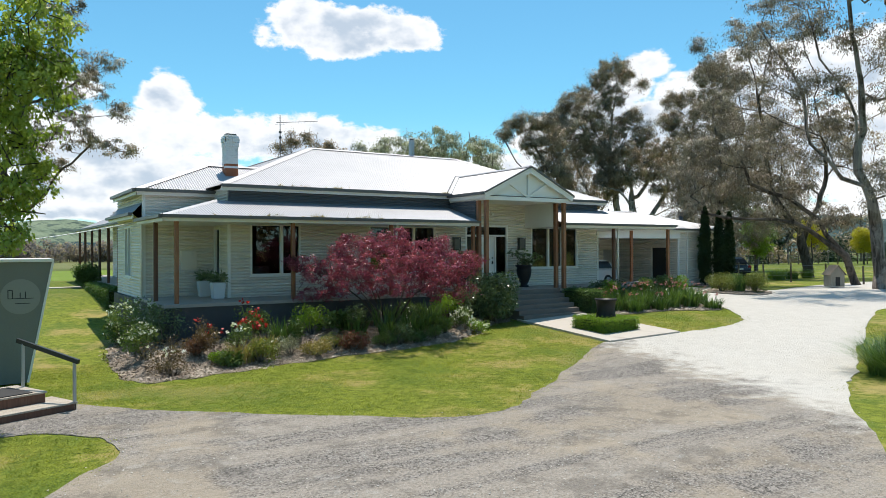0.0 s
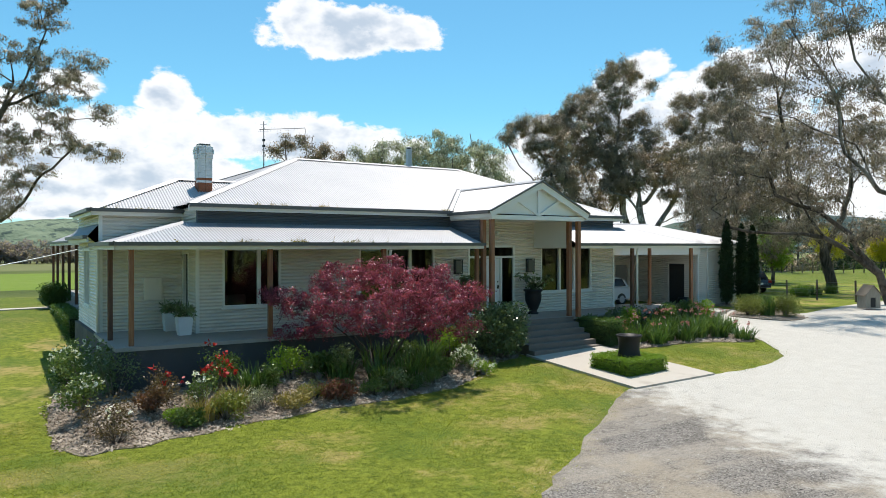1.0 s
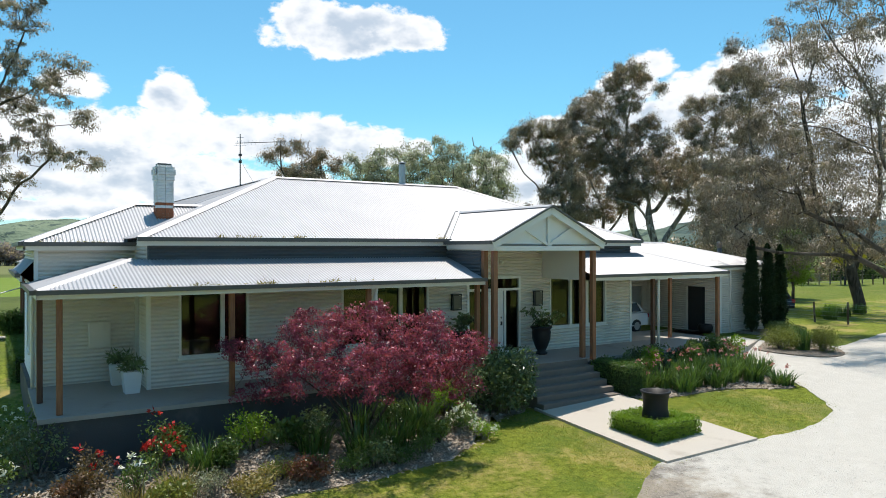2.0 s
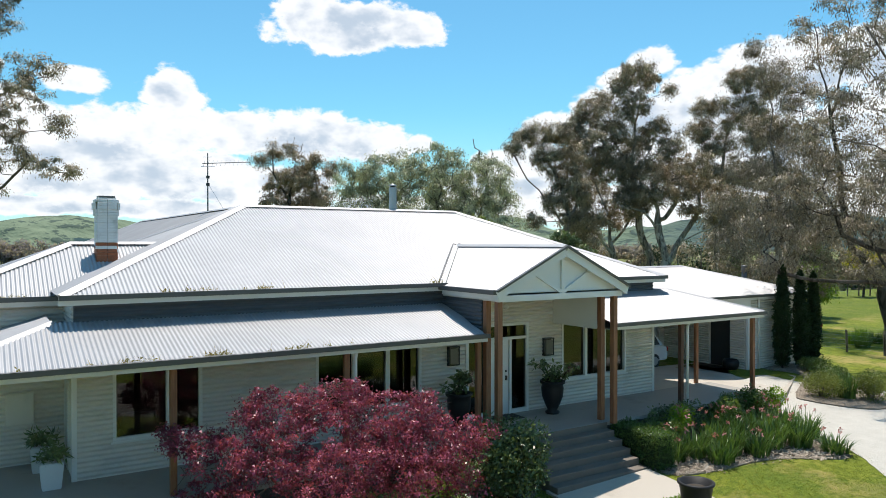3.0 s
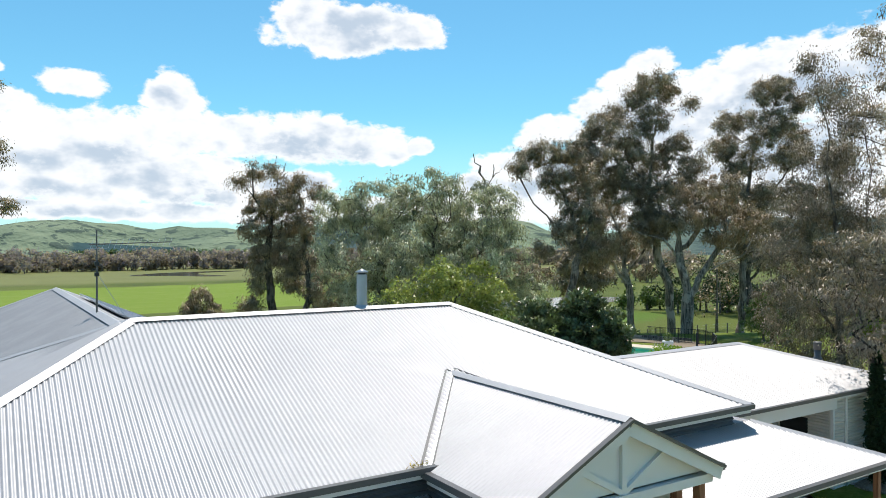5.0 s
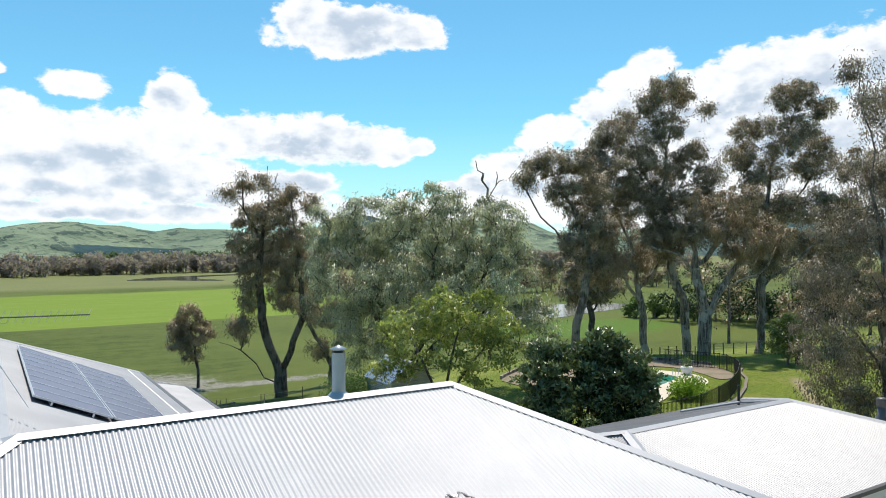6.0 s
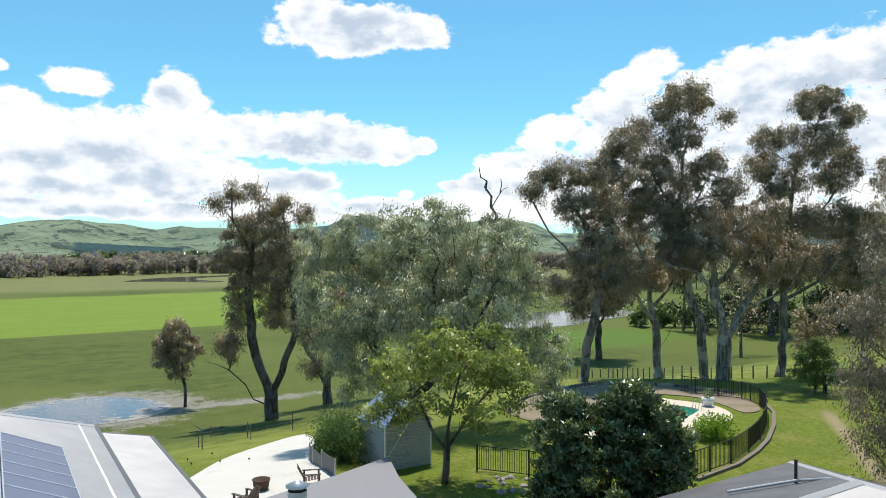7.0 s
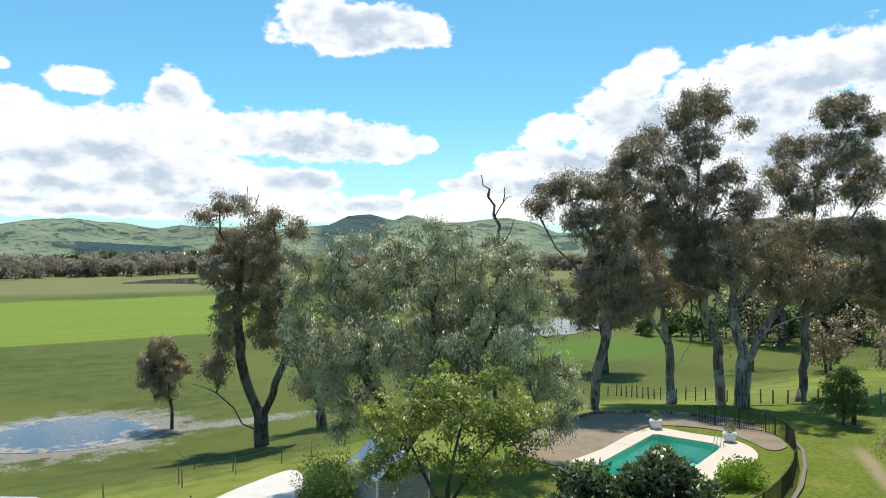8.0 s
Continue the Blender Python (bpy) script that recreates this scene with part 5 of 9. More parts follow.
def tree(name, label, base, blobs, stems, seed, clumps, per, leaf=(0.28, 0.07), clump_r=0.75, root_r=0.35, leaves=None, bark=None,
         droop=0.5, category="tree", flat=0.75, wander=0.45, group="", deep=0.0, stray=0.12):
    """A tree. blobs: (right, up, half width, half height[, ahead]) of each mass of its crown; stems: main limbs as rows of (right, ahead, up).
    clumps: tufts of leaves in all; per: leaves in a tuft; deep: how far its masses stand before and behind one another."""
    rng = np.random.default_rng(seed)
    ob = thing(name, label, category, base, group)
    space = lambda r, a, u: RIGHT * r + AHEAD * a + Vector((0, 0, u))
    weights = np.array([b[2] * b[3] for b in blobs], float) ** 0.85
    share = np.maximum(2, np.round(clumps * weights / weights.sum())).astype(int)
    tips = []
    for b, n in zip(blobs, share):
        ahead = b[4] if len(b) > 4 else rng.normal() * deep
        for _ in range(n):
            d = rng.normal(size=3)
            d /= np.linalg.norm(d)
            k = (0.3 + 0.7 * rng.random() ** 0.5)
            tips.append(tuple(space(b[0] + d[0] * b[2] * k, ahead + d[1] * b[2] * 0.9 * k, b[1] + d[2] * b[3] * k)))
    lines = [[space(*p) for p in s] for s in stems]
    branches = grow(rng, lines, tips, root_r, wander=wander)
    shapes = [tube(p, r, 8 if r[0] > 0.12 else 6 if r[0] > 0.05 else 4) for p, r in branches]
    # flare at the foot
    shapes.append(tube([lines[0][0] - Vector((0, 0, 0.3)), lines[0][0] + Vector((0, 0, 0.12)), lines[0][0] + (lines[0][1] - lines[0][0]).normalized() * 0.9], [root_r * 1.5, root_r * 1.25, root_r * 0.9], 9))
    part("trunk", mesh_from("trunk", *joined(shapes), smooth=True), bark or M_BARK, ob)
    size = clump_r * (0.55 + 0.8 * rng.random(len(tips)))
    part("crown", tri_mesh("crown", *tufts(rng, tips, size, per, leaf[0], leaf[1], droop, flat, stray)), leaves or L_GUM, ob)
    return ob


def shrub(name, label, base, w, d, h, seed, leaves, count=1400, leaf=(0.09, 0.045), bark=None, flowers=None, lumps=9, category="shrub", group="", fill=0.55, droop=0.1):
    """A bush of stems and loose leaves, with flowers of its own material if given (material, number, size)."""
    rng = np.random.default_rng(seed)
    ob = thing(name, label, category, base, group)
    cen, rad = [], []
    for i in range(lumps):
        a = rng.random() * 2 * math.pi
        k = rng.random() ** 0.5 * 0.62
        cen.append((math.cos(a) * k * w / 2, math.sin(a) * k * d / 2, h * (0.30 + 0.42 * rng.random())))
        s = 0.32 + 0.16 * rng.random()
        rad.append((w * s * 0.62, d * s * 0.62, h * s * 0.72))
    shapes = []
    for c in cen:
        top = Vector(c)
        shapes.append(tube([(c[0] * 0.15, c[1] * 0.15, -0.05), top * 0.55 + Vector(rng.normal(size=3)) * 0.03, top], [0.018 + 0.01 * h, 0.013, 0.005], 5))
    part("woody_base", mesh_from("woody_base", *joined(shapes)), bark or M_BARK, ob)["kind"] = "stuff"
    q = leaf_quads(rng, cen, rad, max(1, count // lumps), leaf[0], leaf[1], droop, fill)
    q[:, :, 2] = np.maximum(q[:, :, 2], 0.01)
    part("foliage", quad_mesh("foliage", q), leaves, ob)
    if flowers:
        mat, n, size = flowers
        pick = rng.integers(0, lumps, n)
        pts = []
        for i in pick:
            v = rng.normal(size=3)
            v[2] = abs(v[2]) * 0.8
            v /= np.linalg.norm(v)
            pts.append(np.array(cen[i]) + v * np.array(rad[i]) * 1.05)
        fq = leaf_quads(rng, pts, np.full((n, 1), size * 0.5), 7, size, size * 0.8, 0.0, 0.1)
        tagged(part("blossom", quad_mesh("blossom", fq), mat, ob), kind="stuff")
    return ob


def straps(name, label, base, radius, h, seed, leaves, count=90, width=0.035, flowers=None, category="plant", group="", spread=0.8):
    """A tuft of arching strap leaves."""
    rng = np.random.default_rng(seed)
    ob = thing(name, label, category, base, group)
    quads = []
    for _ in range(count):
        a, k = rng.random() * 2 * math.pi, rng.random() ** 0.5
        foot = np.array([math.cos(a), math.sin(a), 0]) * radius * 0.45 * k
        b = a + rng.normal() * 0.7
        out = np.array([math.cos(b), math.sin(b), 0])
        side = np.array([-math.sin(b), math.cos(b), 0])
        ln = h * (0.65 + 0.5 * rng.random())
        lean = spread * (0.15 + 0.85 * rng.random()) * radius
        prev, pw = foot, width
        for i in range(1, 5):
            u = i / 4
            p = foot + out * lean * u ** 1.7 + np.array([0, 0, ln * (u - 0.33 * u ** 3 * (lean / max(radius, 0.01)))])
            w = width * (1 - u ** 2 * 0.95)
            quads.append([prev - side * pw / 2, prev + side * pw / 2, p + side * w / 2, p - side * w / 2])
            prev, pw = p, w
    part("leaves", quad_mesh("leaves", quads), leaves, ob)
    if flowers:
        mat, n, size = flowers
        pts, stalks = [], []
        for _ in range(n):
            a, k = rng.random() * 2 * math.pi, rng.random() ** 0.5
            p = np.array([math.cos(a) * radius * 0.5 * k, math.sin(a) * radius * 0.5 * k, h * (1.0 + 0.25 * rng.random())])
            pts.append(p)
            stalks.append(tube([(p[0] * 0.6, p[1] * 0.6, 0), tuple(p)], [0.008, 0.006], 4))
        part("stalks", mesh_from("stalks", *joined(stalks)), leaves, ob)
        part("blossom", quad_mesh("blossom", leaf_quads(rng, pts, np.full((n, 1), size * 0.5), 9, size, size * 0.6, 0.1, 0.1)), mat, ob)["kind"] = "stuff"
    return ob


def hedge(name, label, box_rows, seed, leaves, density=900, leaf=(0.05, 0.03), category="hedge"):
    """A clipped hedge of one or more box-shaped runs (x0, x1, y0, y1, z0, z1)."""
    rng = np.random.default_rng(seed)
    x0, x1 = min(b[0] for b in box_rows), max(b[1] for b in box_rows)
    y0, y1 = min(b[2] for b in box_rows), max(b[3] for b in box_rows)
    z0 = min(b[4] for b in box_rows)
    ob = thing(name, label, category, ((x0 + x1) / 2, (y0 + y1) / 2, z0))
    o = np.array(ob.location)
    core, pts = bmesh.new(), []
    for a in box_rows:
        lo, hi = np.array([a[0], a[2], a[4]]) - o, np.array([a[1], a[3], a[5]]) - o
        s = hi - lo
        box(core, lo[0] + 0.06, hi[0] - 0.06, lo[1] + 0.06, hi[1] - 0.06, lo[2], hi[2] - 0.06)
        areas = [s[1] * s[2], s[1] * s[2], s[0] * s[2], s[0] * s[2], s[0] * s[1]]
        for f, ar in enumerate(areas):
            n = int(ar * density)
            p = lo + rng.random((n, 3)) * s
            if f < 4:
                p[:, f // 2] = (lo, hi)[f % 2][f // 2]
            else:
                p[:, 2] = hi[2]
            pts.append(p + rng.normal(size=(n, 3)) * 0.025)
    part("core", core, M_SOIL_GREEN, ob)
    pts = np.concatenate(pts)
    part("foliage", quad_mesh("foliage", leaf_quads(rng, pts, np.full((len(pts), 1), 0.03), 1, leaf[0], leaf[1], -0.1, 0.2)), leaves, ob)
    return ob


M_SOIL_GREEN = varied("hedge_twigs", (0.015, 0.03, 0.01), (0.03, 0.05, 0.015), 8.0, 40.0, 0.9)


def on_ground(x, y, up=0.0):
    return (x, y, bed_z(x, y) + up)


# trees behind the house
def plant_trees():
    tree("eucalyptus_tree", "tall eucalypt with brown-green drooping foliage and dark forked trunk", (30.2, 65.0, -4.6),
         [(-3.6, 20.2, 0.9, 0.8), (-5.2, 19.2, 0.7, 0.7), (-1.7, 20.2, 0.6, 0.8), (0.3, 19.1, 1.3, 0.8), (-0.8, 17.8, 1.8, 1.0), (-3.4, 16.7, 1.9, 1.3), (-1.5, 15.3, 2.3, 1.7), (-3.8, 14.4, 1.5, 1.2), (-0.1, 13.5, 2.0, 1.6), (-2.2, 12.1, 2.0, 1.4), (-3.6, 10.7, 1.0, 0.9), (1.3, 15.3, 1.4, 1.5), (0.8, 11.2, 1.7, 1.4), (-3.6, 9.3, 0.8, 1.0), (2.2, 18.4, 0.8, 0.9), (-1.1, 17.2, 1.9, 1.2), (2.2, 8.4, 1.0, 1.0), (-4.3, 7.0, 1.4, 1.3), (-0.4, 9.6, 1.6, 1.0)],
         [[(-0.5, 0, -0.2), (-0.5, 0, 2.8), (-1.5, 0, 5.1), (-2.2, 0, 7.9), (-2.5, 0, 11.2), (-2.2, 0, 14.9), (-1.5, 0, 18.6)], [(-0.3, 0, 2.6), (0.8, 0, 5.6), (1.7, 0, 8.4), (1.3, 0, 12.6), (0.6, 0, 17.7), (0.4, 0, 19.8)], [(-0.8, 0, 1.4), (-2.0, 0, 2.3), (-2.9, 0, 3.5), (-4.1, 0, 4.9), (-6.2, 0, 5.6)], [(-2.1, 0, 14.9), (-3.4, 0, 17.2), (-4.4, 0, 18.6), (-5.1, 0, 19.8)], [(-1.9, 0, 17.2), (-1.5, 0, 19.5), (-1.7, 0, 21.1), (-1.6, 0, 21.9)], [(-1.6, 0, 19.2), (-0.9, 0, 20.4), (-0.7, 0, 21.2)], [(-4.1, 0, 18.3), (-3.8, 0, 20.0), (-4.0, 0, 21.0)]],
         11, 450, 140, (0.22, 0.085), 0.62, 0.60, L_GUM2, M_BARK_DARK, droop=0.8, flat=1.0, deep=0.8)
    tree("eucalyptus_tree", "eucalypt with a leaning trunk behind the peppercorn", (36.9, 69.3, -4.7),
         [(1.1, 8.6, 2.1, 3.1), (-3.0, 9.5, 1.8, 2.0), (-1.5, 4.0, 1.6, 0.9), (3.5, 12.0, 2.5, 2.5), (-1.2, 7.0, 1.4, 1.2)],
         [[(-0.1, 0, -0.2), (-0.3, 0, 2.2), (-1.6, 0, 5.0), (-3.2, 0, 8.0)], [(-0.3, 0, 1.8), (0.6, 0, 5.0), (2.4, 0, 10.0)], [(-0.6, 0, 3.0), (-2.2, 0, 3.8), (-3.0, 0, 5.0)]],
         12, 160, 160, (0.22, 0.085), 0.62, 0.48, L_GUM2, M_BARK, droop=0.8, flat=1.0)
    tree("peppercorn_tree", "broad grey-green weeping peppercorn tree over the shed", (29.5, 42.0, -0.5),
         [(-4.2, 11.0, 1.9, 2.0), (-1.4, 11.8, 2.7, 2.0), (2.7, 12.2, 3.1, 2.1), (6.2, 10.6, 2.6, 2.7), (-3.2, 8.0, 3.1, 3.2), (0.9, 8.4, 3.4, 3.8), (5.6, 7.6, 3.6, 3.4), (-2.0, 4.8, 2.2, 2.8), (8.6, 4.6, 1.6, 2.4), (3.6, 10.0, 3.6, 3.0, 2.0), (-0.8, 8.0, 2.3, 1.6, -3.0), (3.0, 6.0, 2.2, 2.2, -2.0)],
         [[(0.6, 0, -0.2), (0.4, 0, 2.2), (-1.2, 0, 5.5), (-2.8, 0, 9.5)], [(0.5, 0, 1.6), (2.0, 0.3, 5.0), (2.6, 0, 10.5)], [(0.7, 0, 1.8), (3.8, -0.2, 5.2), (6.0, 0, 9.5)]],
         13, 700, 190, (0.20, 0.068), 0.6, 0.5, L_PEPPER, M_BARK_DARK, droop=0.9, flat=1.0, stray=0.2)
    tree("ornamental_tree", "soft green leafy shade tree beside the garden shed", (26.2, 31.1, 0.5),
         [(-2.4, 5.2, 1.3, 0.8), (-0.4, 6.0, 1.4, 1.1), (1.5, 6.0, 1.6, 1.1), (2.9, 5.0, 1.0, 1.2), (-0.9, 4.0, 1.9, 1.1), (2.0, 3.6, 1.5, 1.3), (-2.6, 3.2, 1.2, 0.9), (0.6, 5.0, 1.6, 1.0, 1.2)],
         [[(-0.1, 0, -0.2), (0.0, 0, 1.5), (0.3, 0, 3.4), (0.7, 0, 5.2)], [(0.0, 0, 1.2), (-1.0, 0, 3.0), (-1.8, 0, 4.8)], [(0.0, 0, 1.4), (1.3, 0.2, 3.2), (2.3, 0.2, 4.6)]],
         14, 250, 44, (0.18, 0.12), 0.38, 0.15, L_SHADE, M_BARK_DARK, droop=0.35, stray=0.2)
    tree("magnolia_tree", "dense dark glossy-leaved magnolia behind the garage", (27.0, 22.1, 0.4),
         [(1.0, 4.3, 1.5, 1.35), (-1.5, 3.95, 1.2, 1.45), (1.95, 3.4, 1.2, 1.6), (-0.2, 2.4, 2.4, 1.4), (-1.7, 1.9, 1.1, 1.4), (1.5, 1.5, 1.3, 1.2), (0.9, 5.35, 1.0, 0.5), (-1.4, 5.05, 0.75, 0.45), (0.2, 1.2, 2.2, 0.9)],
         [[(0, 0, -0.2), (0, 0, 1.2), (0.3, 0, 3.8)], [(0, 0, 0.7), (1.0, 0.2, 2.6)], [(0, 0, 0.7), (-1.2, 0, 2.8)]],
         15, 700, 100, (0.19, 0.11), 0.26, 0.18, L_DARK, M_BARK_DARK, droop=-0.2, stray=0.05)
    tree("small_eucalyptus", "small round-headed eucalypt at the pond edge", (24.9, 77.6, -4.7),
         [(-0.6, 7.0, 1.5, 1.5), (-1.3, 4.8, 1.4, 1.3), (0.6, 5.6, 1.4, 1.5), (-0.9, 6.0, 1.5, 1.3), (-0.4, 3.6, 1.0, 0.8)],
         [[(0.4, 0, -0.2), (0.4, 0, 1.8), (0.1, 0, 4.0), (-0.3, 0, 6.6)], [(0.3, 0, 3.0), (-0.9, 0, 5.0)]], 16, 95, 190, (0.22, 0.085), 0.5, 0.15, L_GUM2, M_BARK_DARK, droop=0.8, flat=1.0)
    # the big gums beyond the pool
    tree("eucalyptus_tree", "eucalypt leaning over the far side of the swimming pool", (48.4, 46.0, 0.4),
         [(-2.1, 16.1, 1.9, 1.2), (-4.0, 14.8, 1.0, 0.9), (0.2, 16.3, 1.6, 1.2), (-0.9, 13.6, 1.7, 1.3), (1.0, 11.8, 1.7, 1.5), (0.0, 9.3, 1.6, 1.2), (2.4, 10.6, 1.5, 1.7), (2.0, 7.7, 1.5, 1.1), (-2.1, 7.5, 1.1, 0.7), (1.6, 14.0, 1.6, 1.2)],
         [[(-0.1, 0, -0.2), (0.3, 0, 2.7), (0.9, 0, 5.5), (1.4, 0, 8.1), (0.4, 0, 11.8), (-1.3, 0, 14.7)], [(1.1, 0, 6.9), (-0.5, 0, 9.3), (-2.7, 0, 11.8), (-4.0, 0, 14.1)], [(1.3, 0, 7.7), (2.4, 0, 9.3), (2.2, 0, 11.8)]],
         17, 250, 170, (0.21, 0.082), 0.56, 0.36, L_GUM, M_BARK, droop=0.75, deep=0.9, flat=1.05, stray=0.16)
    tree("eucalyptus_tree", "eucalypt with a low forked trunk and long side limbs", (58.0, 47.0, -0.4),
         [(-3.2, 14.7, 2.4, 1.8), (-1.8, 11.7, 2.5, 1.8), (-3.0, 8.9, 2.1, 1.4), (0.3, 8.9, 2.2, 1.4), (2.1, 11.2, 2.1, 1.6), (-5.0, 11.0, 1.6, 1.4), (-4.8, 7.2, 1.4, 0.9)],
         [[(-0.1, 0, -0.4), (-0.1, 0, 2.2), (-0.2, 0, 5.2), (-0.9, 0, 8.9), (-2.3, 0, 13.1)], [(-0.1, 0, 1.9), (1.0, 0, 4.1), (2.3, 0, 5.9), (3.7, 0, 7.1), (5.1, 0, 7.8)], [(-0.2, 0, 4.8), (-1.8, 0, 7.1), (-3.3, 0, 8.0), (-5.0, 0, 7.6)], [(-0.2, 0, 6.2), (1.2, 0, 8.5), (2.1, 0, 10.8)]],
         18, 220, 160, (0.21, 0.082), 0.58, 0.36, L_GUM2, M_BARK_PALE, droop=0.8, deep=1.2, flat=1.05, stray=0.16)
    tree("eucalyptus_tree", "very tall eucalypt towering over the pool garden", (60.0, 44.0, -0.2),
         [(-1.5, 23.8, 2.2, 1.1), (0.5, 23.4, 1.1, 1.0), (-3.1, 22.5, 1.3, 1.3), (1.6, 22.0, 0.7, 0.5), (-4.9, 21.4, 1.2, 1.1), (-1.7, 20.4, 1.6, 1.3), (-6.6, 20.0, 1.6, 1.3), (-4.0, 19.1, 2.2, 1.5), (-7.9, 18.5, 1.3, 1.1), (-5.5, 16.7, 2.5, 1.8), (-1.7, 17.1, 2.2, 1.6), (0.8, 18.2, 1.4, 1.0), (-8.4, 16.5, 1.6, 1.3), (-1.3, 14.2, 2.5, 1.8), (-4.4, 13.8, 2.5, 1.7), (1.7, 15.8, 1.6, 1.5), (2.8, 13.8, 1.5, 1.3), (-2.2, 11.4, 2.0, 1.2)],
         [[(0.1, 0, -0.3), (0.0, 0, 2.5), (-0.2, 0, 5.2), (-1.3, 0, 7.9), (-1.8, 0, 11.5), (-2.0, 0, 15.1), (-1.8, 0, 18.7), (-1.0, 0, 21.8), (-1.3, 0, 23.6)], [(-1.7, 0, 10.6), (-3.7, 0, 14.2), (-5.5, 0, 17.4), (-6.6, 0, 19.8)], [(-1.8, 0, 13.3), (-0.1, 0, 16.0), (1.0, 0, 18.3)], [(-1.5, 0, 20.0), (0.1, 0, 21.4), (1.6, 0, 22.0)], [(-2.0, 0, 14.2), (-4.2, 0, 17.4), (-4.9, 0, 21.2)]],
         19, 560, 170, (0.21, 0.082), 0.62, 0.40, L_GUM, M_BARK_PALE, droop=0.7, deep=1.4, flat=1.05, stray=0.16)
    tree("eucalyptus_tree", "thick pale forked eucalypt by the pool gate", (58.0, 41.0, 0.4),
         [(2.0, 11.0, 2.1, 1.5), (-0.2, 10.6, 1.9, 1.5), (4.1, 11.8, 1.8, 1.3), (-2.3, 9.3, 1.9, 1.3), (3.6, 8.9, 1.9, 1.1), (5.7, 10.2, 1.5, 1.4), (-0.4, 12.7, 1.7, 1.3), (2.4, 13.0, 1.8, 1.2)],
         [[(0.3, 0, -0.6), (0.4, 0, 1.3), (0.6, 0, 3.0), (0.1, 0, 5.5), (-0.3, 0, 7.8), (-0.6, 0, 10.6), (-0.4, 0, 12.9)], [(0.7, 0, 2.8), (1.4, 0, 4.9), (2.9, 0, 7.2), (3.8, 0, 8.8), (4.1, 0, 11.4)], [(-0.2, 0, 6.8), (-1.7, 0, 8.5), (-4.1, 0, 9.3)], [(1.7, 0, 5.4), (3.4, 0, 6.2), (5.7, 0, 7.4), (6.6, 0, 9.3)], [(-0.2, 0, 7.4), (1.5, 0, 9.3), (2.0, 0, 11.4)]],
         20, 230, 155, (0.21, 0.082), 0.56, 0.56, L_GUM2, M_BARK_PALE, droop=0.8, deep=1.2, flat=1.05, stray=0.16)
    tree("eucalyptus_tree", "tall open-crowned eucalypt with long bare limbs", (69.0, 40.5, 0.0),
         [(1.8, 23.8, 1.6, 1.1), (0.5, 23.1, 1.4, 1.4), (3.1, 22.2, 1.2, 0.9), (-3.4, 20.1, 1.4, 1.1), (-1.8, 20.5, 1.2, 0.9), (-2.9, 18.5, 1.6, 1.1), (-4.5, 17.5, 1.3, 0.9), (-0.6, 18.7, 1.4, 1.2), (1.2, 20.3, 1.9, 1.4), (3.8, 19.4, 1.6, 0.9), (4.5, 17.8, 1.6, 1.3), (2.2, 16.6, 1.4, 1.0), (-1.1, 16.4, 1.4, 1.1), (-2.9, 15.5, 1.3, 1.1), (0.3, 13.2, 2.1, 1.7), (-2.0, 12.7, 2.1, 1.6), (3.1, 13.2, 2.1, 1.9), (0.8, 9.4, 2.3, 1.7), (4.0, 9.4, 2.3, 1.9), (-1.5, 8.5, 1.7, 1.4), (4.0, 22.4, 0.9, 0.6), (6.6, 12.6, 2.4, 2.2), (7.0, 17.0, 1.8, 1.4), (6.6, 8.0, 2.4, 1.8)],
         [[(-2.1, 0, -0.2), (-1.8, 0, 4.8), (-1.5, 0, 10.4), (-1.4, 0, 13.9), (-0.7, 0, 17.7), (0.7, 0, 20.5), (1.8, 0, 23.3)], [(-1.4, 0, 12.2), (0.5, 0, 13.4), (2.1, 0, 15.0), (3.8, 0, 17.3), (5.2, 0, 18.7)], [(-0.7, 0, 17.7), (-2.2, 0, 18.7), (-3.6, 0, 19.9)], [(-1.1, 0, 15.5), (-2.9, 0, 16.6), (-4.7, 0, 17.7)], [(0.3, 0, 19.6), (2.2, 0, 21.5), (3.3, 0, 22.2)], [(-1.8, 0, 6.0), (1.5, 0, 8.5), (5.0, 0, 11.0)]],
         21, 720, 165, (0.21, 0.082), 0.62, 0.34, L_GUM, M_BARK, droop=0.75, deep=1.2, flat=1.05, stray=0.16)
    tree("eucalyptus_tree", "tall bushy brown-leaved eucalypt drooping to the grass", (41.6, 19.6, 0.4),
         [(0.0, 17.2, 0.7, 0.8), (1.2, 15.8, 1.3, 1.0), (2.6, 14.8, 1.5, 1.3), (3.6, 12.6, 1.6, 1.5), (1.2, 12.6, 1.5, 1.2), (0.2, 10.2, 1.5, 1.2), (2.2, 9.8, 1.8, 1.4), (4.4, 9.4, 1.8, 1.8), (-1.0, 7.6, 1.5, 1.2), (0.8, 6.6, 2.0, 1.4), (3.2, 6.4, 2.2, 1.6), (-1.6, 5.0, 1.4, 1.1), (0.4, 3.6, 2.2, 1.4), (3.4, 3.6, 2.2, 1.6), (-0.6, 2.0, 1.5, 1.0), (1.8, 1.6, 2.0, 0.9)],
         [[(2.0, 0, -0.2), (1.9, 0, 2.5), (1.6, 0, 6.0), (1.8, 0, 9.5), (1.4, 0, 13.0), (0.6, 0, 16.6)], [(1.8, 0, 5.0), (3.4, 0, 8.5), (3.6, 0, 12.0), (2.8, 0, 14.6)], [(1.8, 0, 3.0), (0.4, 0, 5.0), (-1.2, 0, 6.4)]],
         22, 460, 165, (0.15, 0.052), 0.55, 0.26, L_GUM3, M_BARK, droop=0.9, flat=1.1, stray=0.22, deep=0.8)
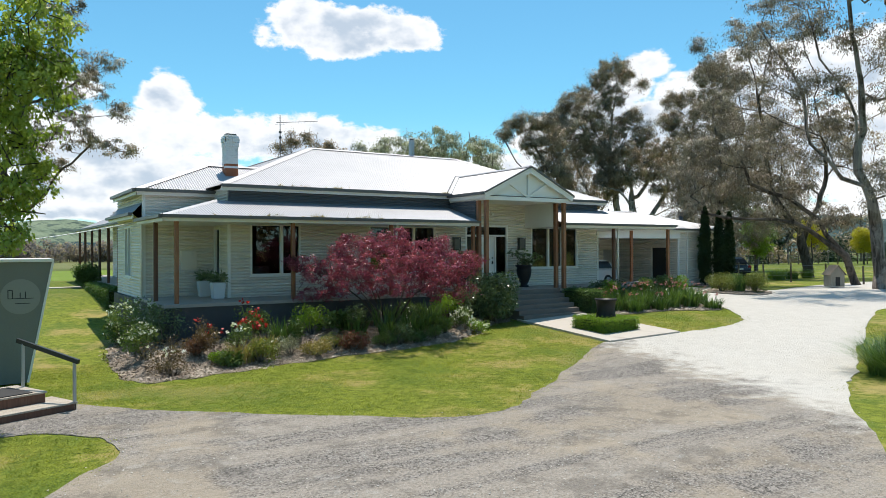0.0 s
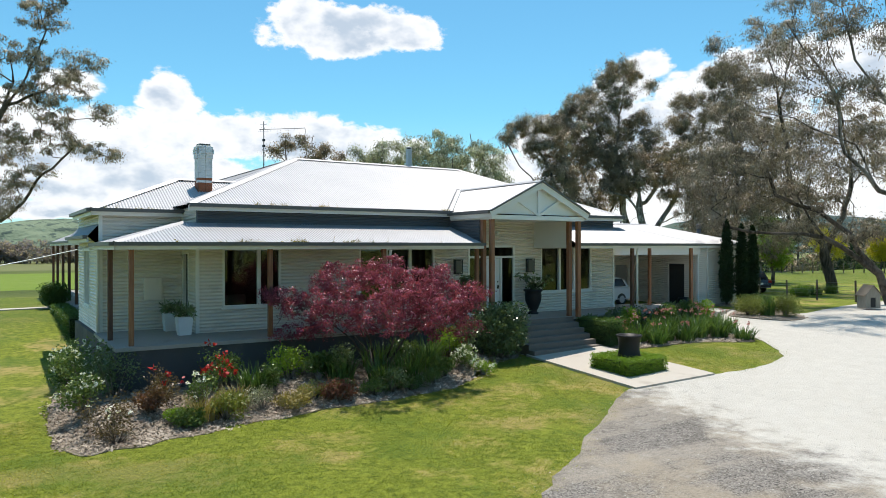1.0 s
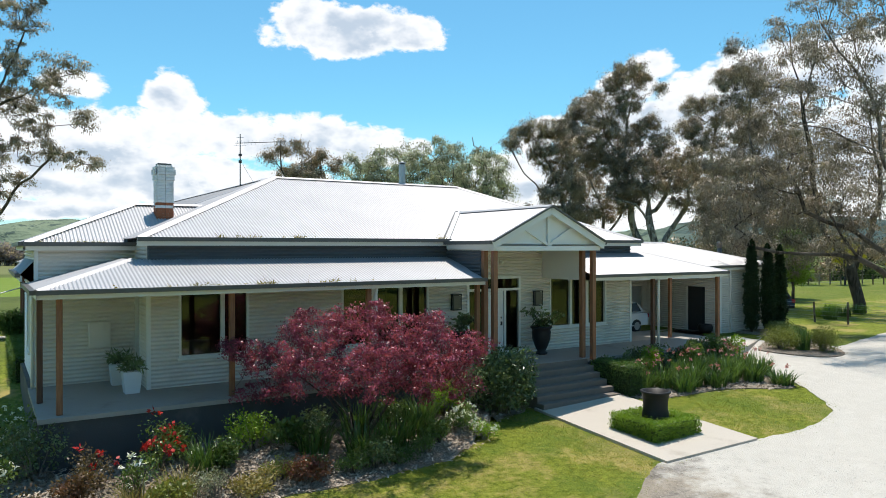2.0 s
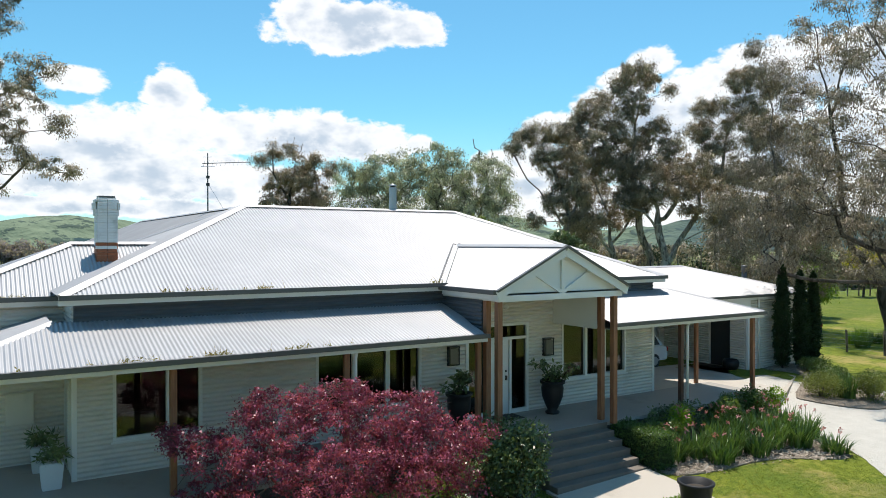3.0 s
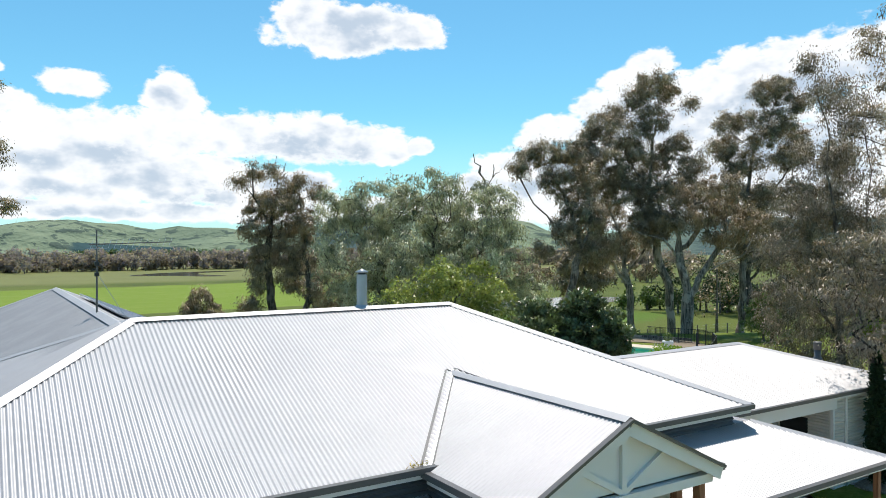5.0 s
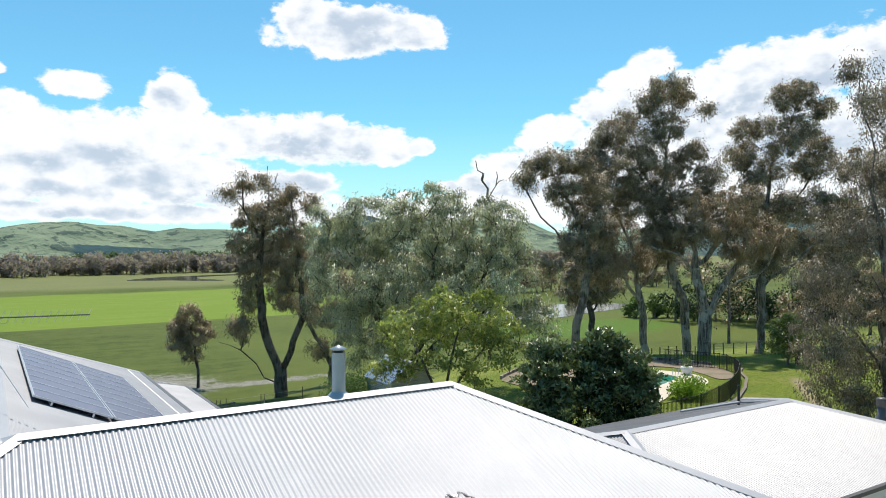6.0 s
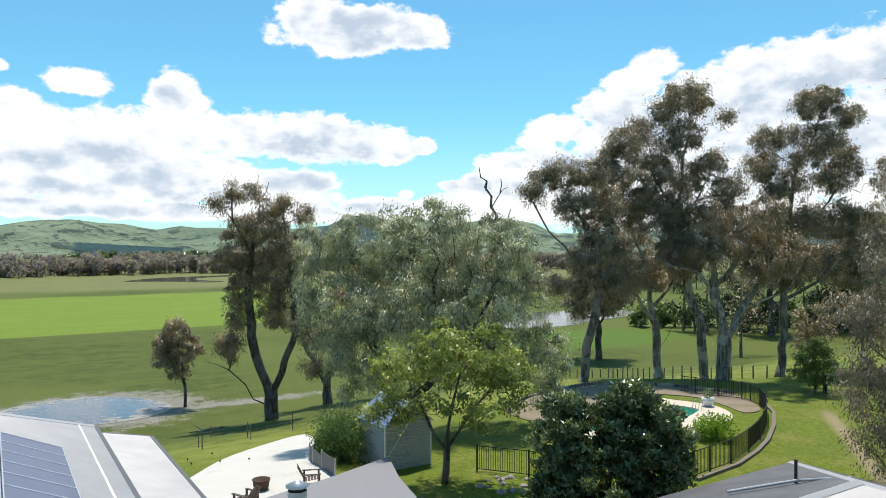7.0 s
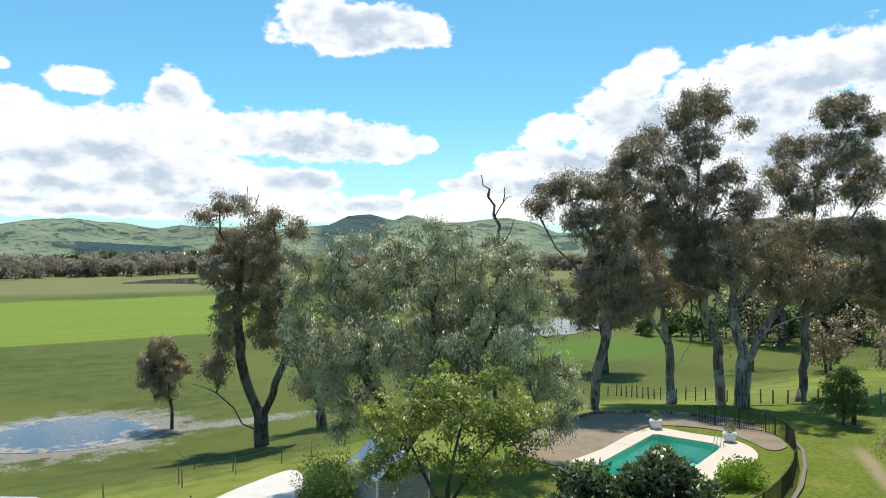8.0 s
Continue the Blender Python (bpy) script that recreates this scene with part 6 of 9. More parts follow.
    # by the drive
    tree("eucalyptus_tree", "low leaning eucalypt with a long limb over the drive", (35.5, 6.4, 0.3),
         [(-5.6, 5.9, 1.1, 0.9), (-4.3, 7.3, 1.2, 1.0), (-2.8, 5.8, 1.2, 0.9), (-1.2, 5.4, 1.1, 0.7), (-6.1, 4.2, 1.2, 0.6), (-7.0, 5.1, 0.7, 0.7), (-2.6, 4.2, 1.1, 0.5), (-5.0, 9.0, 1.2, 0.8), (0.0, 3.7, 0.9, 0.7), (-6.6, 7.6, 1.2, 1.0), (-2.4, 7.6, 1.4, 0.9), (-7.6, 6.4, 1.0, 0.9)],
         [[(2.1, 0, -0.3), (1.4, 0, 1.6), (0.2, 0, 2.5), (-1.5, 0, 3.5), (-2.6, 0, 3.6), (-5.3, 0, 3.8), (-6.8, 0, 4.2)], [(0.8, 0, 2.0), (-0.1, 0, 3.6), (-1.9, 0, 5.0), (-4.1, 0, 5.9), (-4.9, 0, 7.9)], [(-1.5, 0, 3.5), (-2.3, 0, 4.7), (-2.9, 0, 5.8)], [(-0.1, 0, 3.6), (0.1, 0, 5.3), (-0.6, 0, 6.2)]],
         23, 190, 110, (0.15, 0.05), 0.5, 0.22, L_GUM3, M_BARK_DARK, wander=0.6, droop=0.8, deep=0.8, stray=0.25)
    tree("eucalyptus_tree", "big grey-limbed eucalypt at the drive edge", (34.3, 2.4, 0.3),
         [(-6.1, 13.5, 0.8, 0.7), (-4.4, 13.4, 1.0, 0.8), (-2.8, 13.8, 1.2, 0.8), (-1.5, 13.1, 1.0, 1.0), (-1.3, 8.4, 0.8, 1.4), (-1.5, 5.3, 0.8, 0.8), (-3.3, 10.6, 1.1, 0.8), (-5.0, 10.2, 1.0, 0.7), (-7.5, 10.6, 1.0, 0.6), (-5.8, 8.2, 1.1, 0.7), (-4.0, 6.6, 1.0, 0.8), (-2.8, 8.4, 0.8, 0.8), (-8.4, 9.9, 0.6, 0.4), (-7.1, 12.1, 0.7, 0.6), (0.2, 11.0, 1.4, 2.4), (0.4, 6.0, 1.2, 1.4), (-6.4, 15.0, 1.2, 0.7), (-3.6, 15.6, 1.8, 0.9), (0.0, 15.6, 1.8, 1.2), (1.6, 13.0, 1.6, 1.6), (2.4, 10.0, 1.6, 1.8), (1.6, 17.0, 2.0, 1.4), (-1.6, 16.8, 1.6, 1.0), (-5.4, 11.6, 1.2, 0.8)],
         [[(-0.2, 0, -0.2), (-0.3, 0, 2.2), (-0.9, 0, 5.3), (-2.2, 0, 5.8), (-3.7, 0, 7.6), (-4.2, 0, 10.2), (-5.7, 0, 12.5), (-6.5, 0, 13.7)], [(-2.2, 0, 5.8), (-3.2, 0, 8.0), (-6.1, 0, 9.1), (-8.7, 0, 10.0)], [(-0.5, 0, 3.6), (-1.1, 0, 7.0), (-1.8, 0, 9.8), (-3.2, 0, 11.9), (-3.9, 0, 14.4)], [(-1.0, 0, 6.7), (-1.2, 0, 10.8), (-1.8, 0, 14.8), (-2.1, 0, 16.5)], [(-1.8, 0, 9.8), (-2.8, 0, 10.2), (-3.6, 0, 10.6)]],
         24, 340, 130, (0.15, 0.05), 0.52, 0.3, L_GUM3, M_BARK, wander=0.5, droop=0.8, deep=0.8, stray=0.25)
    tree("eucalyptus_tree", "spreading eucalypt in the paddock beside the drive", (45.5, 13.0, 0.3),
         [(-3.2, 11.0, 2.4, 2.0), (0.6, 12.6, 2.6, 2.2), (-5.6, 7.4, 2.0, 2.0), (-1.4, 7.4, 2.8, 1.8), (3.4, 9.4, 2.4, 2.2), (-4.0, 14.0, 2.0, 1.4), (-2.4, 4.4, 2.6, 1.2), (2.2, 4.6, 2.6, 1.2), (0.0, 9.6, 3.0, 1.8), (-4.6, 18.0, 1.4, 1.0), (-2.8, 19.2, 1.5, 1.0), (-5.3, 16.2, 1.2, 1.0), (-0.8, 18.2, 1.6, 1.2), (-2.4, 16.4, 1.6, 1.0)],
         [[(0, 0, -0.2), (-0.2, 0, 1.6), (-0.8, 0, 3.2), (-2.4, 0, 5.4), (-3.4, 0, 12.0), (-4.0, 0, 15.0), (-4.6, 0, 18.2)], [(-0.4, 0, 2.4), (1.2, 0, 6.5), (1.0, 0, 11.5), (-0.6, 0, 17.8)], [(-3.6, 0, 13.0), (-2.6, 0, 16.4), (-2.8, 0, 19.4)]],
         25, 270, 170, (0.16, 0.052), 0.62, 0.34, L_GUM2, M_BARK_DARK, wander=0.6, droop=0.8, deep=1.0, stray=0.2)
    # west of the house
    tree("eucalyptus_tree", "open grey-limbed eucalypt on the slope west of the house", (-0.7, 54.5, -2.5),
         [(2.1, 25.2, 2.1, 1.8), (0.9, 21.8, 2.1, 1.4), (5.3, 21.1, 2.1, 0.8), (3.5, 19.2, 2.8, 1.4), (0.9, 18.3, 1.8, 1.4), (6.7, 16.7, 1.0, 0.8), (3.2, 16.7, 1.8, 1.2), (-0.5, 14.4, 1.8, 1.8),
          (3.2, 14.6, 2.3, 1.0), (5.8, 14.0, 1.4, 0.8), (7.7, 13.3, 0.8, 0.6), (0.9, 11.8, 1.8, 1.2), (-1.0, 10.2, 1.4, 1.8), (-3.7, 16.9, 2.8, 2.8), (-3.3, 22.0, 2.3, 2.8)],
         [[(-4.9, 0, -0.2), (-4.7, 0, 3.9), (-3.8, 0, 8.0), (-1.6, 0, 16.7), (0.8, 0, 20.2), (2.3, 0, 23.5), (2.1, 0, 26.2)], [(-4.4, 0, 5.0), (-1.2, 0.2, 8.6), (2.3, 0.2, 12.0), (5.0, 0, 14.3), (7.4, 0, 13.4)], [(-1.6, 0, 16.7), (-0.5, 0.2, 19.5), (-0.5, 0, 22.9)], [(-0.8, 0, 17.5), (2.2, 0, 18.8), (5.4, 0, 21.0)]],
         26, 380, 130, (0.19, 0.075), 0.5, 0.36, L_GUM, M_BARK_DARK, wander=0.6, droop=0.8, stray=0.2)
    tree("deciduous_tree", "bright green spring-leaved tree beside the cabin", (-8.0, 1.6, -0.75),
         [(4.6, 7.8, 0.8, 0.55), (4.8, 6.9, 0.6, 0.4), (4.5, 6.3, 0.9, 0.4), (5.0, 6.6, 0.35, 0.3), (4.2, 5.6, 0.8, 0.45), (4.2, 4.8, 0.6, 0.5), (4.6, 4.4, 0.35, 0.2), (4.1, 3.8, 0.5, 0.4), (3.4, 6.7, 1.3, 1.2), (2.2, 6.4, 1.6, 1.6), (2.6, 4.6, 1.4, 1.0), (4.2, 3.4, 0.35, 0.2)],
         [[(0, 0, -0.2), (0.2, 0, 2.4), (1.6, 0, 4.6), (3.4, 0, 7.0)], [(0.3, 0, 2.6), (2.4, 0.1, 4.2), (4.0, 0.1, 5.2)]],
         27, 420, 58, (0.10, 0.07), 0.2, 0.14, L_FRESH, M_BARK_DARK, droop=0.7, flat=1.0, stray=0.2)
    # red-leaved tree in the front bed
    tree("redbud_tree", "low spreading burgundy-leaved tree in the front garden bed", (6.2, 4.2, -0.3),
         [(0.1, 2.36, 2.3, 0.7), (-1.9, 2.18, 1.2, 0.5), (1.9, 2.27, 1.1, 0.55), (0.9, 2.82, 1.2, 0.35), (-0.9, 2.73, 1.1, 0.35), (-0.2, 1.63, 2.3, 0.5), (2.4, 2.08, 0.8, 0.4), (-2.6, 2.27, 0.6, 0.2), (-2.3, 1.26, 0.9, 0.22), (0.0, 3.05, 0.7, 0.25), (0.6, 1.99, 1.9, 0.7, -0.8), (2.8, 2.36, 0.45, 0.2), (-3.0, 2.45, 0.3, 0.1), (2.0, 1.44, 1.0, 0.4), (-1.3, 3.0, 0.3, 0.25), (0.6, 3.27, 0.3, 0.2), (1.8, 2.91, 0.3, 0.2)],
         [[(0, 0, -0.1), (-0.2, 0, 0.7), (-1.2, 0, 1.8)], [(0, 0, 0.2), (0.3, 0.1, 1.0), (0.8, 0.1, 2.2)], [(0, 0, 0.3), (0.9, -0.3, 1.2), (1.9, -0.2, 2.0)], [(0, 0, 0.2), (-0.1, -0.6, 1.2), (-0.4, -1.1, 1.9)], [(0, 0, 0.2), (-0.8, 0.4, 1.0), (-2.0, 0.3, 2.0)]],
         28, 560, 80, (0.052, 0.044), 0.17, 0.08, L_RED, M_BARK_DARK, droop=0.3, stray=0.35)


def plant_far_trees():
    for x, y, s, seed in ((126.0, 81.4, 1.0, 44), (143.9, 77.5, 1.1, 45), (80.8, 77.7, 0.75, 46)):
        tree("eucalyptus_tree", "dark eucalypt standing out in the cattle paddock", (x, y, -4.7), [(0, 14 * s, 5 * s, 3.4 * s), (-2.5 * s, 10 * s, 3.6 * s, 2.4 * s), (3 * s, 10.5 * s, 3.6 * s, 2.4 * s), (0.5, 18 * s, 3.4 * s, 2.4 * s)],
             [[(0, 0, -0.2), (0.1, 0, 5 * s), (-0.3, 0, 10 * s), (0.2, 0, 16 * s)], [(0, 0, 6 * s), (2.6 * s, 0, 10 * s)]], seed, 90, 130, (0.5, 0.2), 1.3, 0.62 * s, L_GUM, M_BARK_DARK, droop=0.6, group="far paddock eucalypts", deep=1.0)


def cypress(x, y, h, w, seed):
    rng = np.random.default_rng(seed)
    ob = thing("cypress_tree", "slender dark pencil cypress by the garage", "tree", on_ground(x, y), "pencil cypresses")
    n = 80
    z = np.linspace(0.25, h - 0.1, n)
    prof = w * 0.5 * np.minimum(1, 0.55 + z / h * 1.5) * np.clip((1 - (z / h) ** 3.2), 0.04, 1)
    cen = np.stack([rng.normal(size=n) * 0.03, rng.normal(size=n) * 0.03, z], axis=1)
    part("trunk", mesh_from("trunk", *tube([(0, 0, -0.1), (0, 0, h * 0.9)], [0.06, 0.015], 6)), M_BARK_DARK, ob)
    q = leaf_quads(rng, cen, np.stack([prof, prof, np.full(n, 0.12)], axis=1), 120, 0.13, 0.05, -0.55, 0.5)
    part("foliage", quad_mesh("foliage", q), L_CYPRESS, ob)


def dead_tree():
    ob = thing("dead_tree", "bare dead branches standing above the crowns", "tree", (59.1, 74.6, -4.3))
    rng = np.random.default_rng(40)
    sp = lambda r, u: RIGHT * r + Vector((0, 0, u))
    lines = [[sp(1.0, -0.3), sp(1.2, 9), sp(1.3, 17.8), sp(1.5, 19.0), sp(0.8, 20.2), sp(0.9, 21.3), sp(0.1, 22.4), sp(0.3, 23.2), sp(-0.4, 23.6), sp(-0.6, 24.8)], [sp(0.8, 19.8), sp(1.6, 21.2), sp(2.3, 22.2), sp(2.9, 22.4)], [sp(1.9, 21.6), sp(2.1, 22.8), sp(2.0, 23.4)],
             [sp(0.2, 22.0), sp(0.4, 23.2)], [sp(1.2, 16), sp(2.6, 18.0), sp(3.2, 19.8)]]
    shapes = [tube(l, [0.24 * (1 - i / len(l)) ** 1.3 + 0.04 for i in range(len(l))] if k == 0 else [0.08, 0.065, 0.05, 0.03][:len(l)], 6) for k, l in enumerate(lines)]
    part("trunk", mesh_from("trunk", *joined(shapes), smooth=True), M_BARK, ob)


def plant_garden():
    cypress(29.9, 9.95, 4.45, 0.82, 31)
    cypress(30.75, 9.65, 4.25, 0.72, 32)
    cypress(31.45, 9.5, 4.2, 0.70, 33)
    dead_tree()
    # front bed
    rose = "rose bush with loose leaves and scattered blooms in the front bed"
    shrub("rose_bush", "large rose bush covered in small white blooms", on_ground(-0.9, 6.6), 2.0, 1.9, 1.7, 51, L_GREEN, 2600, (0.07, 0.045), flowers=(L_WHITE, 70, 0.055), lumps=14)
    shrub("rose_bush", "white-flowered rose bush at the bed corner", on_ground(-1.2, 4.35), 1.3, 1.2, 1.0, 52, L_GREEN, 1300, (0.07, 0.045), flowers=(L_WHITE, 26, 0.055))
    shrub("rose_bush", "sparse rose bush with a few cream blooms", on_ground(-1.0, 3.00), 1.2, 1.1, 1.05, 53, L_ROSE, 800, (0.06, 0.04), flowers=(L_WHITE, 9, 0.065), fill=0.2)
    shrub("rose_bush", "rose bush with clustered red blooms", on_ground(1.75, 4.65), 1.1, 1.0, 1.15, 54, L_GREEN, 900, (0.07, 0.045), flowers=(L_REDF, 36, 0.085), fill=0.3)
    shrub("rose_bush", "thin rose bush beside the verandah edge", on_ground(0.5, 4.35), 0.9, 0.9, 0.95, 55, L_ROSE, 600, (0.06, 0.04), flowers=(L_REDF, 5, 0.10), fill=0.25)
    shrub("rose_bush", "rose bush with pale leaves and few blooms", on_ground(1.2, 3.75), 0.9, 0.9, 0.9, 56, L_GREEN, 600, (0.06, 0.04), flowers=(L_WHITE, 8, 0.08), fill=0.25)
    shrub("brown_shrub", "low dark brown twiggy shrub on the mulch", on_ground(-0.9, 2.45), 1.2, 0.9, 0.5, 57, L_ROSE, 700, (0.05, 0.02), fill=0.1, lumps=16)
    straps("ornamental_grass", "tuft of straw-coloured ornamental grass", on_ground(1.1, 3.15), 0.75, 0.75, 58, L_DRY, 130, 0.025)
    straps("ornamental_grass", "tuft of mixed green and straw grass", on_ground(1.9, 3.35), 0.7, 0.7, 59, L_DRY, 110, 0.03)
    straps("daylily", "clump of bright green strap leaves in the bed", on_ground(2.6, 4.15), 0.7, 0.8, 60, L_STRAP, 120, 0.035)
    shrub("box_shrub", "rounded light green box shrub near the verandah", on_ground(3.75, 4.65), 1.05, 1.0, 0.95, 61, L_LIME, 2200, (0.05, 0.035), lumps=12)
    shrub("lime_groundcover", "small bright lime groundcover plant", on_ground(0.45, 3.30), 0.6, 0.5, 0.35, 62, L_LIME, 700, (0.05, 0.03))
    shrub("catmint", "grey-green mounding catmint on the mulch", on_ground(2.6, 3.25), 1.2, 0.8, 0.6, 63, L_PEPPER, 1500, (0.05, 0.02), fill=0.3)
    shrub("hydrangea", "leafy fresh green hydrangea under the red tree", on_ground(4.5, 4.35), 0.95, 0.9, 0.75, 64, L_GREEN, 700, (0.12, 0.075))
    shrub("catmint", "yellowing mounded groundcover at the bed edge", on_ground(3.9, 3.30), 1.1, 0.7, 0.5, 65, L_YELLOW, 1200, (0.05, 0.025), fill=0.3)
    for i, (x, y, s) in enumerate(((5.0, 4.0, 0.85), (5.9, 3.4, 0.9), (6.8, 3.5, 0.95), (7.5, 3.9, 0.9), (6.3, 4.5, 0.9), (8.1, 4.4, 0.85))):
        straps("agapanthus", "dense clump of dark green agapanthus leaves", on_ground(x, y), 0.75, s, 70 + i, L_STRAP, 110, 0.04, group="agapanthus under the red tree")
    for i, (x, y) in enumerate(((4.7, 3.2), (5.5, 2.95), (6.6, 2.9), (7.4, 3.1))):
        shrub("groundcover", "low dark leafy groundcover along the bed edge", on_ground(x, y), 1.0, 0.7, 0.5, 80 + i, L_GREEN, 900, (0.05, 0.03), group="groundcover along the bed edge", fill=0.3)
    shrub("white_flower_shrub", "low shrub dusted with tiny white flowers", on_ground(8.7, 3.75), 1.1, 0.9, 0.7, 85, L_GREEN, 1300, (0.06, 0.035), flowers=(L_WHITE, 60, 0.05))
    shrub("white_flower_shrub", "low flowering shrub at the edge of the lawn", on_ground(9.3, 3.35), 0.9, 0.7, 0.5, 86, L_LIME, 900, (0.05, 0.03), flowers=(L_WHITE, 30, 0.05))
    shrub("camellia", "large dark green camellia beside the front steps", on_ground(10.95, 4.75), 2.2, 2.0, 1.95, 87, L_DARK, 10000, (0.10, 0.05), lumps=30)
    shrub("camellia", "dark glossy shrub against the verandah", on_ground(9.5, 4.55), 1.2, 1.0, 1.3, 88, L_DARK, 1800, (0.085, 0.045))
    hedge("clipped_hedge", "dark clipped hedge along the far side of the steps", [(15.2, 15.85, 4.0, 5.65, -0.2, 0.8)], 90, L_HEDGE, 1300, (0.05, 0.03))
    hedge("box_hedge", "square bright green box hedge round an urn", [(12.45, 14.05, 0.55, 0.85, -0.42, 0.09), (12.45, 14.05, 1.8, 2.1, -0.36, 0.09), (12.45, 12.75, 0.85, 1.8, -0.4, 0.09), (13.75, 14.05, 0.85, 1.8, -0.38, 0.09)], 91, L_LIME, 2600, (0.045, 0.028))
    # more plants crowding the front bed
    for i, (x, y, w, h, lv, nm, lb) in enumerate((
            (0.1, 3.9, 1.0, 0.75, L_ROSE, "rose_bush", "loose bronze-leaved young rose bush on the mulch"), (0.7, 2.9, 0.8, 0.5, L_GREEN, "perennial", "leafy green perennial on the mulch"),
            (1.6, 3.0, 1.0, 0.7, L_YELLOW, "perennial", "yellow-green perennial clump on the mulch"), (2.1, 4.9, 0.9, 0.9, L_GREEN, "rose_bush", "upright green rose bush in the bed"),
            (3.1, 4.1, 0.9, 0.7, L_GREEN, "perennial", "leafy green perennial on the mulch"), (3.3, 2.95, 1.2, 0.55, L_DRY, "dry_perennial", "half-dead straw-coloured perennial on the mulch"),
            (4.4, 3.0, 1.2, 0.6, L_ROSE, "groundcover", "dark leafy groundcover under the red tree"), (5.2, 4.4, 1.2, 0.9, L_DARK, "groundcover", "dark leafy groundcover under the red tree"),
            (6.0, 3.0, 1.3, 0.7, L_DARK, "groundcover", "dark leafy groundcover under the red tree"), (7.0, 4.3, 1.3, 0.9, L_GREEN, "perennial", "leafy green perennial under the red tree"),
            (8.0, 3.4, 1.1, 0.7, L_GREEN, "perennial", "leafy green perennial under the red tree"), (8.9, 4.6, 1.2, 1.0, L_LIME, "perennial", "light green leafy perennial by the verandah"),
            (-1.2, 8.2, 1.4, 1.2, L_GREEN, "rose_bush", "green rose bush beside the west wall"), (-0.5, 5.4, 1.4, 1.3, L_DARK, "rose_bush", "dark shaded rose bush at the verandah corner"))):
        shrub(nm, lb, on_ground(x, y), w, w * 0.9, h, 300 + i, lv, 1300, (0.075, 0.042), fill=0.3, group="plants crowding the front bed", lumps=11)
    # side bed
    for i, (x, y, s) in enumerate(((16.2, 4.4, 0.77), (17.0, 4.3, 0.82), (17.9, 3.9, 0.82), (18.7, 4.2, 0.86), (19.4, 3.6, 0.86), (20.1, 3.2, 0.77), (19.9, 4.3, 0.86), (20.9, 4.2, 0.82), (18.5, 3.4, 0.65), (20.5, 2.4, 0.52), (17.2, 3.6, 0.60), (19.0, 4.7, 0.86), (21.2, 3.6, 0.69), (20.4, 3.7, 0.82), (18.2, 4.6, 0.86))):
        straps("bearded_iris", "iris clump with sword leaves and pink blooms", on_ground(x, y), 0.75, s, 100 + i, L_STRAP, 120, 0.045, flowers=(L_PINK, 3, 0.075), group="irises in the side bed", spread=0.7)
    for i, (x, y, h) in enumerate(((16.5, 5.0, 1.1), (17.4, 5.2, 1.2), (19.2, 5.0, 1.25), (20.6, 5.1, 1.2), (21.6, 5.2, 1.1))):
        shrub("rose_bush", "leafy rose bush with a few pale pink blooms", on_ground(x, y), 1.2, 1.1, h, 120 + i, (L_GREEN, L_LIME, L_GREEN)[i % 3], 2000, (0.075, 0.05), flowers=(L_PINK, 7, 0.09), group="roses in the side bed")
    for i, (x, y, h) in enumerate(((15.9, 5.35, 1.0), (16.9, 5.4, 1.2), (18.2, 5.4, 1.1), (19.9, 5.4, 1.2), (21.2, 5.3, 1.1))):
        shrub("dark_shrub", "dark green shrub in the shade of the verandah", on_ground(x, y), 1.3, 1.0, h, 330 + i, L_DARK, 1500, (0.085, 0.045), group="shrubs against the verandah")
    # island by the garage
    for i, (x, y, w, h, lv) in enumerate(((25.6, 5.75, 1.9, 1.05, L_YELLOW), (26.5, 4.5, 1.35, 1.1, L_YELLOW), (26.9, 5.9, 1.2, 0.85, L_GREEN), (28.2, 6.9, 1.5, 0.8, L_GREEN), (30.2, 8.6, 1.5, 0.7, L_GREEN))):
        shrub("mounded_shrub", "mounded olive-green shrub in the island bed", on_ground(x, y), w, w * 0.95, h, 130 + i, lv, 5200, (0.06, 0.03), group="island bed shrubs", lumps=16)
    straps("flax", "dark green flax clump in the island bed", on_ground(26.15, 5.1), 0.6, 1.0, 136, L_STRAP, 90, 0.05)
    straps("tussock_grass", "big yellow-green tussock at the drive edge", on_ground(14.5, -7.6), 1.5, 1.05, 137, L_STRAP, 900, 0.02, spread=1.05)
    straps("tussock_grass", "second tussock beside the gravel", on_ground(16.0, -7.3), 1.3, 1.0, 138, L_STRAP, 700, 0.02, spread=1.05)
    # along the west wall
    hedge("clipped_hedge", "low dark hedge along the west verandah", [(-0.55, 0.1, 15.9, 23.4, -0.3, 0.8)], 139, L_HEDGE, 600, (0.07, 0.04))
    shrub("round_shrub", "clipped round green shrub at the verandah end", on_ground(-0.35, 25.0), 1.35, 1.3, 1.4, 140, L_HEDGE, 9000, (0.07, 0.045), lumps=26)
    # pool garden
    shrub("hydrangea", "fresh lime-green leafy shrub by the pool", on_ground(42.6, 29.6), 2.8, 2.2, 1.5, 141, L_LIME, 2600, (0.14, 0.09), lumps=16)
    tree("small_tree", "small round green tree on the lawn edge", on_ground(59.0, 33.6), [(0, 2.3, 1.5, 1.0), (0, 1.4, 1.8, 0.8), (0.1, 3.2, 0.9, 0.8)], [[(0, 0, -0.1), (0, 0, 1.2), (0, 0, 2.6)]], 142, 80, 130, (0.15, 0.08), 0.4, 0.09, L_GREEN, M_BARK_DARK, droop=0.2)
    shrub("shrub_mass", "dark green shrubs crowding the low wall", on_ground(24.1, 37.4), 3.2, 5.0, 2.6, 143, L_HEDGE, 11000, (0.12, 0.05), lumps=34)
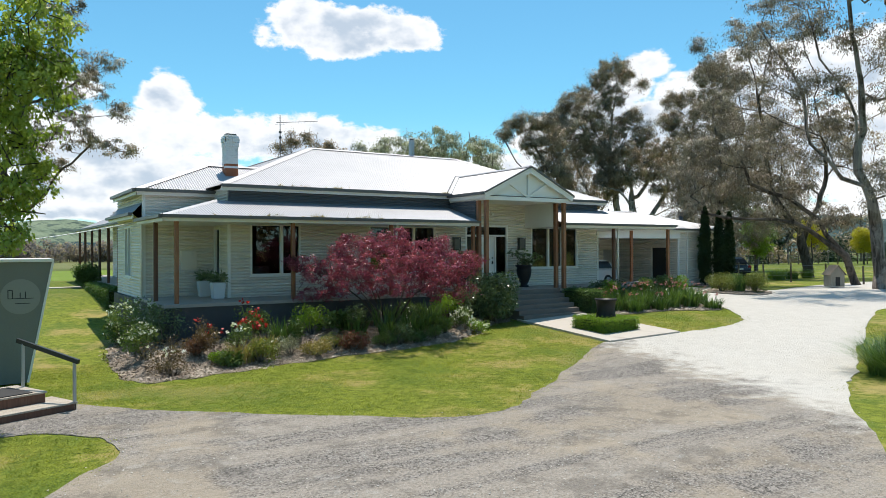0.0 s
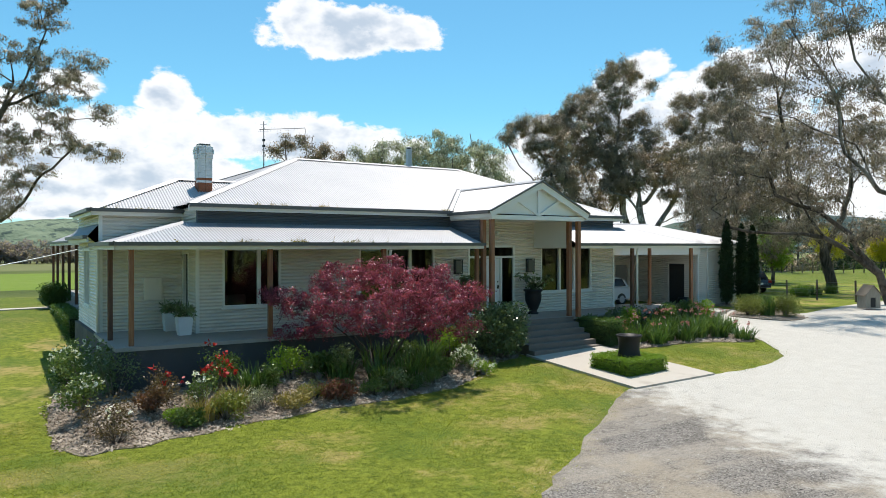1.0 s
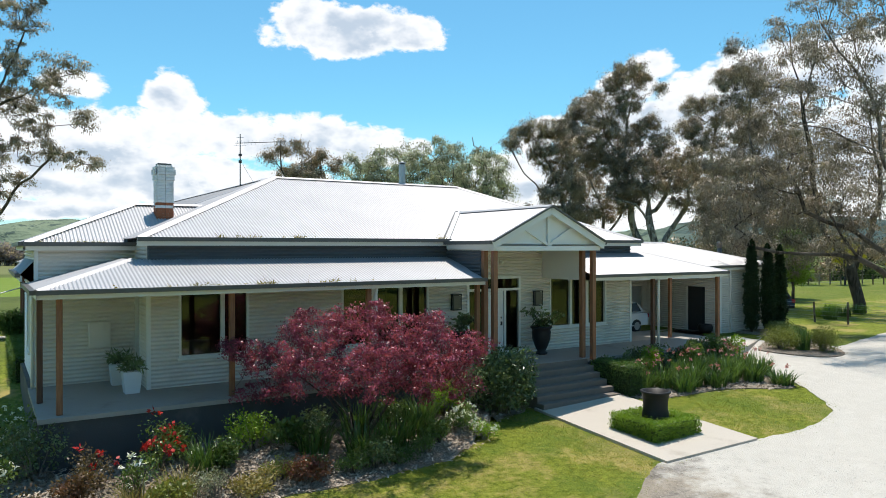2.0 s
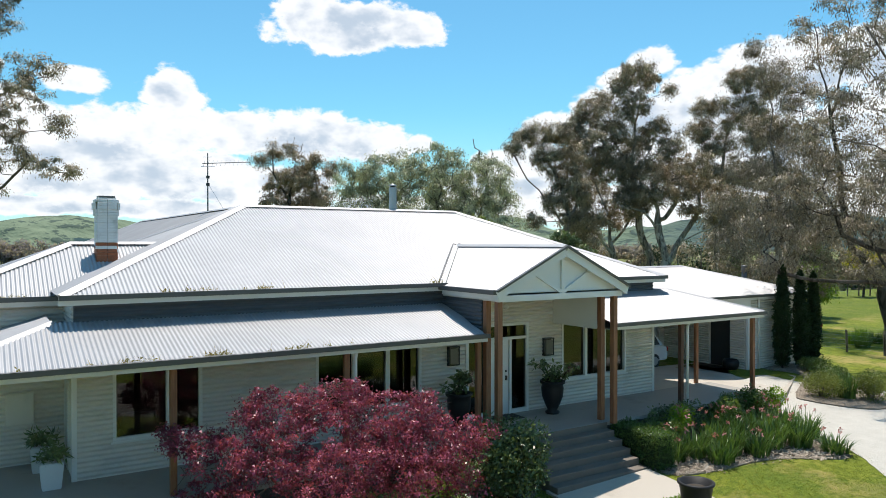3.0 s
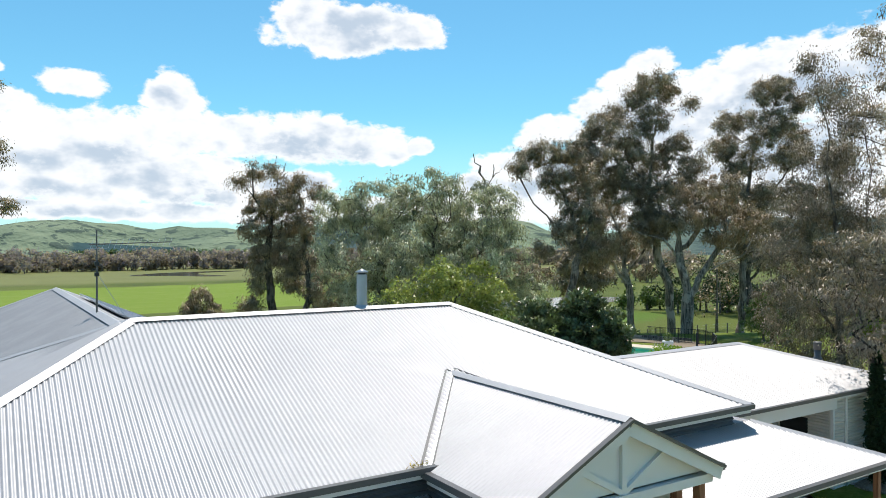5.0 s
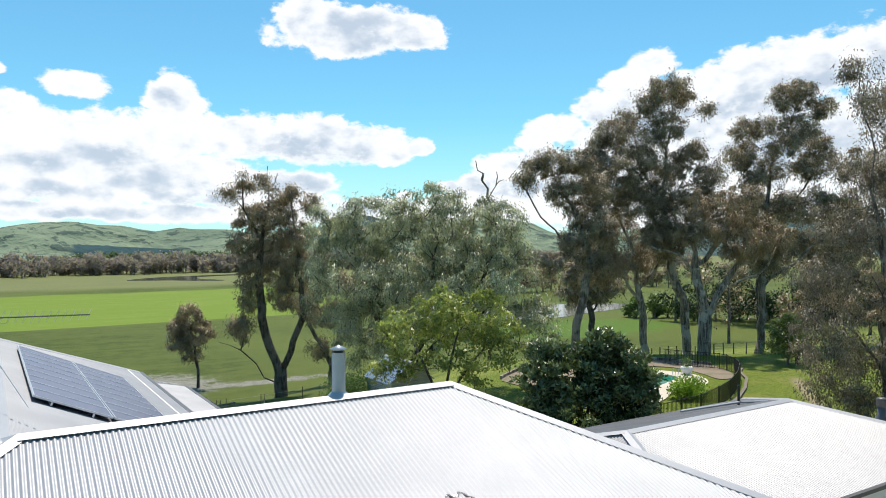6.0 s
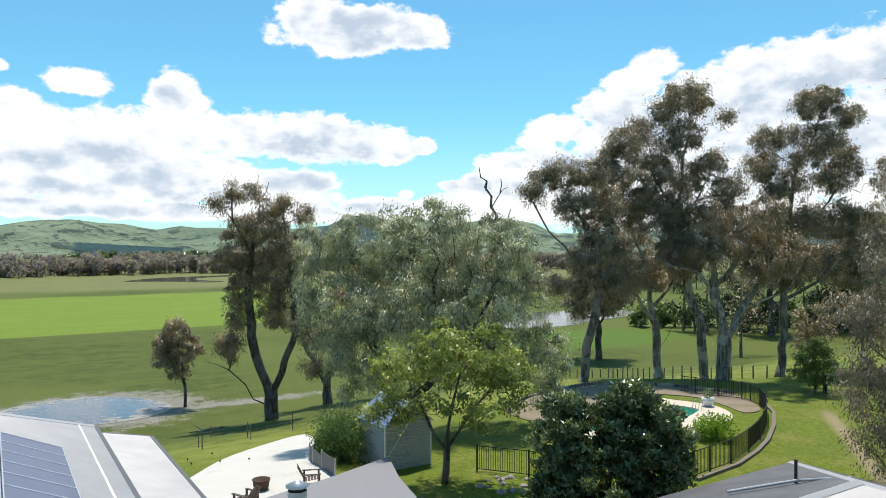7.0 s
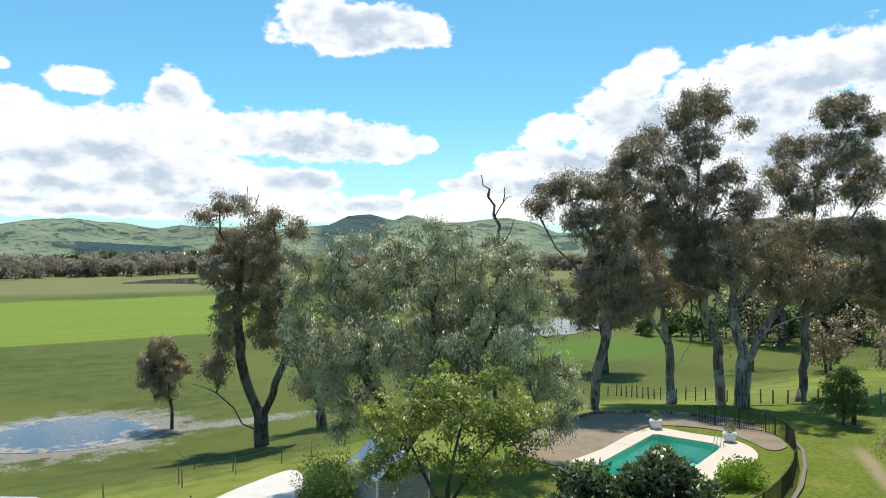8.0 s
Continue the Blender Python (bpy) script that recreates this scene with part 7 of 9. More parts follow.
    shrub("shrub_mass", "dark shrubs behind the garden shed", on_ground(25.2, 40.6), 2.6, 3.0, 1.8, 144, L_DARK, 3200, (0.14, 0.05), lumps=14)
    for i, (x, y) in enumerate(((47.55, 39.45), (48.9, 34.9))):
        urn = thing("planter_urn", "white round urn with a clipped green ball", "planter", (x, y, 0.56), "pool urns")
        part("bowl", mesh_from("bowl", *lathe([(0.0, 0.0), (0.22, 0.0), (0.24, 0.05), (0.36, 0.2), (0.42, 0.42), (0.40, 0.56), (0.33, 0.56), (0.32, 0.45), (0.0, 0.45)], 20), smooth=True), M_WHITEPOT, urn)
        rng = np.random.default_rng(150 + i)
        part("topiary", quad_mesh("topiary", leaf_quads(rng, [(0, 0, 0.85)], [(0.32, 0.32, 0.34)], 700, 0.06, 0.04, 0.0, 0.7)), L_GREEN, urn)["kind"] = "stuff"
    # rank grass along the drive fence
    for i, (x, y) in enumerate(((39.6, 11.6), (40.6, 12.6), (41.8, 12.0), (43.0, 13.4), (44.2, 12.4))):
        straps("tall_grass", "rank green grass along the drive fence", on_ground(x, y), 0.8, 0.75, 170 + i, L_LIME if i % 2 else L_STRAP, 260, 0.022, group="rank grass clumps", spread=0.9)
    # yellow and green trees off the end of the drive
    for i, (x, y, h, lv) in enumerate(((74.5, 29.7, 5.2, L_GOLD), (79.0, 26.3, 4.4, L_GOLD), (52.0, 21.5, 5.6, L_GREEN), (49.5, 20.0, 4.4, L_LIME))):
        tree("garden_tree", ("golden-leaved young tree in the far paddock", "golden-leaved young tree in the far paddock", "slim green tree beyond the drive", "leafy light green tree beyond the drive")[i], on_ground(x, y),
             [(0, h * 0.65, h * (0.33 if i < 2 else 0.2), h * 0.22), (0.4, h * 0.5, h * (0.3 if i < 2 else 0.2), h * 0.2), (-0.3, h * 0.8, h * 0.16, h * 0.16)],
             [[(0, 0, -0.1), (0, 0, h * 0.4), (0.1, 0, h * 0.75)]], 160 + i, 80, 110, (0.15, 0.09), 0.42, 0.09, lv, M_BARK_DARK, droop=0.25)


def weeds_on_roof():
    """Dry grass grown in the gutters, and moss."""
    rng = np.random.default_rng(5)
    ob = thing("gutter_weeds", "dry grass and weeds growing from the gutters", "weeds", (0, 0, 0), kind="stuff")
    quads = []
    spots = [(x, 5.78, 3.54) for x in np.concatenate([rng.normal(3.0, 0.25, 14), rng.normal(4.6, 0.2, 26), rng.normal(6.2, 0.15, 14), rng.random(14) * 10])] + \
            [(x, 7.76, 4.70) for x in np.concatenate([rng.normal(4.5, 0.5, 20), rng.normal(6.2, 0.3, 16), rng.normal(10.8, 0.12, 16)])] + [(x, 9.6, 4.58) for x in rng.random(16) * 1.8 - 0.2]
    for x, y, z in spots:
        h = 0.04 + 0.17 * rng.random() ** 2
        dx, dy = rng.normal(size=2) * 0.08
        w = 0.004 + 0.006 * rng.random()
        quads.append([(x - w, y, z), (x + w, y, z), (x + dx + w * 0.3, y + dy, z + h), (x + dx - w * 0.3, y + dy, z + h)])
    q = np.array(quads)
    lumps = leaf_quads(rng, [(x, y, z) for x, y, z in spots[::2]], np.full((len(spots[::2]), 1), 0.06), 7, 0.06, 0.03, 0.0, 0.1)
    part("blades", quad_mesh("blades", np.concatenate([q, lumps])), L_DRY, ob)


def within(x, y, poly):
    hit = np.zeros(len(x), bool)
    for (x0, y0), (x1, y1) in zip(poly, poly[1:] + poly[:1]):
        if y0 != y1:
            hit ^= ((y0 > y) != (y1 > y)) & (x < (x1 - x0) * (y - y0) / (y1 - y0) + x0)
    return hit


def lay_small_stuff():
    """Grass blades on the front lawns, and bark chips on the beds."""
    rng = np.random.default_rng(77)
    ob = thing("lawn_grass", "short uneven blades of lawn grass", "grass", kind="stuff")
    n = 420000
    x, y = rng.random(n) * 32 - 9, rng.random(n) * 24 - 9
    jx, jy = x + rng.normal(size=n) * 0.2, y + rng.normal(size=n) * 0.2
    keep = ~within(jx, jy, DRIVE) & ~within(x, y, PATH_SLAB)
    for poly in (BED_FRONT, BED_SIDE):
        keep &= ~within(jx, jy, poly)
    keep &= (y < 5.7) & (x < 22.0) & ((x < 12) | (y > -1.0) | (x > 15)) & ((y > -8) | (x < -3))
    tone = np.sin(x * 1.3 + 2 * np.sin(y * 0.9)) * np.cos(y * 1.7) * 0.5 + 0.5
    x, y, tone = x[keep], y[keep], tone[keep]
    z = np.clip(-0.94 + 0.038 * x + 0.053 * y, -0.75, 0.3) + 0.012
    m = len(x)
    h = 0.008 + 0.022 * rng.random(m) * (0.5 + tone)
    a = rng.random(m) * 2 * math.pi
    w = 0.006 + 0.006 * rng.random(m)
    lean = rng.normal(size=(m, 2)) * 0.035
    base = np.stack([x, y, z], axis=1)
    side = np.stack([np.cos(a) * w, np.sin(a) * w, np.zeros(m)], axis=1)
    tip = base + np.stack([lean[:, 0], lean[:, 1], h], axis=1)
    part("blades", tri_mesh("blades", np.stack([base - side, base + side, tip], axis=1)), L_LAWN, ob)
    # loose stones on the turning way
    ob = thing("loose_gravel", "loose grey and tan stones scattered on the driveway", "gravel", kind="stuff")
    n = 26000
    x, y = rng.random(n) * 24 - 8, rng.random(n) * 20 - 17
    keep = within(x + rng.normal(size=n) * 0.22, y + rng.normal(size=n) * 0.22, DRIVE) & ~within(x, y, PATH_SLAB)
    x, y = x[keep], y[keep]
    m = len(x)
    z = np.clip(-0.94 + 0.038 * x + 0.053 * y, -0.75, 0.3) + 0.024
    r = (0.005 + 0.013 * rng.random(m) ** 3)[:, None]
    c = np.stack([x, y, z], axis=1)
    ring = []
    for q in range(4):
        a = rng.random(m) * 0.8 + q * math.pi / 2
        ring.append(c + np.stack([np.cos(a), np.sin(a), rng.random(m) * 0.4], axis=1) * r)
    top = c + np.stack([rng.normal(size=m) * 0.3, rng.normal(size=m) * 0.3, np.full(m, 0.8)], axis=1) * r
    verts = np.stack(ring + [top], axis=1).reshape(-1, 3)
    faces = [(5 * i + q, 5 * i + (q + 1) % 4, 5 * i + 4) for i in range(m) for q in range(4)]
    part("stone_litter", mesh_from("stone_litter", verts, faces), L_STONE, ob)
    ob = thing("bark_chips", "loose brown and grey bark chips", "mulch", kind="stuff")
    quads = []
    for poly, n in ((BED_FRONT, 26000), (BED_SIDE, 7000), (BED_ISLAND, 3000)):
        px, py = [p[0] for p in poly], [p[1] for p in poly]
        x, y = min(px) + rng.random(n) * (max(px) - min(px)), min(py) + rng.random(n) * (max(py) - min(py))
        keep = within(x + rng.normal(size=n) * 0.13, y + rng.normal(size=n) * 0.13, poly)
        x, y = x[keep], y[keep]
        m = len(x)
        z = np.array([bed_z(a, b) for a, b in zip(x, y)]) + 0.038 + rng.random(m) * 0.02
        c = np.stack([x, y, z], axis=1)
        a = rng.random(m) * 2 * math.pi
        ln, wd = (0.02 + 0.035 * rng.random(m))[:, None], (0.008 + 0.014 * rng.random(m))[:, None]
        d = np.stack([np.cos(a), np.sin(a), rng.normal(size=m) * 0.35], axis=1)
        s = np.stack([-np.sin(a), np.cos(a), rng.normal(size=m) * 0.35], axis=1)
        quads.append(np.stack([c - d * ln - s * wd, c + d * ln - s * wd, c + d * ln + s * wd, c - d * ln + s * wd], axis=1))
    part("chip_litter", quad_mesh("chip_litter", np.concatenate(quads)), L_CHIP, ob)


plant_trees()
plant_far_trees()
lay_small_stuff()
plant_garden()
weeds_on_roof()


# ---- on the roof ----
def build_chimney():
    ch = thing("chimney", "", "")
    ch.parent = house
    x0, x1, y0, y1, z0, z1 = 2.96, 3.44, 11.1, 11.58, 4.7, 6.92
    part("chimney_core", boxes((x0 + 0.03, x1 - 0.03, y0 + 0.03, y1 - 0.03, z0, z1 - 0.02)), M_MORTAR, ch)

    def brick_mesh(name, mat):
        bm = boxes((-0.1115, 0.1115, -0.03, 0.03, -0.0402, 0.0402), bevel=0.005)
        me = bpy.data.meshes.new(name)
        bm.to_mesh(me)
        bm.free()
        me.materials.append(mat)
        return me
    white, red = brick_mesh("brick_white", M_BRICKPAINT), brick_mesh("brick_red", M_BRICKRED)
    rng = np.random.default_rng(3)
    courses = int((z1 - z0) / 0.083)
    for c in range(courses):
        z = z0 + 0.041 + c * 0.083
        grow_out = 0.0 if c < courses - 5 else (0.03 if c < courses - 3 else 0.06)
        if c == courses - 1:
            grow_out = 0.03
        for side in range(4):
            for i in range(2):
                u = (i - 0.5) * 0.23
                bare = c < 13 and side in (0, 1, 3) and rng.random() < (2.0 - c * 0.125) and z < 5.8
                ob = part("brick", red if bare else white, None, ch)
                cx, cy = (x0 + x1) / 2, (y0 + y1) / 2
                r = 0.24 - 0.028 + grow_out + rng.random() * 0.004
                at = {0: (cx + u, cy - r), 1: (cx + r, cy + u), 2: (cx + u, cy + r), 3: (cx - r, cy + u)}[side]
                ob.matrix_basis = pose(at[0], at[1], z, 0, 0, 90 if side % 2 else 0)
    part("flashing", boxes((x0 - 0.05, x1 + 0.05, y0 - 0.05, y1 + 0.05, 4.9, 5.08)), M_GUTTER, ch)
    part("chimney_pot_cap", boxes((x0 + 0.05, x1 - 0.05, y0 + 0.05, y1 - 0.05, z1 - 0.03, z1 + 0.03)), M_GUTTER, ch)


def build_flue():
    f = thing("flue", "", "")
    f.parent = house
    f.location = (12.56, 13.42, 6.75)
    part("pipe", mesh_from("pipe", *lathe([(0.13, 0), (0.13, 0.95)], 20), smooth=True), M_GALV, f)
    part("collar", mesh_from("collar", *lathe([(0.24, 0.0), (0.22, 0.12), (0.135, 0.2)], 20), smooth=True), M_GALV, f)
    part("cowl", mesh_from("cowl", *lathe([(0.0, 1.0), (0.155, 1.0), (0.16, 1.02), (0.0, 1.09)], 20), smooth=True), M_GALV, f)
    # black sleeve that paints the dark gap below the cowl
    part("dark_neck", mesh_from("dark_neck", *lathe([(0.095, 0.93), (0.095, 1.01)], 16), smooth=True), M_BLACK, f)
    for i in range(4):
        part("strap", mesh_from("strap", *lathe([(0.134, 0.22 + i * 0.22), (0.134, 0.235 + i * 0.22)], 20)), M_GALV, f)


def build_antenna():
    a = thing("tv_antenna", "thin roof television aerial with long boom", "antenna", (6.95, 16.1, 6.75))
    part("mast", mesh_from("mast", *tube([(0, 0, 0), (0, 0, 2.05)], [0.024, 0.018], 6)), M_GUTTER, a)
    part("boom", mesh_from("boom", *tube([(-0.15, 0.1, 1.7), (1.5, -0.93, 1.76)], [0.014, 0.012], 5)), M_GUTTER, a)
    part("stay", mesh_from("stay", *tube([(0.02, 0, 1.0), (0.55, -0.2, 0.05)], [0.006, 0.006], 4)), M_GALV, a)
    for i in range(14):
        t = i / 13
        p = Vector((-0.1 + 1.58 * t, 0.07 - 0.98 * t, 1.7 + 0.06 * t))
        part("element", mesh_from("element", *tube([p + Vector((-0.05, -0.08, -0.12 + 0.04 * t)), p + Vector((0.05, 0.08, 0.12 - 0.04 * t))], [0.004, 0.004], 4)), M_GALV, a)
    for z in (0.95, 1.2):
        part("clamp", boxes((-0.05, 0.05, -0.05, 0.05, z, z + 0.09)), M_BLACK, a)
    for z, w in ((1.6, 0.2), (1.92, 0.12)):
        part("element", mesh_from("element", *tube([(-w, w * 0.6, z), (w, -w * 0.6, z)], [0.007, 0.007], 4)), M_GALV, a)


def build_solar():
    M_CELL = material("blue_solar_cells", build_panel)
    M_FRAME = varied("aluminium_frame", (0.55, 0.56, 0.58), (0.64, 0.65, 0.67), 6.0, 40.0, 0.35, 0.6, 0.001)
    slope = math.degrees(math.atan(0.433))
    first = None
    for col, (xm, ya, n) in enumerate(((8.42, 18.3, 9), (9.97, 18.3, 9))):
        for i in range(n):
            m = pose(xm, ya + 1.02 * i, 6.83 - 0.433 * (xm - 7.0) + 0.13, 0, slope, 0)
            if first is None:
                first = thing("solar_panel", "dark blue solar panel in a pale frame on the rear roof", "solar panel", group="solar panels")
                part("cell_sheet", boxes((-0.80, 0.80, -0.48, 0.48, -0.012, 0.012)), M_CELL, first)
                part("panel_frame", boxes((-0.83, 0.83, -0.505, -0.475, -0.02, 0.022), (-0.83, 0.83, 0.475, 0.505, -0.02, 0.022), (-0.83, -0.80, -0.475, 0.475, -0.02, 0.022), (0.80, 0.83, -0.475, 0.475, -0.02, 0.022)), M_FRAME, first)
                part("rail", boxes((-0.45, -0.41, -0.51, 0.51, -0.10, -0.022)), M_FRAME, first)
                part("rail", boxes((0.41, 0.45, -0.51, 0.51, -0.10, -0.022)), M_FRAME, first)
                first.matrix_basis = m
            else:
                copy_thing(first, m)


# ---- on the verandah ----
def build_pots():
    def urn(x, y, z, s, seed, label, plant=True):
        ob = thing("plant_urn", label, "plant pot", (x, y, z), "black urns")
        prof = [(0.0, 0.0), (0.19, 0.0), (0.20, 0.05), (0.13, 0.10), (0.20, 0.24), (0.29, 0.48), (0.31, 0.70), (0.29, 0.80), (0.35, 0.84), (0.35, 0.90), (0.29, 0.90), (0.27, 0.80), (0.0, 0.78)]
        if not plant:
            prof = [(0.0, 0.0), (0.19, 0.0), (0.22, 0.06), (0.265, 0.24), (0.275, 0.36), (0.26, 0.48), (0.245, 0.56), (0.255, 0.70), (0.275, 0.84), (0.31, 0.87), (0.31, 0.90), (0.26, 0.90), (0.24, 0.80), (0.0, 0.78)]
        part("urn", mesh_from("urn", *lathe([(r * s, h * s) for r, h in prof], 24), smooth=True), M_POT, ob)
        part("soil", mesh_from("soil", *lathe([(0.27 * s, 0.79 * s), (0.0, 0.81 * s)], 16)), M_SOIL, ob)
        if plant:
            rng = np.random.default_rng(seed)
            cen = [(rng.normal() * 0.22, rng.normal() * 0.22, 0.85 * s + 0.15 + 0.45 * rng.random()) for _ in range(12)]
            st = [tube([(0, 0, 0.78 * s), (c[0] * 0.5, c[1] * 0.5, 0.8 * s + (c[2] - 0.8 * s) * 0.6), c], [0.014, 0.01, 0.005], 5) for c in cen]
            part("woody_base", mesh_from("woody_base", *joined(st)), M_BARK_DARK, ob)
            part("foliage", quad_mesh("foliage", leaf_quads(rng, cen, np.full((12, 1), 0.13), 26, 0.14, 0.07, 0.35, 0.2)), L_DARK, ob)
        return ob
    urn(14.5, 7.3, FLOOR, 1.05, 61, "black glazed urn with a leafy plant by the door")
    urn(11.25, 7.3, FLOOR, 1.05, 62, "black glazed urn with a leafy plant under a lantern")
    urn(13.28, 1.32, -0.4, 1.25, 63, "empty black urn standing inside the box hedge", plant=False)
    for i, (x, y) in enumerate(((1.72, 7.75), (1.62, 9.1))):
        ob = thing("white_planter", "tall white square planter with spiky dark plant", "plant pot", (x, y, FLOOR), "white planters")
        bm = bmesh.new()
        made = bmesh.ops.create_cone(bm, cap_ends=True, segments=4, radius1=0.24, radius2=0.31, depth=0.54, matrix=Matrix.Translation((0, 0, 0.27)) @ Matrix.Rotation(radians(45), 4, "Z"))
        bmesh.ops.bevel(bm, geom=bm.edges[:], offset=0.012, segments=2, affect="EDGES")
        part("tub", bm, M_WHITEPOT, ob)
        rng = np.random.default_rng(70 + i)
        cen = [(rng.normal() * 0.16, rng.normal() * 0.16, 0.6 + 0.2 * rng.random()) for _ in range(12)]
        part("foliage", quad_mesh("foliage", leaf_quads(rng, cen, np.full((12, 1), 0.11), 26, 0.16, 0.035, 0.1, 0.2)), L_DARK, ob)


def build_lanterns():
    lamp_glass = varied("lantern_glass", (0.10, 0.10, 0.10), (0.18, 0.175, 0.17), 3.0, 20.0, 0.08)
    for x in (11.42, 14.8):
        ob = thing("wall_lantern", "black box lantern on the front wall", "wall light", (x, WALL_Y - 0.02, 2.45), "porch lanterns")
        w, d, h = 0.15, 0.16, 0.46
        part("back_plate", boxes((-w, w, -0.03, 0.0, 0.0, h)), M_BLACK, ob)
        for sx in (-1, 1):
            part("upright", boxes((sx * w - 0.012, sx * w + 0.012, -d - 0.012, -d + 0.012, 0.0, h)), M_BLACK, ob)
        part("cap", boxes((-w - 0.02, w + 0.02, -d - 0.02, 0.0, h, h + 0.035)), M_BLACK, ob)
        part("tray", boxes((-w - 0.01, w + 0.01, -d - 0.01, 0.0, -0.03, 0.0)), M_BLACK, ob)
        part("glass", boxes((-w + 0.015, w - 0.015, -d + 0.01, -0.04, 0.02, h - 0.02)), lamp_glass, ob)
    ob = thing("floodlight", "small floodlight under the porch gable", "wall light", (13.1, WALL_Y - 0.02, 4.0))
    part("bracket", boxes((-0.05, 0.05, -0.06, 0.0, -0.05, 0.06)), M_TRIM, ob)
    for s in (-1, 1):
        v, f = lathe([(0.02, 0), (0.06, 0.02), (0.07, 0.12), (0.0, 0.12)], 12)
        part("head", mesh_from("head", v, f), M_TRIM, ob).matrix_basis = pose(s * 0.08, -0.08, -0.02, 120, 0, s * 20)
    ob = thing("meter_box", "pale grey electricity meter box on the wall", "meter box", (1.25, 9.83, 2.1))
    part("body", boxes((-0.28, 0.28, -0.09, 0.0, -0.35, 0.35), bevel=0.01), M_WALL, ob)
    part("door", boxes((-0.25, 0.25, -0.105, -0.09, -0.32, 0.32), bevel=0.004), M_WALL, ob)
    for i, (x, y) in enumerate(((13.0, 7.55),)):
        ob = thing("doormat", "dark bristle doormat before a door", "doormat", (x, y, FLOOR))
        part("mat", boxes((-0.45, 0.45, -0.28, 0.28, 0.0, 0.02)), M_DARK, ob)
    # parlour chair seen through the front window
    ob = thing("armchair", "pale upholstered armchair inside the front window", "armchair", (3.6, 8.9, FLOOR - 0.02))
    part("seat", boxes((-0.4, 0.4, -0.35, 0.35, 0.15, 0.48), bevel=0.05), M_WHITEPOT, ob)
    part("backrest", boxes((-0.4, 0.4, 0.25, 0.4, 0.45, 1.05), bevel=0.05), M_WHITEPOT, ob)
    for s in (-1, 1):
        part("arm", boxes((s * 0.4 - 0.07, s * 0.4 + 0.07, -0.35, 0.38, 0.15, 0.68), bevel=0.04), M_WHITEPOT, ob)


# ---- cars ----
def build_car(label, x, y, z, turn, paint):
    ob = thing("car", label, "car", (x, y, z))
    ob.rotation_euler = (0, 0, radians(turn))
    prof = [(-2.1, 0.35), (-2.16, 0.62), (-2.1, 0.92), (-1.2, 0.98), (1.55, 0.98), (2.0, 0.86), (2.16, 0.6), (2.1, 0.3)]
    bm = bmesh.new()
    rows = []
    for sx, inset in ((-0.86, 0.06), (-0.9, 0.0), (0.9, 0.0), (0.86, 0.06)):
        rows.append([bm.verts.new((sx, p[0] * (1 - inset * 0.4), p[1] - (inset if i in (2, 3, 4, 5) else 0))) for i, p in enumerate(prof)])
    for a, b in zip(rows, rows[1:]):
        for i in range(len(prof)):
            j = (i + 1) % len(prof)
            bm.faces.new((a[i], a[j], b[j], b[i]))
    bm.faces.new(rows[0])
    bm.faces.new(rows[-1][::-1])
    bmesh.ops.bevel(bm, geom=bm.edges[:], offset=0.04, segments=2, affect="EDGES")
    body = part("body", bm, paint, ob)
    bm = bmesh.new()
    top = [(-2.02, 0.95), (-1.72, 1.38), (-1.3, 1.5), (0.1, 1.52), (1.15, 0.97)]
    lo = [bm.verts.new((-0.8 + (0.12 if p[1] > 1.2 else 0), p[0], p[1])) for p in top]
    hi = [bm.verts.new((0.8 - (0.12 if p[1] > 1.2 else 0), p[0], p[1])) for p in top]
    for i in range(4):
        bm.faces.new((lo[i], lo[i + 1], hi[i + 1], hi[i]))
    bm.faces.new(lo)
    bm.faces.new(hi[::-1])
    bm.faces.new((lo[0], lo[-1], hi[-1], hi[0]))
    bmesh.ops.bevel(bm, geom=bm.edges[:], offset=0.05, segments=2, affect="EDGES")
    part("cabin", bm, paint, ob)
    tint = varied("car_glass", (0.015, 0.017, 0.018), (0.025, 0.027, 0.028), 3.0, 20.0, 0.06)
    part("rear_window", mesh_from("w", [(-0.62, -2.0, 1.05), (0.62, -2.0, 1.05), (0.55, -1.76, 1.36), (-0.55, -1.76, 1.36)], [(0, 1, 2, 3)]), tint, ob).location = (0, -0.03, 0.02)
    for s in (-1, 1):
        part("side_window", mesh_from("w", [(s * 0.83, -1.7, 1.02), (s * 0.83, 0.75, 1.02), (s * 0.72, 0.15, 1.42), (s * 0.72, -1.5, 1.42)], [(0, 1, 2, 3)]), tint, ob)
        part("tail_light", boxes((s * 0.78 - 0.12, s * 0.78 + 0.12, -2.17, -2.08, 0.7, 0.9), bevel=0.02), L_REDF, ob)
        for yy in (-1.32, 1.32):
            v, f = lathe([(0.0, -0.1), (0.2, -0.1), (0.31, -0.09), (0.33, 0.0), (0.31, 0.09), (0.2, 0.1), (0.0, 0.1)], 20)
            w = part("wheel", mesh_from("wheel", v, f, smooth=True), M_BLACK, ob)
            w.matrix_basis = pose(s * 0.8, yy, 0.33, 0, 90, 0)
            v, f = lathe([(0.0, 0.105), (0.19, 0.105), (0.2, 0.09)], 16)
            part("rim", mesh_from("rim", v, f), M_GALV, w).matrix_basis = pose(0, 0, 0.0, 0, 0 if s > 0 else 180, 0)
    part("bumper", boxes((-0.85, 0.85, -2.2, -2.05, 0.35, 0.56), bevel=0.04), paint, ob)
    part("number_plate", boxes((-0.2, 0.2, -2.215, -2.2, 0.60, 0.71)), M_WHITEPOT, ob)


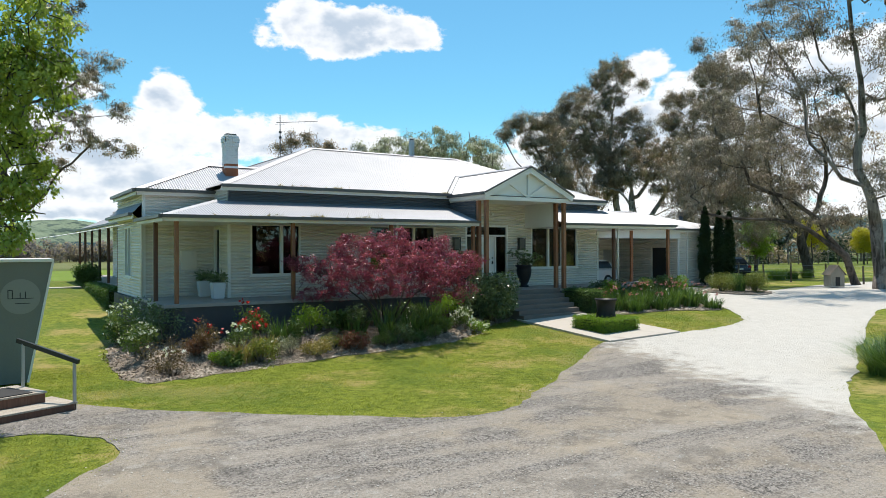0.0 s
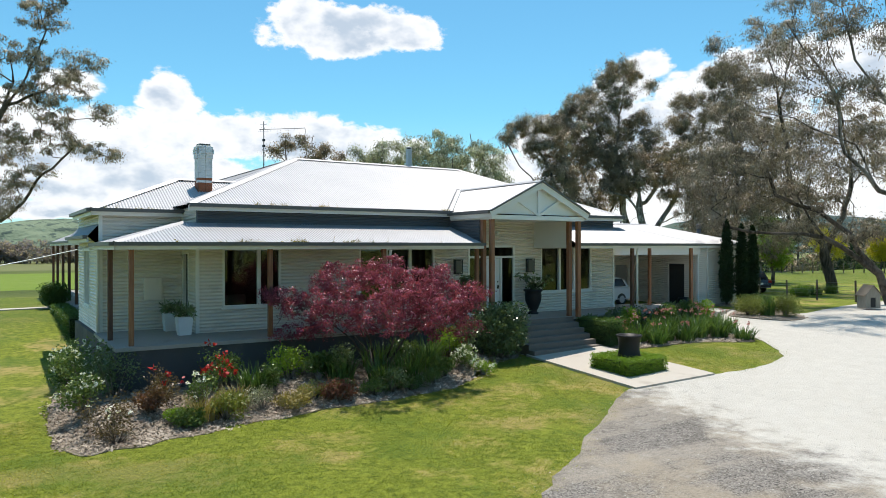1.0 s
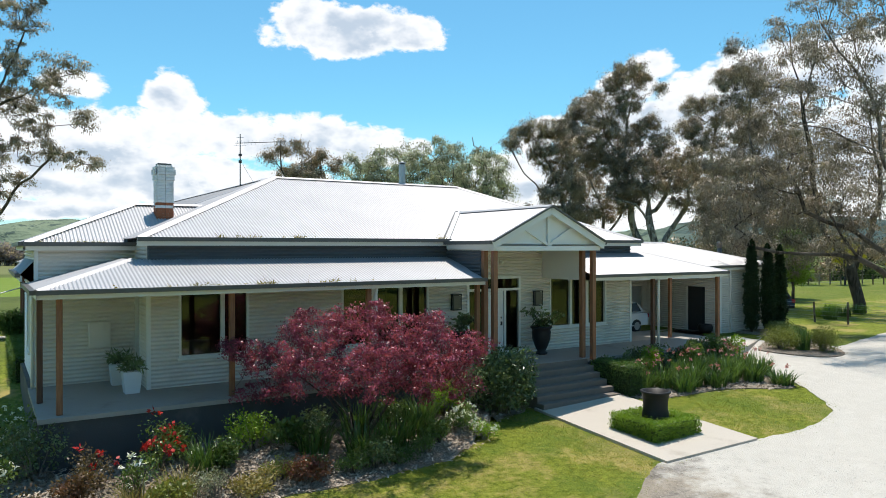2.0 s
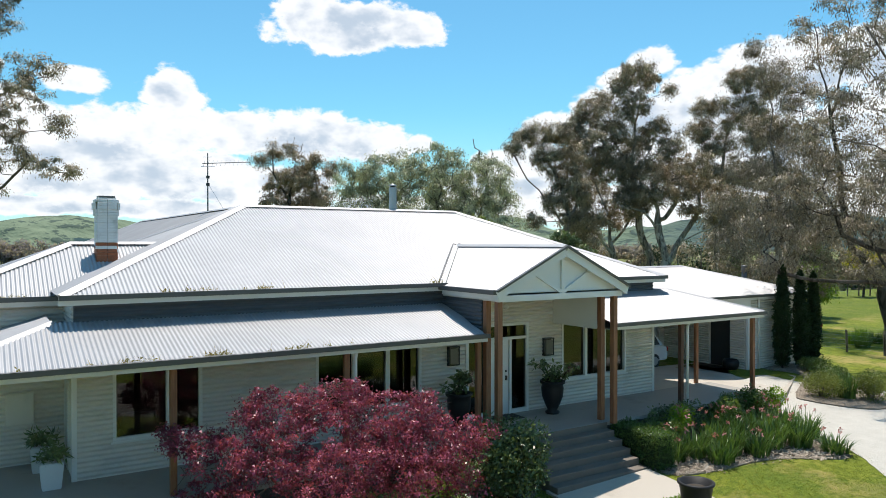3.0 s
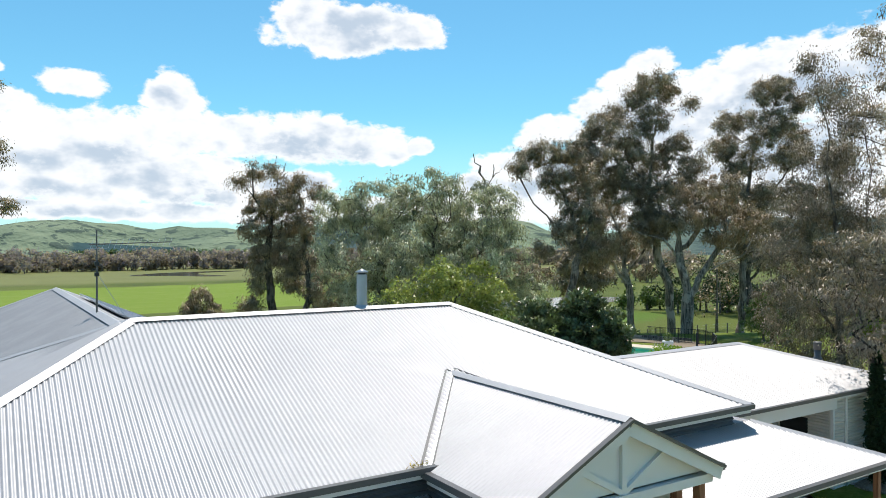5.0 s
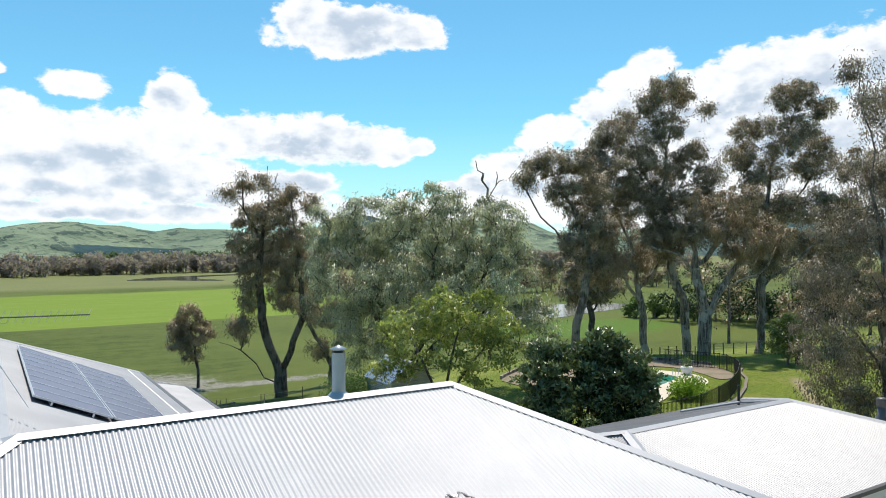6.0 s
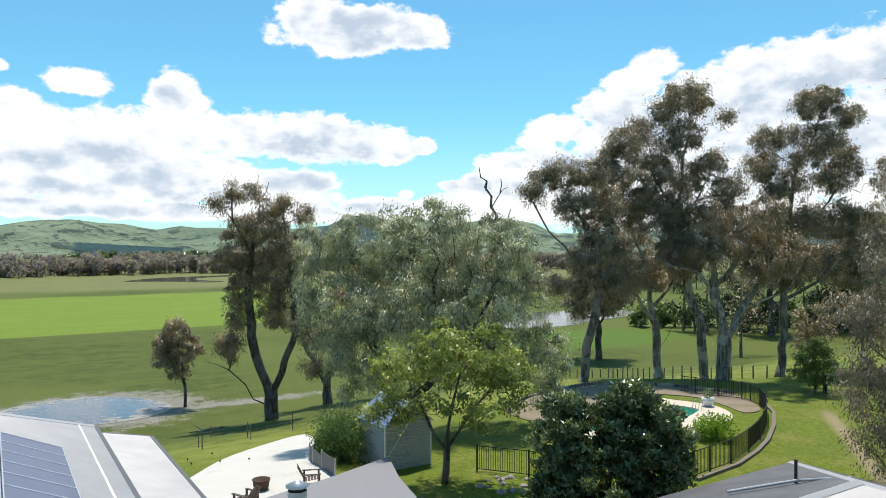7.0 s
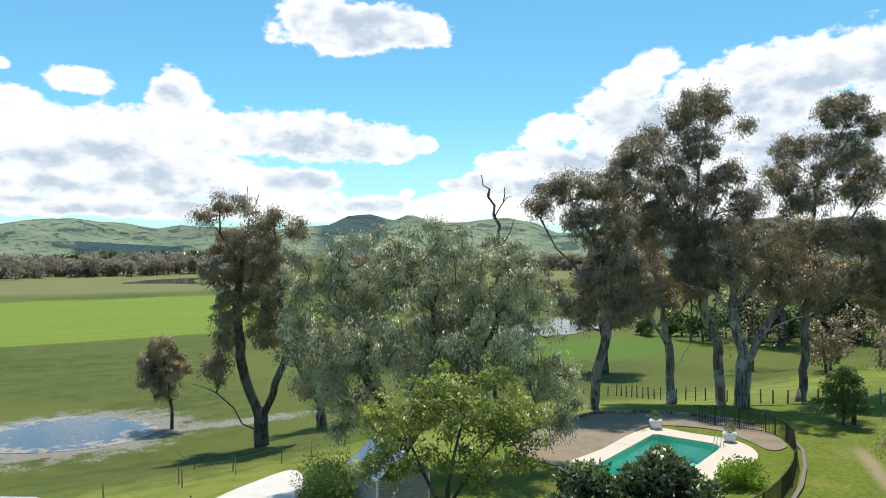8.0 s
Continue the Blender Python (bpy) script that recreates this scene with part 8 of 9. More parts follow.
# ---- cabin by the drive ----
def build_cabin():
    ob = thing("site_cabin", "dark green-grey cabin with flared end walls and white roof edge", "cabin", (-6.6, 4.6, -0.75))
    wall = varied("sage_grey_panel", (0.16, 0.17, 0.15), (0.20, 0.21, 0.185), 1.2, 20.0, 0.55, dirt=(0.12, 0.12, 0.10))
    bm = bmesh.new()
    pts = [(-3.0, 0.04), (2.56, 0.04), (3.09, 2.95), (-3.6, 2.95)]
    lo = [bm.verts.new((x, -1.25, z)) for x, z in pts]
    hi = [bm.verts.new((x, 1.25, z)) for x, z in pts]
    bm.faces.new(lo)
    bm.faces.new(hi[::-1])
    for i in range(4):
        bm.faces.new((lo[i], lo[(i + 1) % 4], hi[(i + 1) % 4], hi[i]))
    part("body", bm, wall, ob)
    part("roof_edge", boxes((-3.68, 3.13, -1.3, 1.3, 2.95, 3.02)), M_TRIM, ob)
    bm = bmesh.new()
    beam(bm, (2.57, -1.27, 0.05), (3.11, -1.27, 2.95), 0.04, 0.05)
    part("edge_trim", bm, M_TRIM, ob)
    for x in (-2.6, 0.0, 2.2):
        part("pier", boxes((x - 0.2, x + 0.2, -1.0, 1.0, -0.1, 0.04)), M_PLINTH, ob)
    sign = part("sign", mesh_from("sign", *lathe([(0.0, 0.0), (0.42, 0.0), (0.42, 0.02), (0.0, 0.02)], 32)), varied("sign_disc", (0.24, 0.25, 0.225), (0.27, 0.28, 0.25), 2.0, 20.0, 0.5), ob, "pale round sign with dark unreadable script")
    sign.matrix_basis = pose(2.42, -1.252, 2.12, 90, 0, 0)
    part("writing", boxes((-0.27, -0.25, -0.05, 0.17, 0.021, 0.024), (-0.25, -0.17, 0.15, 0.17, 0.021, 0.024), (-0.18, -0.16, -0.04, 0.16, 0.021, 0.024), (-0.26, 0.27, -0.05, -0.035, 0.021, 0.024),
                          (-0.02, 0.0, -0.05, 0.1, 0.021, 0.024), (0.09, 0.11, -0.05, 0.12, 0.021, 0.024), (-0.12, 0.2, -0.17, -0.155, 0.021, 0.024)), M_BLACK, sign)
    # landing and steps
    st = thing("cabin_steps", "weathered timber steps with a black handrail", "steps", (-3.34, -0.49, -0.75))
    st.rotation_euler = (0, 0, radians(24.0))
    plank = timber("weathered_planks", (0.30, 0.25, 0.20), (0.52, 0.46, 0.38), 0.8)
    for lvl, (xa, xb, ya, yb, z) in enumerate(((-2.4, 0.0, 0.0, 1.0, 0.18), (-2.4, -0.36, 0.48, 1.7, 0.40))):
        n = 5
        for i in range(n):
            y = ya + (yb - ya) * (i + 0.5) / n
            w = (yb - ya) / n - 0.014
            part("tread_board", boxes((xa, xb, y - w / 2, y + w / 2, z - 0.035, z), bevel=0.004), plank, st)
        part("bearer", boxes((xa + 0.03, xb - 0.03, ya + 0.03, ya + 0.08, 0.0, z - 0.036)), M_POST_DARK, st)
        part("bearer", boxes((xb - 0.1, xb - 0.05, ya + 0.08, yb - 0.05, 0.0, z - 0.036)), M_POST_DARK, st)
    part("mat", boxes((-2.3, -0.62, 0.55, 1.5, 0.40, 0.418)), M_DARK, st)
    part("rail_post", boxes((-0.07, -0.02, 0.03, 0.08, 0.0, 0.99)), M_GALV, st)
    part("rail_post", boxes((-0.42, -0.37, 1.34, 1.39, 0.0, 1.30)), M_GALV, st)
    bm = bmesh.new()
    beam(bm, (-0.02, -0.05, 0.99), (-0.43, 1.52, 1.36), 0.06, 0.09)
    part("handrail", bm, M_BLACK, st)
    cable = thing("overhead_cable", "white overhead cable sagging from house to cabin", "cable")
    pts = []
    a, b = Vector((-0.5, 10.1, 3.42)), Vector((-6.4, 3.6, 2.45))
    for i in range(13):
        t = i / 12
        pts.append(a.lerp(b, t) - Vector((0, 0, 0.10 * math.sin(math.pi * t))))
    part("cable", mesh_from("cable", *tube(pts, [0.014] * 13, 5)), M_TRIM, cable)


# ---- behind the house ----
def build_shed():
    # paint greyed down: the tree shade on the shed is in its colour
    M_SHED = varied("tree_shaded_shed_paint", (0.34, 0.335, 0.32), (0.44, 0.43, 0.41), 1.2, 30.0, 0.55, depth=0.002, dirt=(0.24, 0.23, 0.20))
    M_SHINY = varied("bright_shed_roof_steel", (0.50, 0.52, 0.55), (0.62, 0.64, 0.67), 6.0, 40.0, 0.28, 0.9, 0.001)
    ob = thing("garden_shed", "small white corrugated-iron garden shed with shiny gable roof", "shed", (25.87, 34.0, 0.45))
    w, d, h, r = 1.24, 2.75, 2.25, 3.15
    siding("wall", "x", 0.0, -1, -w, w, 0, h, [], ob, M_SHED)
    siding("wall", "x", d, 1, -w, w, 0, h, [], ob, M_SHED)
    siding("wall", "y", -w, -1, 0.12, d - 0.12, 0, h, [], ob, M_SHED)
    siding("wall", "y", w, 1, 0.12, d - 0.12, 0, h, [], ob, M_SHED)
    for y in (0.0, d):
        me = mesh_from("gable", *corrugated([(-w, y - 0.01, h), (w, y - 0.01, h), (0, y - 0.01, r)], (0, 0, 1), 0.105, 0.012))
        part("gable", me, M_SHED, ob)
    for s in (-1, 1):
        sheet("roof_sheet", [(s * (w + 0.18), -0.15, h - 0.12), (0, -0.15, r + 0.02), (0, d + 0.15, r + 0.02), (s * (w + 0.18), d + 0.15, h - 0.12)], (0, 1, 0), M_SHINY, ob, 0.09, 0.012)
        part("corner_trim", boxes((s * w - 0.04, s * w + 0.04, -0.03, 0.04, 0, h)), M_TRIM, ob)
    ridge_cap((0, -0.15, r + 0.03), (0, d + 0.15, r + 0.03), ob, 0.1)
    tank = thing("screen_panel", "black slatted screen beside the shed", "screen", (25.6, 42.0, -0.4))
    part("panel", boxes((-0.45, 0.45, -0.04, 0.04, 0.0, 1.5)), M_BLACK, tank)


def build_sail():
    ob = thing("shade_sail", "grey triangular shade sail stretched over the yard", "shade sail", (0, 0, 0))
    cloth = varied("grey_sailcloth", (0.20, 0.197, 0.208), (0.245, 0.24, 0.25), 2.0, 60.0, 0.8)
    a, b, c = Vector((23.6, 31.7, 1.95)), Vector((15.6, 25.9, 3.15)), Vector((20.15, 22.96, 3.2))
    n = 14
    verts, faces, idx = [], [], {}
    for i in range(n + 1):
        for j in range(n + 1 - i):
            u, v = i / n, j / n
            w = 1 - u - v
            p = a * w + b * u + c * v
            mid = (a + b + c) / 3
            edge = min(u, v, w)
            pull = 0.16 * (1 - max(u, v, w)) * math.exp(-edge * 9)
            p = p.lerp(mid, pull) - Vector((0, 0, 0.35 * edge))
            idx[i, j] = len(verts)
            verts.append(p)
    for i in range(n):
        for j in range(n - i):
            faces.append((idx[i, j], idx[i + 1, j], idx[i, j + 1]))
            if j < n - i - 1:
                faces.append((idx[i + 1, j], idx[i + 1, j + 1], idx[i, j + 1]))
    part("cloth", mesh_from("cloth", verts, faces, smooth=True), cloth, ob)
    part("rope", mesh_from("rope", *tube([tuple(a), (26.0, 32.6, 4.2)], [0.012, 0.012], 5)), M_TRIM, ob)
    part("pole", mesh_from("pole", *tube([(20.15, 22.96, 0.3), (20.15, 22.96, 3.4)], [0.05, 0.05], 8)), M_BLACK, ob)


def build_yard():
    pit = thing("fire_pit", "round rusty steel fire pit on the white yard", "fire pit", (18.93, 34.6, 0.5))
    pit.scale = (0.7, 0.7, 0.72)
    part("bowl", mesh_from("bowl", *lathe([(0.40, 0.0), (0.48, 0.3), (0.52, 0.62), (0.56, 0.64), (0.56, 0.68), (0.50, 0.68), (0.44, 0.3), (0.0, 0.25)], 24), smooth=True), varied("rusty_steel", (0.05, 0.028, 0.02), (0.10, 0.05, 0.03), 4.0, 30.0, 0.8), pit)
    wood = timber("dark_outdoor_timber", (0.07, 0.055, 0.045), (0.13, 0.10, 0.08), 0.8)
    for i, (x, y, t) in enumerate(((17.75, 32.9, 25), (21.0, 34.0, -110))):
        ch = thing("adirondack_chair", "dark timber slatted garden chair by the fire pit", "chair", (x, y, 0.5), "fire pit chairs")
        ch.rotation_euler = (0, 0, radians(t))
        for k in range(5):
            xx = -0.22 + 0.11 * k
            bm = bmesh.new()
            beam(bm, (xx, -0.28, 0.3), (xx, -0.62, 1.0 - 0.05 * abs(k - 2)), 0.095, 0.02)
            part("back_slat", bm, wood, ch)
        for k in range(5):
            y0 = -0.25 + 0.13 * k
            part("seat_slat", boxes((-0.3, 0.3, y0 - 0.055, y0 + 0.055, 0.3 + 0.018 * k, 0.325 + 0.018 * k)), wood, ch)
        for s in (-1, 1):
            part("arm", boxes((s * 0.36 - 0.06, s * 0.36 + 0.06, -0.4, 0.4, 0.58, 0.61)), wood, ch)
            part("leg", boxes((s * 0.33 - 0.03, s * 0.33 + 0.03, 0.28, 0.36, 0.0, 0.58)), wood, ch)
            part("leg", boxes((s * 0.33 - 0.03, s * 0.33 + 0.03, -0.36, -0.28, 0.0, 0.58)), wood, ch)
    # grey panel fence round the shrubs
    fe = thing("panel_fence", "low grey steel panel fence round the shrubs", "fence", (0, 0, 0))
    pan = varied("grey_steel_panel", (0.075, 0.077, 0.082), (0.105, 0.107, 0.112), 2.0, 30.0, 0.5)
    run = [(22.3, 34.4), (22.35, 36.1), (22.6, 37.8), (23.1, 39.5), (24.2, 41.0)]
    for p, q in zip(run, run[1:]):
        bm = bmesh.new()
        z = min(ground_z(*p), ground_z(*q))
        beam(bm, (*p, z + 0.42), (*q, z + 0.42), 0.04, 0.8)
        part("panel", bm, pan, fe)
    for p in run:
        part("fence_post", boxes((p[0] - 0.03, p[0] + 0.03, p[1] - 0.03, p[1] + 0.03, ground_z(*p) - 0.2, ground_z(*p) + 0.9)), M_GALV, fe)
    # rocks by the magnolia
    rng = np.random.default_rng(8)
    for i in range(26):
        x, y = 28.3 + rng.normal() * 0.9, 29.0 + rng.normal() * 0.8
        r = thing("garden_rock", "pale rough rock edging the garden", "rock", on_ground(x, y), "garden rocks")
        bm = bmesh.new()
        bmesh.ops.create_icosphere(bm, subdivisions=2, radius=0.12 + 0.12 * rng.random())
        for v in bm.verts:
            v.co *= 1 + 0.25 * noise.noise(v.co * 4 + Vector((i * 3.1, 0, 0)))
            v.co.z *= 0.7
        part("rock", bm, M_ROCK, r)
    log = thing("fallen_branch", "bleached fallen branch lying in the paddock", "branch", on_ground(23.9, 63.6))
    log.scale = (0.6, 0.6, 0.6)
    sh = [tube([(-2.4, 0.6, 0.1), (-0.8, 0.1, 0.25), (0.6, -0.1, 0.3), (2.0, 0.2, 0.35)], [0.06, 0.11, 0.15, 0.12], 7), tube([(-0.6, 0.1, 0.25), (-1.4, 0.5, 0.9), (-2.0, 0.7, 1.5)], [0.09, 0.07, 0.04], 6), tube([(1.2, 0.0, 0.3), (1.9, -0.6, 0.25)], [0.07, 0.03], 6)]
    part("wood", mesh_from("wood", *joined(sh), smooth=True), M_BARK_PALE, log)


def picket_run(name, label, points, h, mat, gap=0.11):
    """A picket fence along points: posts, rails and, panel by panel, its bars."""
    ob = thing(name, label, "fence", (0, 0, 0))
    for p, q in zip(points, points[1:]):
        a, b = Vector((*p, ground_z(*p))), Vector((*q, ground_z(*q)))
        n = max(1, round((b - a).length / 2.3))
        for i in range(n):
            s, e = a.lerp(b, i / n), a.lerp(b, (i + 1) / n)
            part("fence_post", boxes((s.x - 0.03, s.x + 0.03, s.y - 0.03, s.y + 0.03, s.z - 0.2, s.z + h + 0.05)), mat, ob)
            for z in (0.1, h - 0.02):
                bm = bmesh.new()
                beam(bm, s + Vector((0, 0, z)), e + Vector((0, 0, z)), 0.035, 0.035)
                part("fence_rail", bm, mat, ob)
            k = int((e - s).length / gap)
            rows = []
            for j in range(1, k):
                c = s.lerp(e, j / k)
                rows.append((c.x - 0.009, c.x + 0.009, c.y - 0.009, c.y + 0.009, c.z + 0.1, c.z + h - 0.02))
            tagged(part("picket_panel", boxes(*rows), mat, ob), kind="stuff")
    return ob


def wire_fence(name, label, points, gap, h, mat, wires=4, thick=0.05):
    ob = thing(name, label, "fence", (0, 0, 0))
    rng = np.random.default_rng(len(points) * 7 + int(points[0][0]))
    posts = []
    for p, q in zip(points, points[1:]):
        n = max(1, round(math.hypot(q[0] - p[0], q[1] - p[1]) / gap))
        for i in range(n):
            t = i / n
            posts.append((p[0] + (q[0] - p[0]) * t, p[1] + (q[1] - p[1]) * t))
    posts.append(points[-1])
    for x, y in posts:
        g = ground_z(x, y)
        hh = h * (0.9 + 0.2 * rng.random())
        part("fence_post", mesh_from("post", *tube([(x, y, g - 0.2), (x + rng.normal() * 0.03, y + rng.normal() * 0.03, g + hh)], [thick, thick * 0.9], 6)), mat, ob)
    for k in range(wires):
        z = h * (k + 0.8) / (wires + 0.2)
        pts = [(x, y, ground_z(x, y) + z) for x, y in posts]
        part("wire", mesh_from("wire", *tube(pts, [0.006] * len(pts), 4)), M_GALV, ob)
    return ob


def build_fences():
    picket_run("pool_fence", "black steel picket pool fence on a curve", [(28.4, 31.9), (29.9, 29.9), (31.2, 27.6), (33.2, 26.2), (35.7, 25.75), (39.4, 26.2), (42.0, 27.05), (44.5, 28.1), (47.6, 29.8), (50.6, 31.8), (52.0, 33.2), (52.7, 34.4), (52.9, 35.2), (52.2, 36.6), (51.6, 38.0), (51.4, 39.2)], 1.2, M_BLACK)
    wire_fence("wire_fence", "sparse wire fence along the crest of the bank", [(12.0, 51.2), (20.6, 51.7), (24.2, 53.1), (27.8, 54.7), (33.0, 57.0)], 3.6, 1.2, M_BARK_PALE, 3, 0.035)
    wire_fence("paddock_fence", "old timber post fence along the paddock", [(70.5, 84.0), (68.0, 72.0), (69.0, 64.0), (65.5, 54.0), (65.0, 47.0), (64.0, 42.0), (66.0, 37.0), (74.0, 31.0), (86.0, 24.0)], 1.15, 1.15, M_BARK, 4, 0.07)
    wire_fence("drive_fence", "netting fence with timber posts beside the drive", [(36.8, 14.5), (37.6, 9.5), (38.2, 5.4), (37.6, 1.0), (36.4, -3.0), (37.5, -9.0)], 2.0, 1.15, M_BARK, 5, 0.06)
    # timber edging behind the pool
    ed = thing("garden_edging", "curved low edging behind the pool garden", "edging", (0, 0, 0))
    pts = [(37.6, 41.8), (40.3, 43.5), (43.6, 44.0), (47.2, 44.6), (50.9, 42.8), (52.8, 40.0), (53.9, 36.7)]
    for p, q in zip(pts, pts[1:]):
        bm = bmesh.new()
        beam(bm, (*p, ground_z(*p) + 0.1), (*q, ground_z(*q) + 0.1), 0.16, 0.28)
        part("edging_board", bm, M_BARK_PALE, ed)
    kerb = [(35.9, 25.4), (39.5, 25.85), (42.2, 26.7), (44.8, 27.8), (47.9, 29.5), (50.9, 31.5), (52.8, 33.4), (54.2, 34.2)]
    for p, q in zip(kerb, kerb[1:]):
        bm = bmesh.new()
        beam(bm, (*p, ground_z(*p) + 0.06), (*q, ground_z(*q) + 0.06), 0.2, 0.16)
        part("edging_board", bm, M_KERB, ed)
    for x, y, h in ((59.9, 33.4, 1.3), (62.5, 31.6, 1.2)):
        po = thing("gate_post", "thick round timber gate post", "post", on_ground(x, y), "gate posts")
        part("post", mesh_from("post", *tube([(0, 0, -0.2), (0.02, 0, h)], [0.16, 0.15], 9)), M_BARK_DARK, po)


def build_hutch():
    ob = thing("hutch", "small weathered timber hutch with gable roof", "hutch", (33.4, 4.3, 0.28))
    ob.rotation_euler = (0, 0, radians(-30))
    ob.scale = (0.68, 0.68, 1.0)
    grey = timber("grey_boards", (0.26, 0.23, 0.18), (0.42, 0.37, 0.30), 0.9)
    part("wall", boxes((-0.55, 0.55, -0.04, 0.0, 0.1, 0.8)), grey, ob)
    part("wall", boxes((-0.55, 0.55, 0.9, 0.94, 0.1, 0.8)), grey, ob)
    part("wall", boxes((-0.55, -0.51, 0.0, 0.9, 0.1, 0.8)), grey, ob)
    part("wall", boxes((0.51, 0.55, 0.0, 0.9, 0.1, 0.8)), grey, ob)
    # no hole is cut; a dark panel paints the shaded opening
    part("entrance_panel", boxes((-0.18, 0.18, -0.055, -0.042, 0.15, 0.62)), M_DARK, ob)
    for s in (-1, 1):
        bm = bmesh.new()
        v = [bm.verts.new(p) for p in ((s * 0.68, -0.15, 0.72), (0, -0.15, 1.25), (0, 1.05, 1.25), (s * 0.68, 1.05, 0.72))]
        f = bm.faces.new(v)
        bmesh.ops.solidify(bm, geom=[f], thickness=0.04)
        part("roof_board", bm, M_ROCK, ob)
    bm = bmesh.new()
    bm.faces.new([bm.verts.new(p) for p in ((-0.55, -0.02, 0.8), (0.55, -0.02, 0.8), (0, -0.02, 1.2))])
    part("gable", bm, grey, ob)


build_chimney()
build_flue()
build_antenna()
build_solar()
build_pots()
build_lanterns()
M_CARWHITE = varied("white_car_paint", (0.70, 0.71, 0.72), (0.76, 0.77, 0.78), 1.0, 20.0, 0.2)
M_CARDARK = varied("dark_car_paint", (0.02, 0.02, 0.028), (0.03, 0.03, 0.04), 1.0, 20.0, 0.15)
build_car("white hatchback parked inside the carport", 24.0, 13.9, 0.3, 90, M_CARWHITE)
build_car("dark blue station wagon parked beyond the garage", 41.0, 16.95, 0.3, -20, M_CARDARK)
build_cabin()
build_shed()
build_sail()
stake_wood = timber("stake_timber", (0.16, 0.12, 0.08), (0.26, 0.20, 0.14), 0.9)
for x, y, h in ((20.7, 53.1, 1.1), (24.5, 54.8, 1.1), (22.9, 58.6, 0.9)):
    st = thing("garden_stake", "thin brown timber stake on the slope", "stake", on_ground(x, y), "stakes on the slope")
    part("stake", boxes((-0.03, 0.03, -0.03, 0.03, -0.2, h), bevel=0.005), stake_wood, st)
for x, y in ((18.5, 46.4), (18.2, 44.2), (20.1, 47.3), (19.5, 43.3), (20.8, 42.4)):
    gl = thing("garden_light", "small black garden light on a spike", "garden light", on_ground(x, y), "lights along the yard")
    gl.scale = (0.65, 0.65, 0.65)
    part("spike", mesh_from("spike", *lathe([(0.012, -0.1), (0.012, 0.22), (0.0, 0.22)], 8)), M_BLACK, gl)
    part("cap", mesh_from("cap", *lathe([(0.0, 0.2), (0.07, 0.21), (0.07, 0.29), (0.05, 0.33), (0.0, 0.34)], 12)), M_BLACK, gl)
pot = thing("round_pot", "squat dark round pot beside the garage door", "pot", (28.0, 11.15, 0.31))
part("bowl", mesh_from("bowl", *lathe([(0.0, 0.0), (0.24, 0.0), (0.34, 0.14), (0.36, 0.3), (0.30, 0.42), (0.26, 0.42), (0.28, 0.3), (0.0, 0.25)], 20), smooth=True), M_POT, pot)
mat = thing("door_mat", "dark rubber mat before the garage door", "mat", (27.95, 12.05, 0.305))
part("mat", boxes((-0.3, 0.3, -0.45, 0.45, 0.0, 0.02), bevel=0.006), M_BLACK, mat)
build_yard()
build_fences()
build_hutch()


# ---- distance ----
def build_hills():
    """Bare green hills round the valley, beyond the river flat."""
    line = [(-75, 1.2), (-30, 1.5), (-12, 1.1), (0.5, 1.42), (2.0, 1.76), (3.7, 2.02), (6.7, 1.74), (9.0, 1.30), (10.9, 1.08), (12.5, 1.38), (14.1, 1.27), (17.4, 1.17), (21.2, 1.5), (23.4, 1.69), (25.2, 2.01), (26.9, 1.71),
            (28.3, 1.4), (29.2, 1.68), (33.6, 1.91), (37.2, 2.31), (39.4, 1.9), (41.0, 1.1), (44, 1.0), (50, 1.3), (56, 1.6), (61, 2.0), (66, 1.7), (90, 1.4), (150, 1.2)]

    def crest(a):
        return float(np.interp(a, [q[0] for q in line], [q[1] for q in line]))
    verts, faces = [], []
    az = np.linspace(-75, 150, 400)
    rad = np.concatenate([np.linspace(820, 2500, 40), [2900, 3600]])
    for r in rad:
        for a in az:
            u = smooth_step(900, 2300, r)
            big = math.tan(radians(crest(a))) * 2350 + 10
            s, c = math.sin(radians(a)), math.cos(radians(a))
            x, y = r * s, r * c
            spur = noise.fractal((x * 0.0022, y * 0.0022, 3.0), 1.0, 2.0, 5) * 170 * u * (1.0 - 0.95 * smooth_step(1500, 2150, r))
            spur += (0.35 - abs(noise.noise((x * 0.006, y * 0.006, 8.0)))) * 34 * u * (1.0 - 0.95 * smooth_step(1700, 2250, r))
            z = -6 + big * u ** 1.5 + spur
            if r > 2400:
                z = -6 + big * 0.9
            verts.append((x, y, z))
    n = len(az)
    for j in range(len(rad) - 1):
        for i in range(n - 1):
            a = j * n + i
            faces.append((a, a + 1, a + n + 1, a + n))
    return mesh_from("hills", verts, faces, smooth=True)


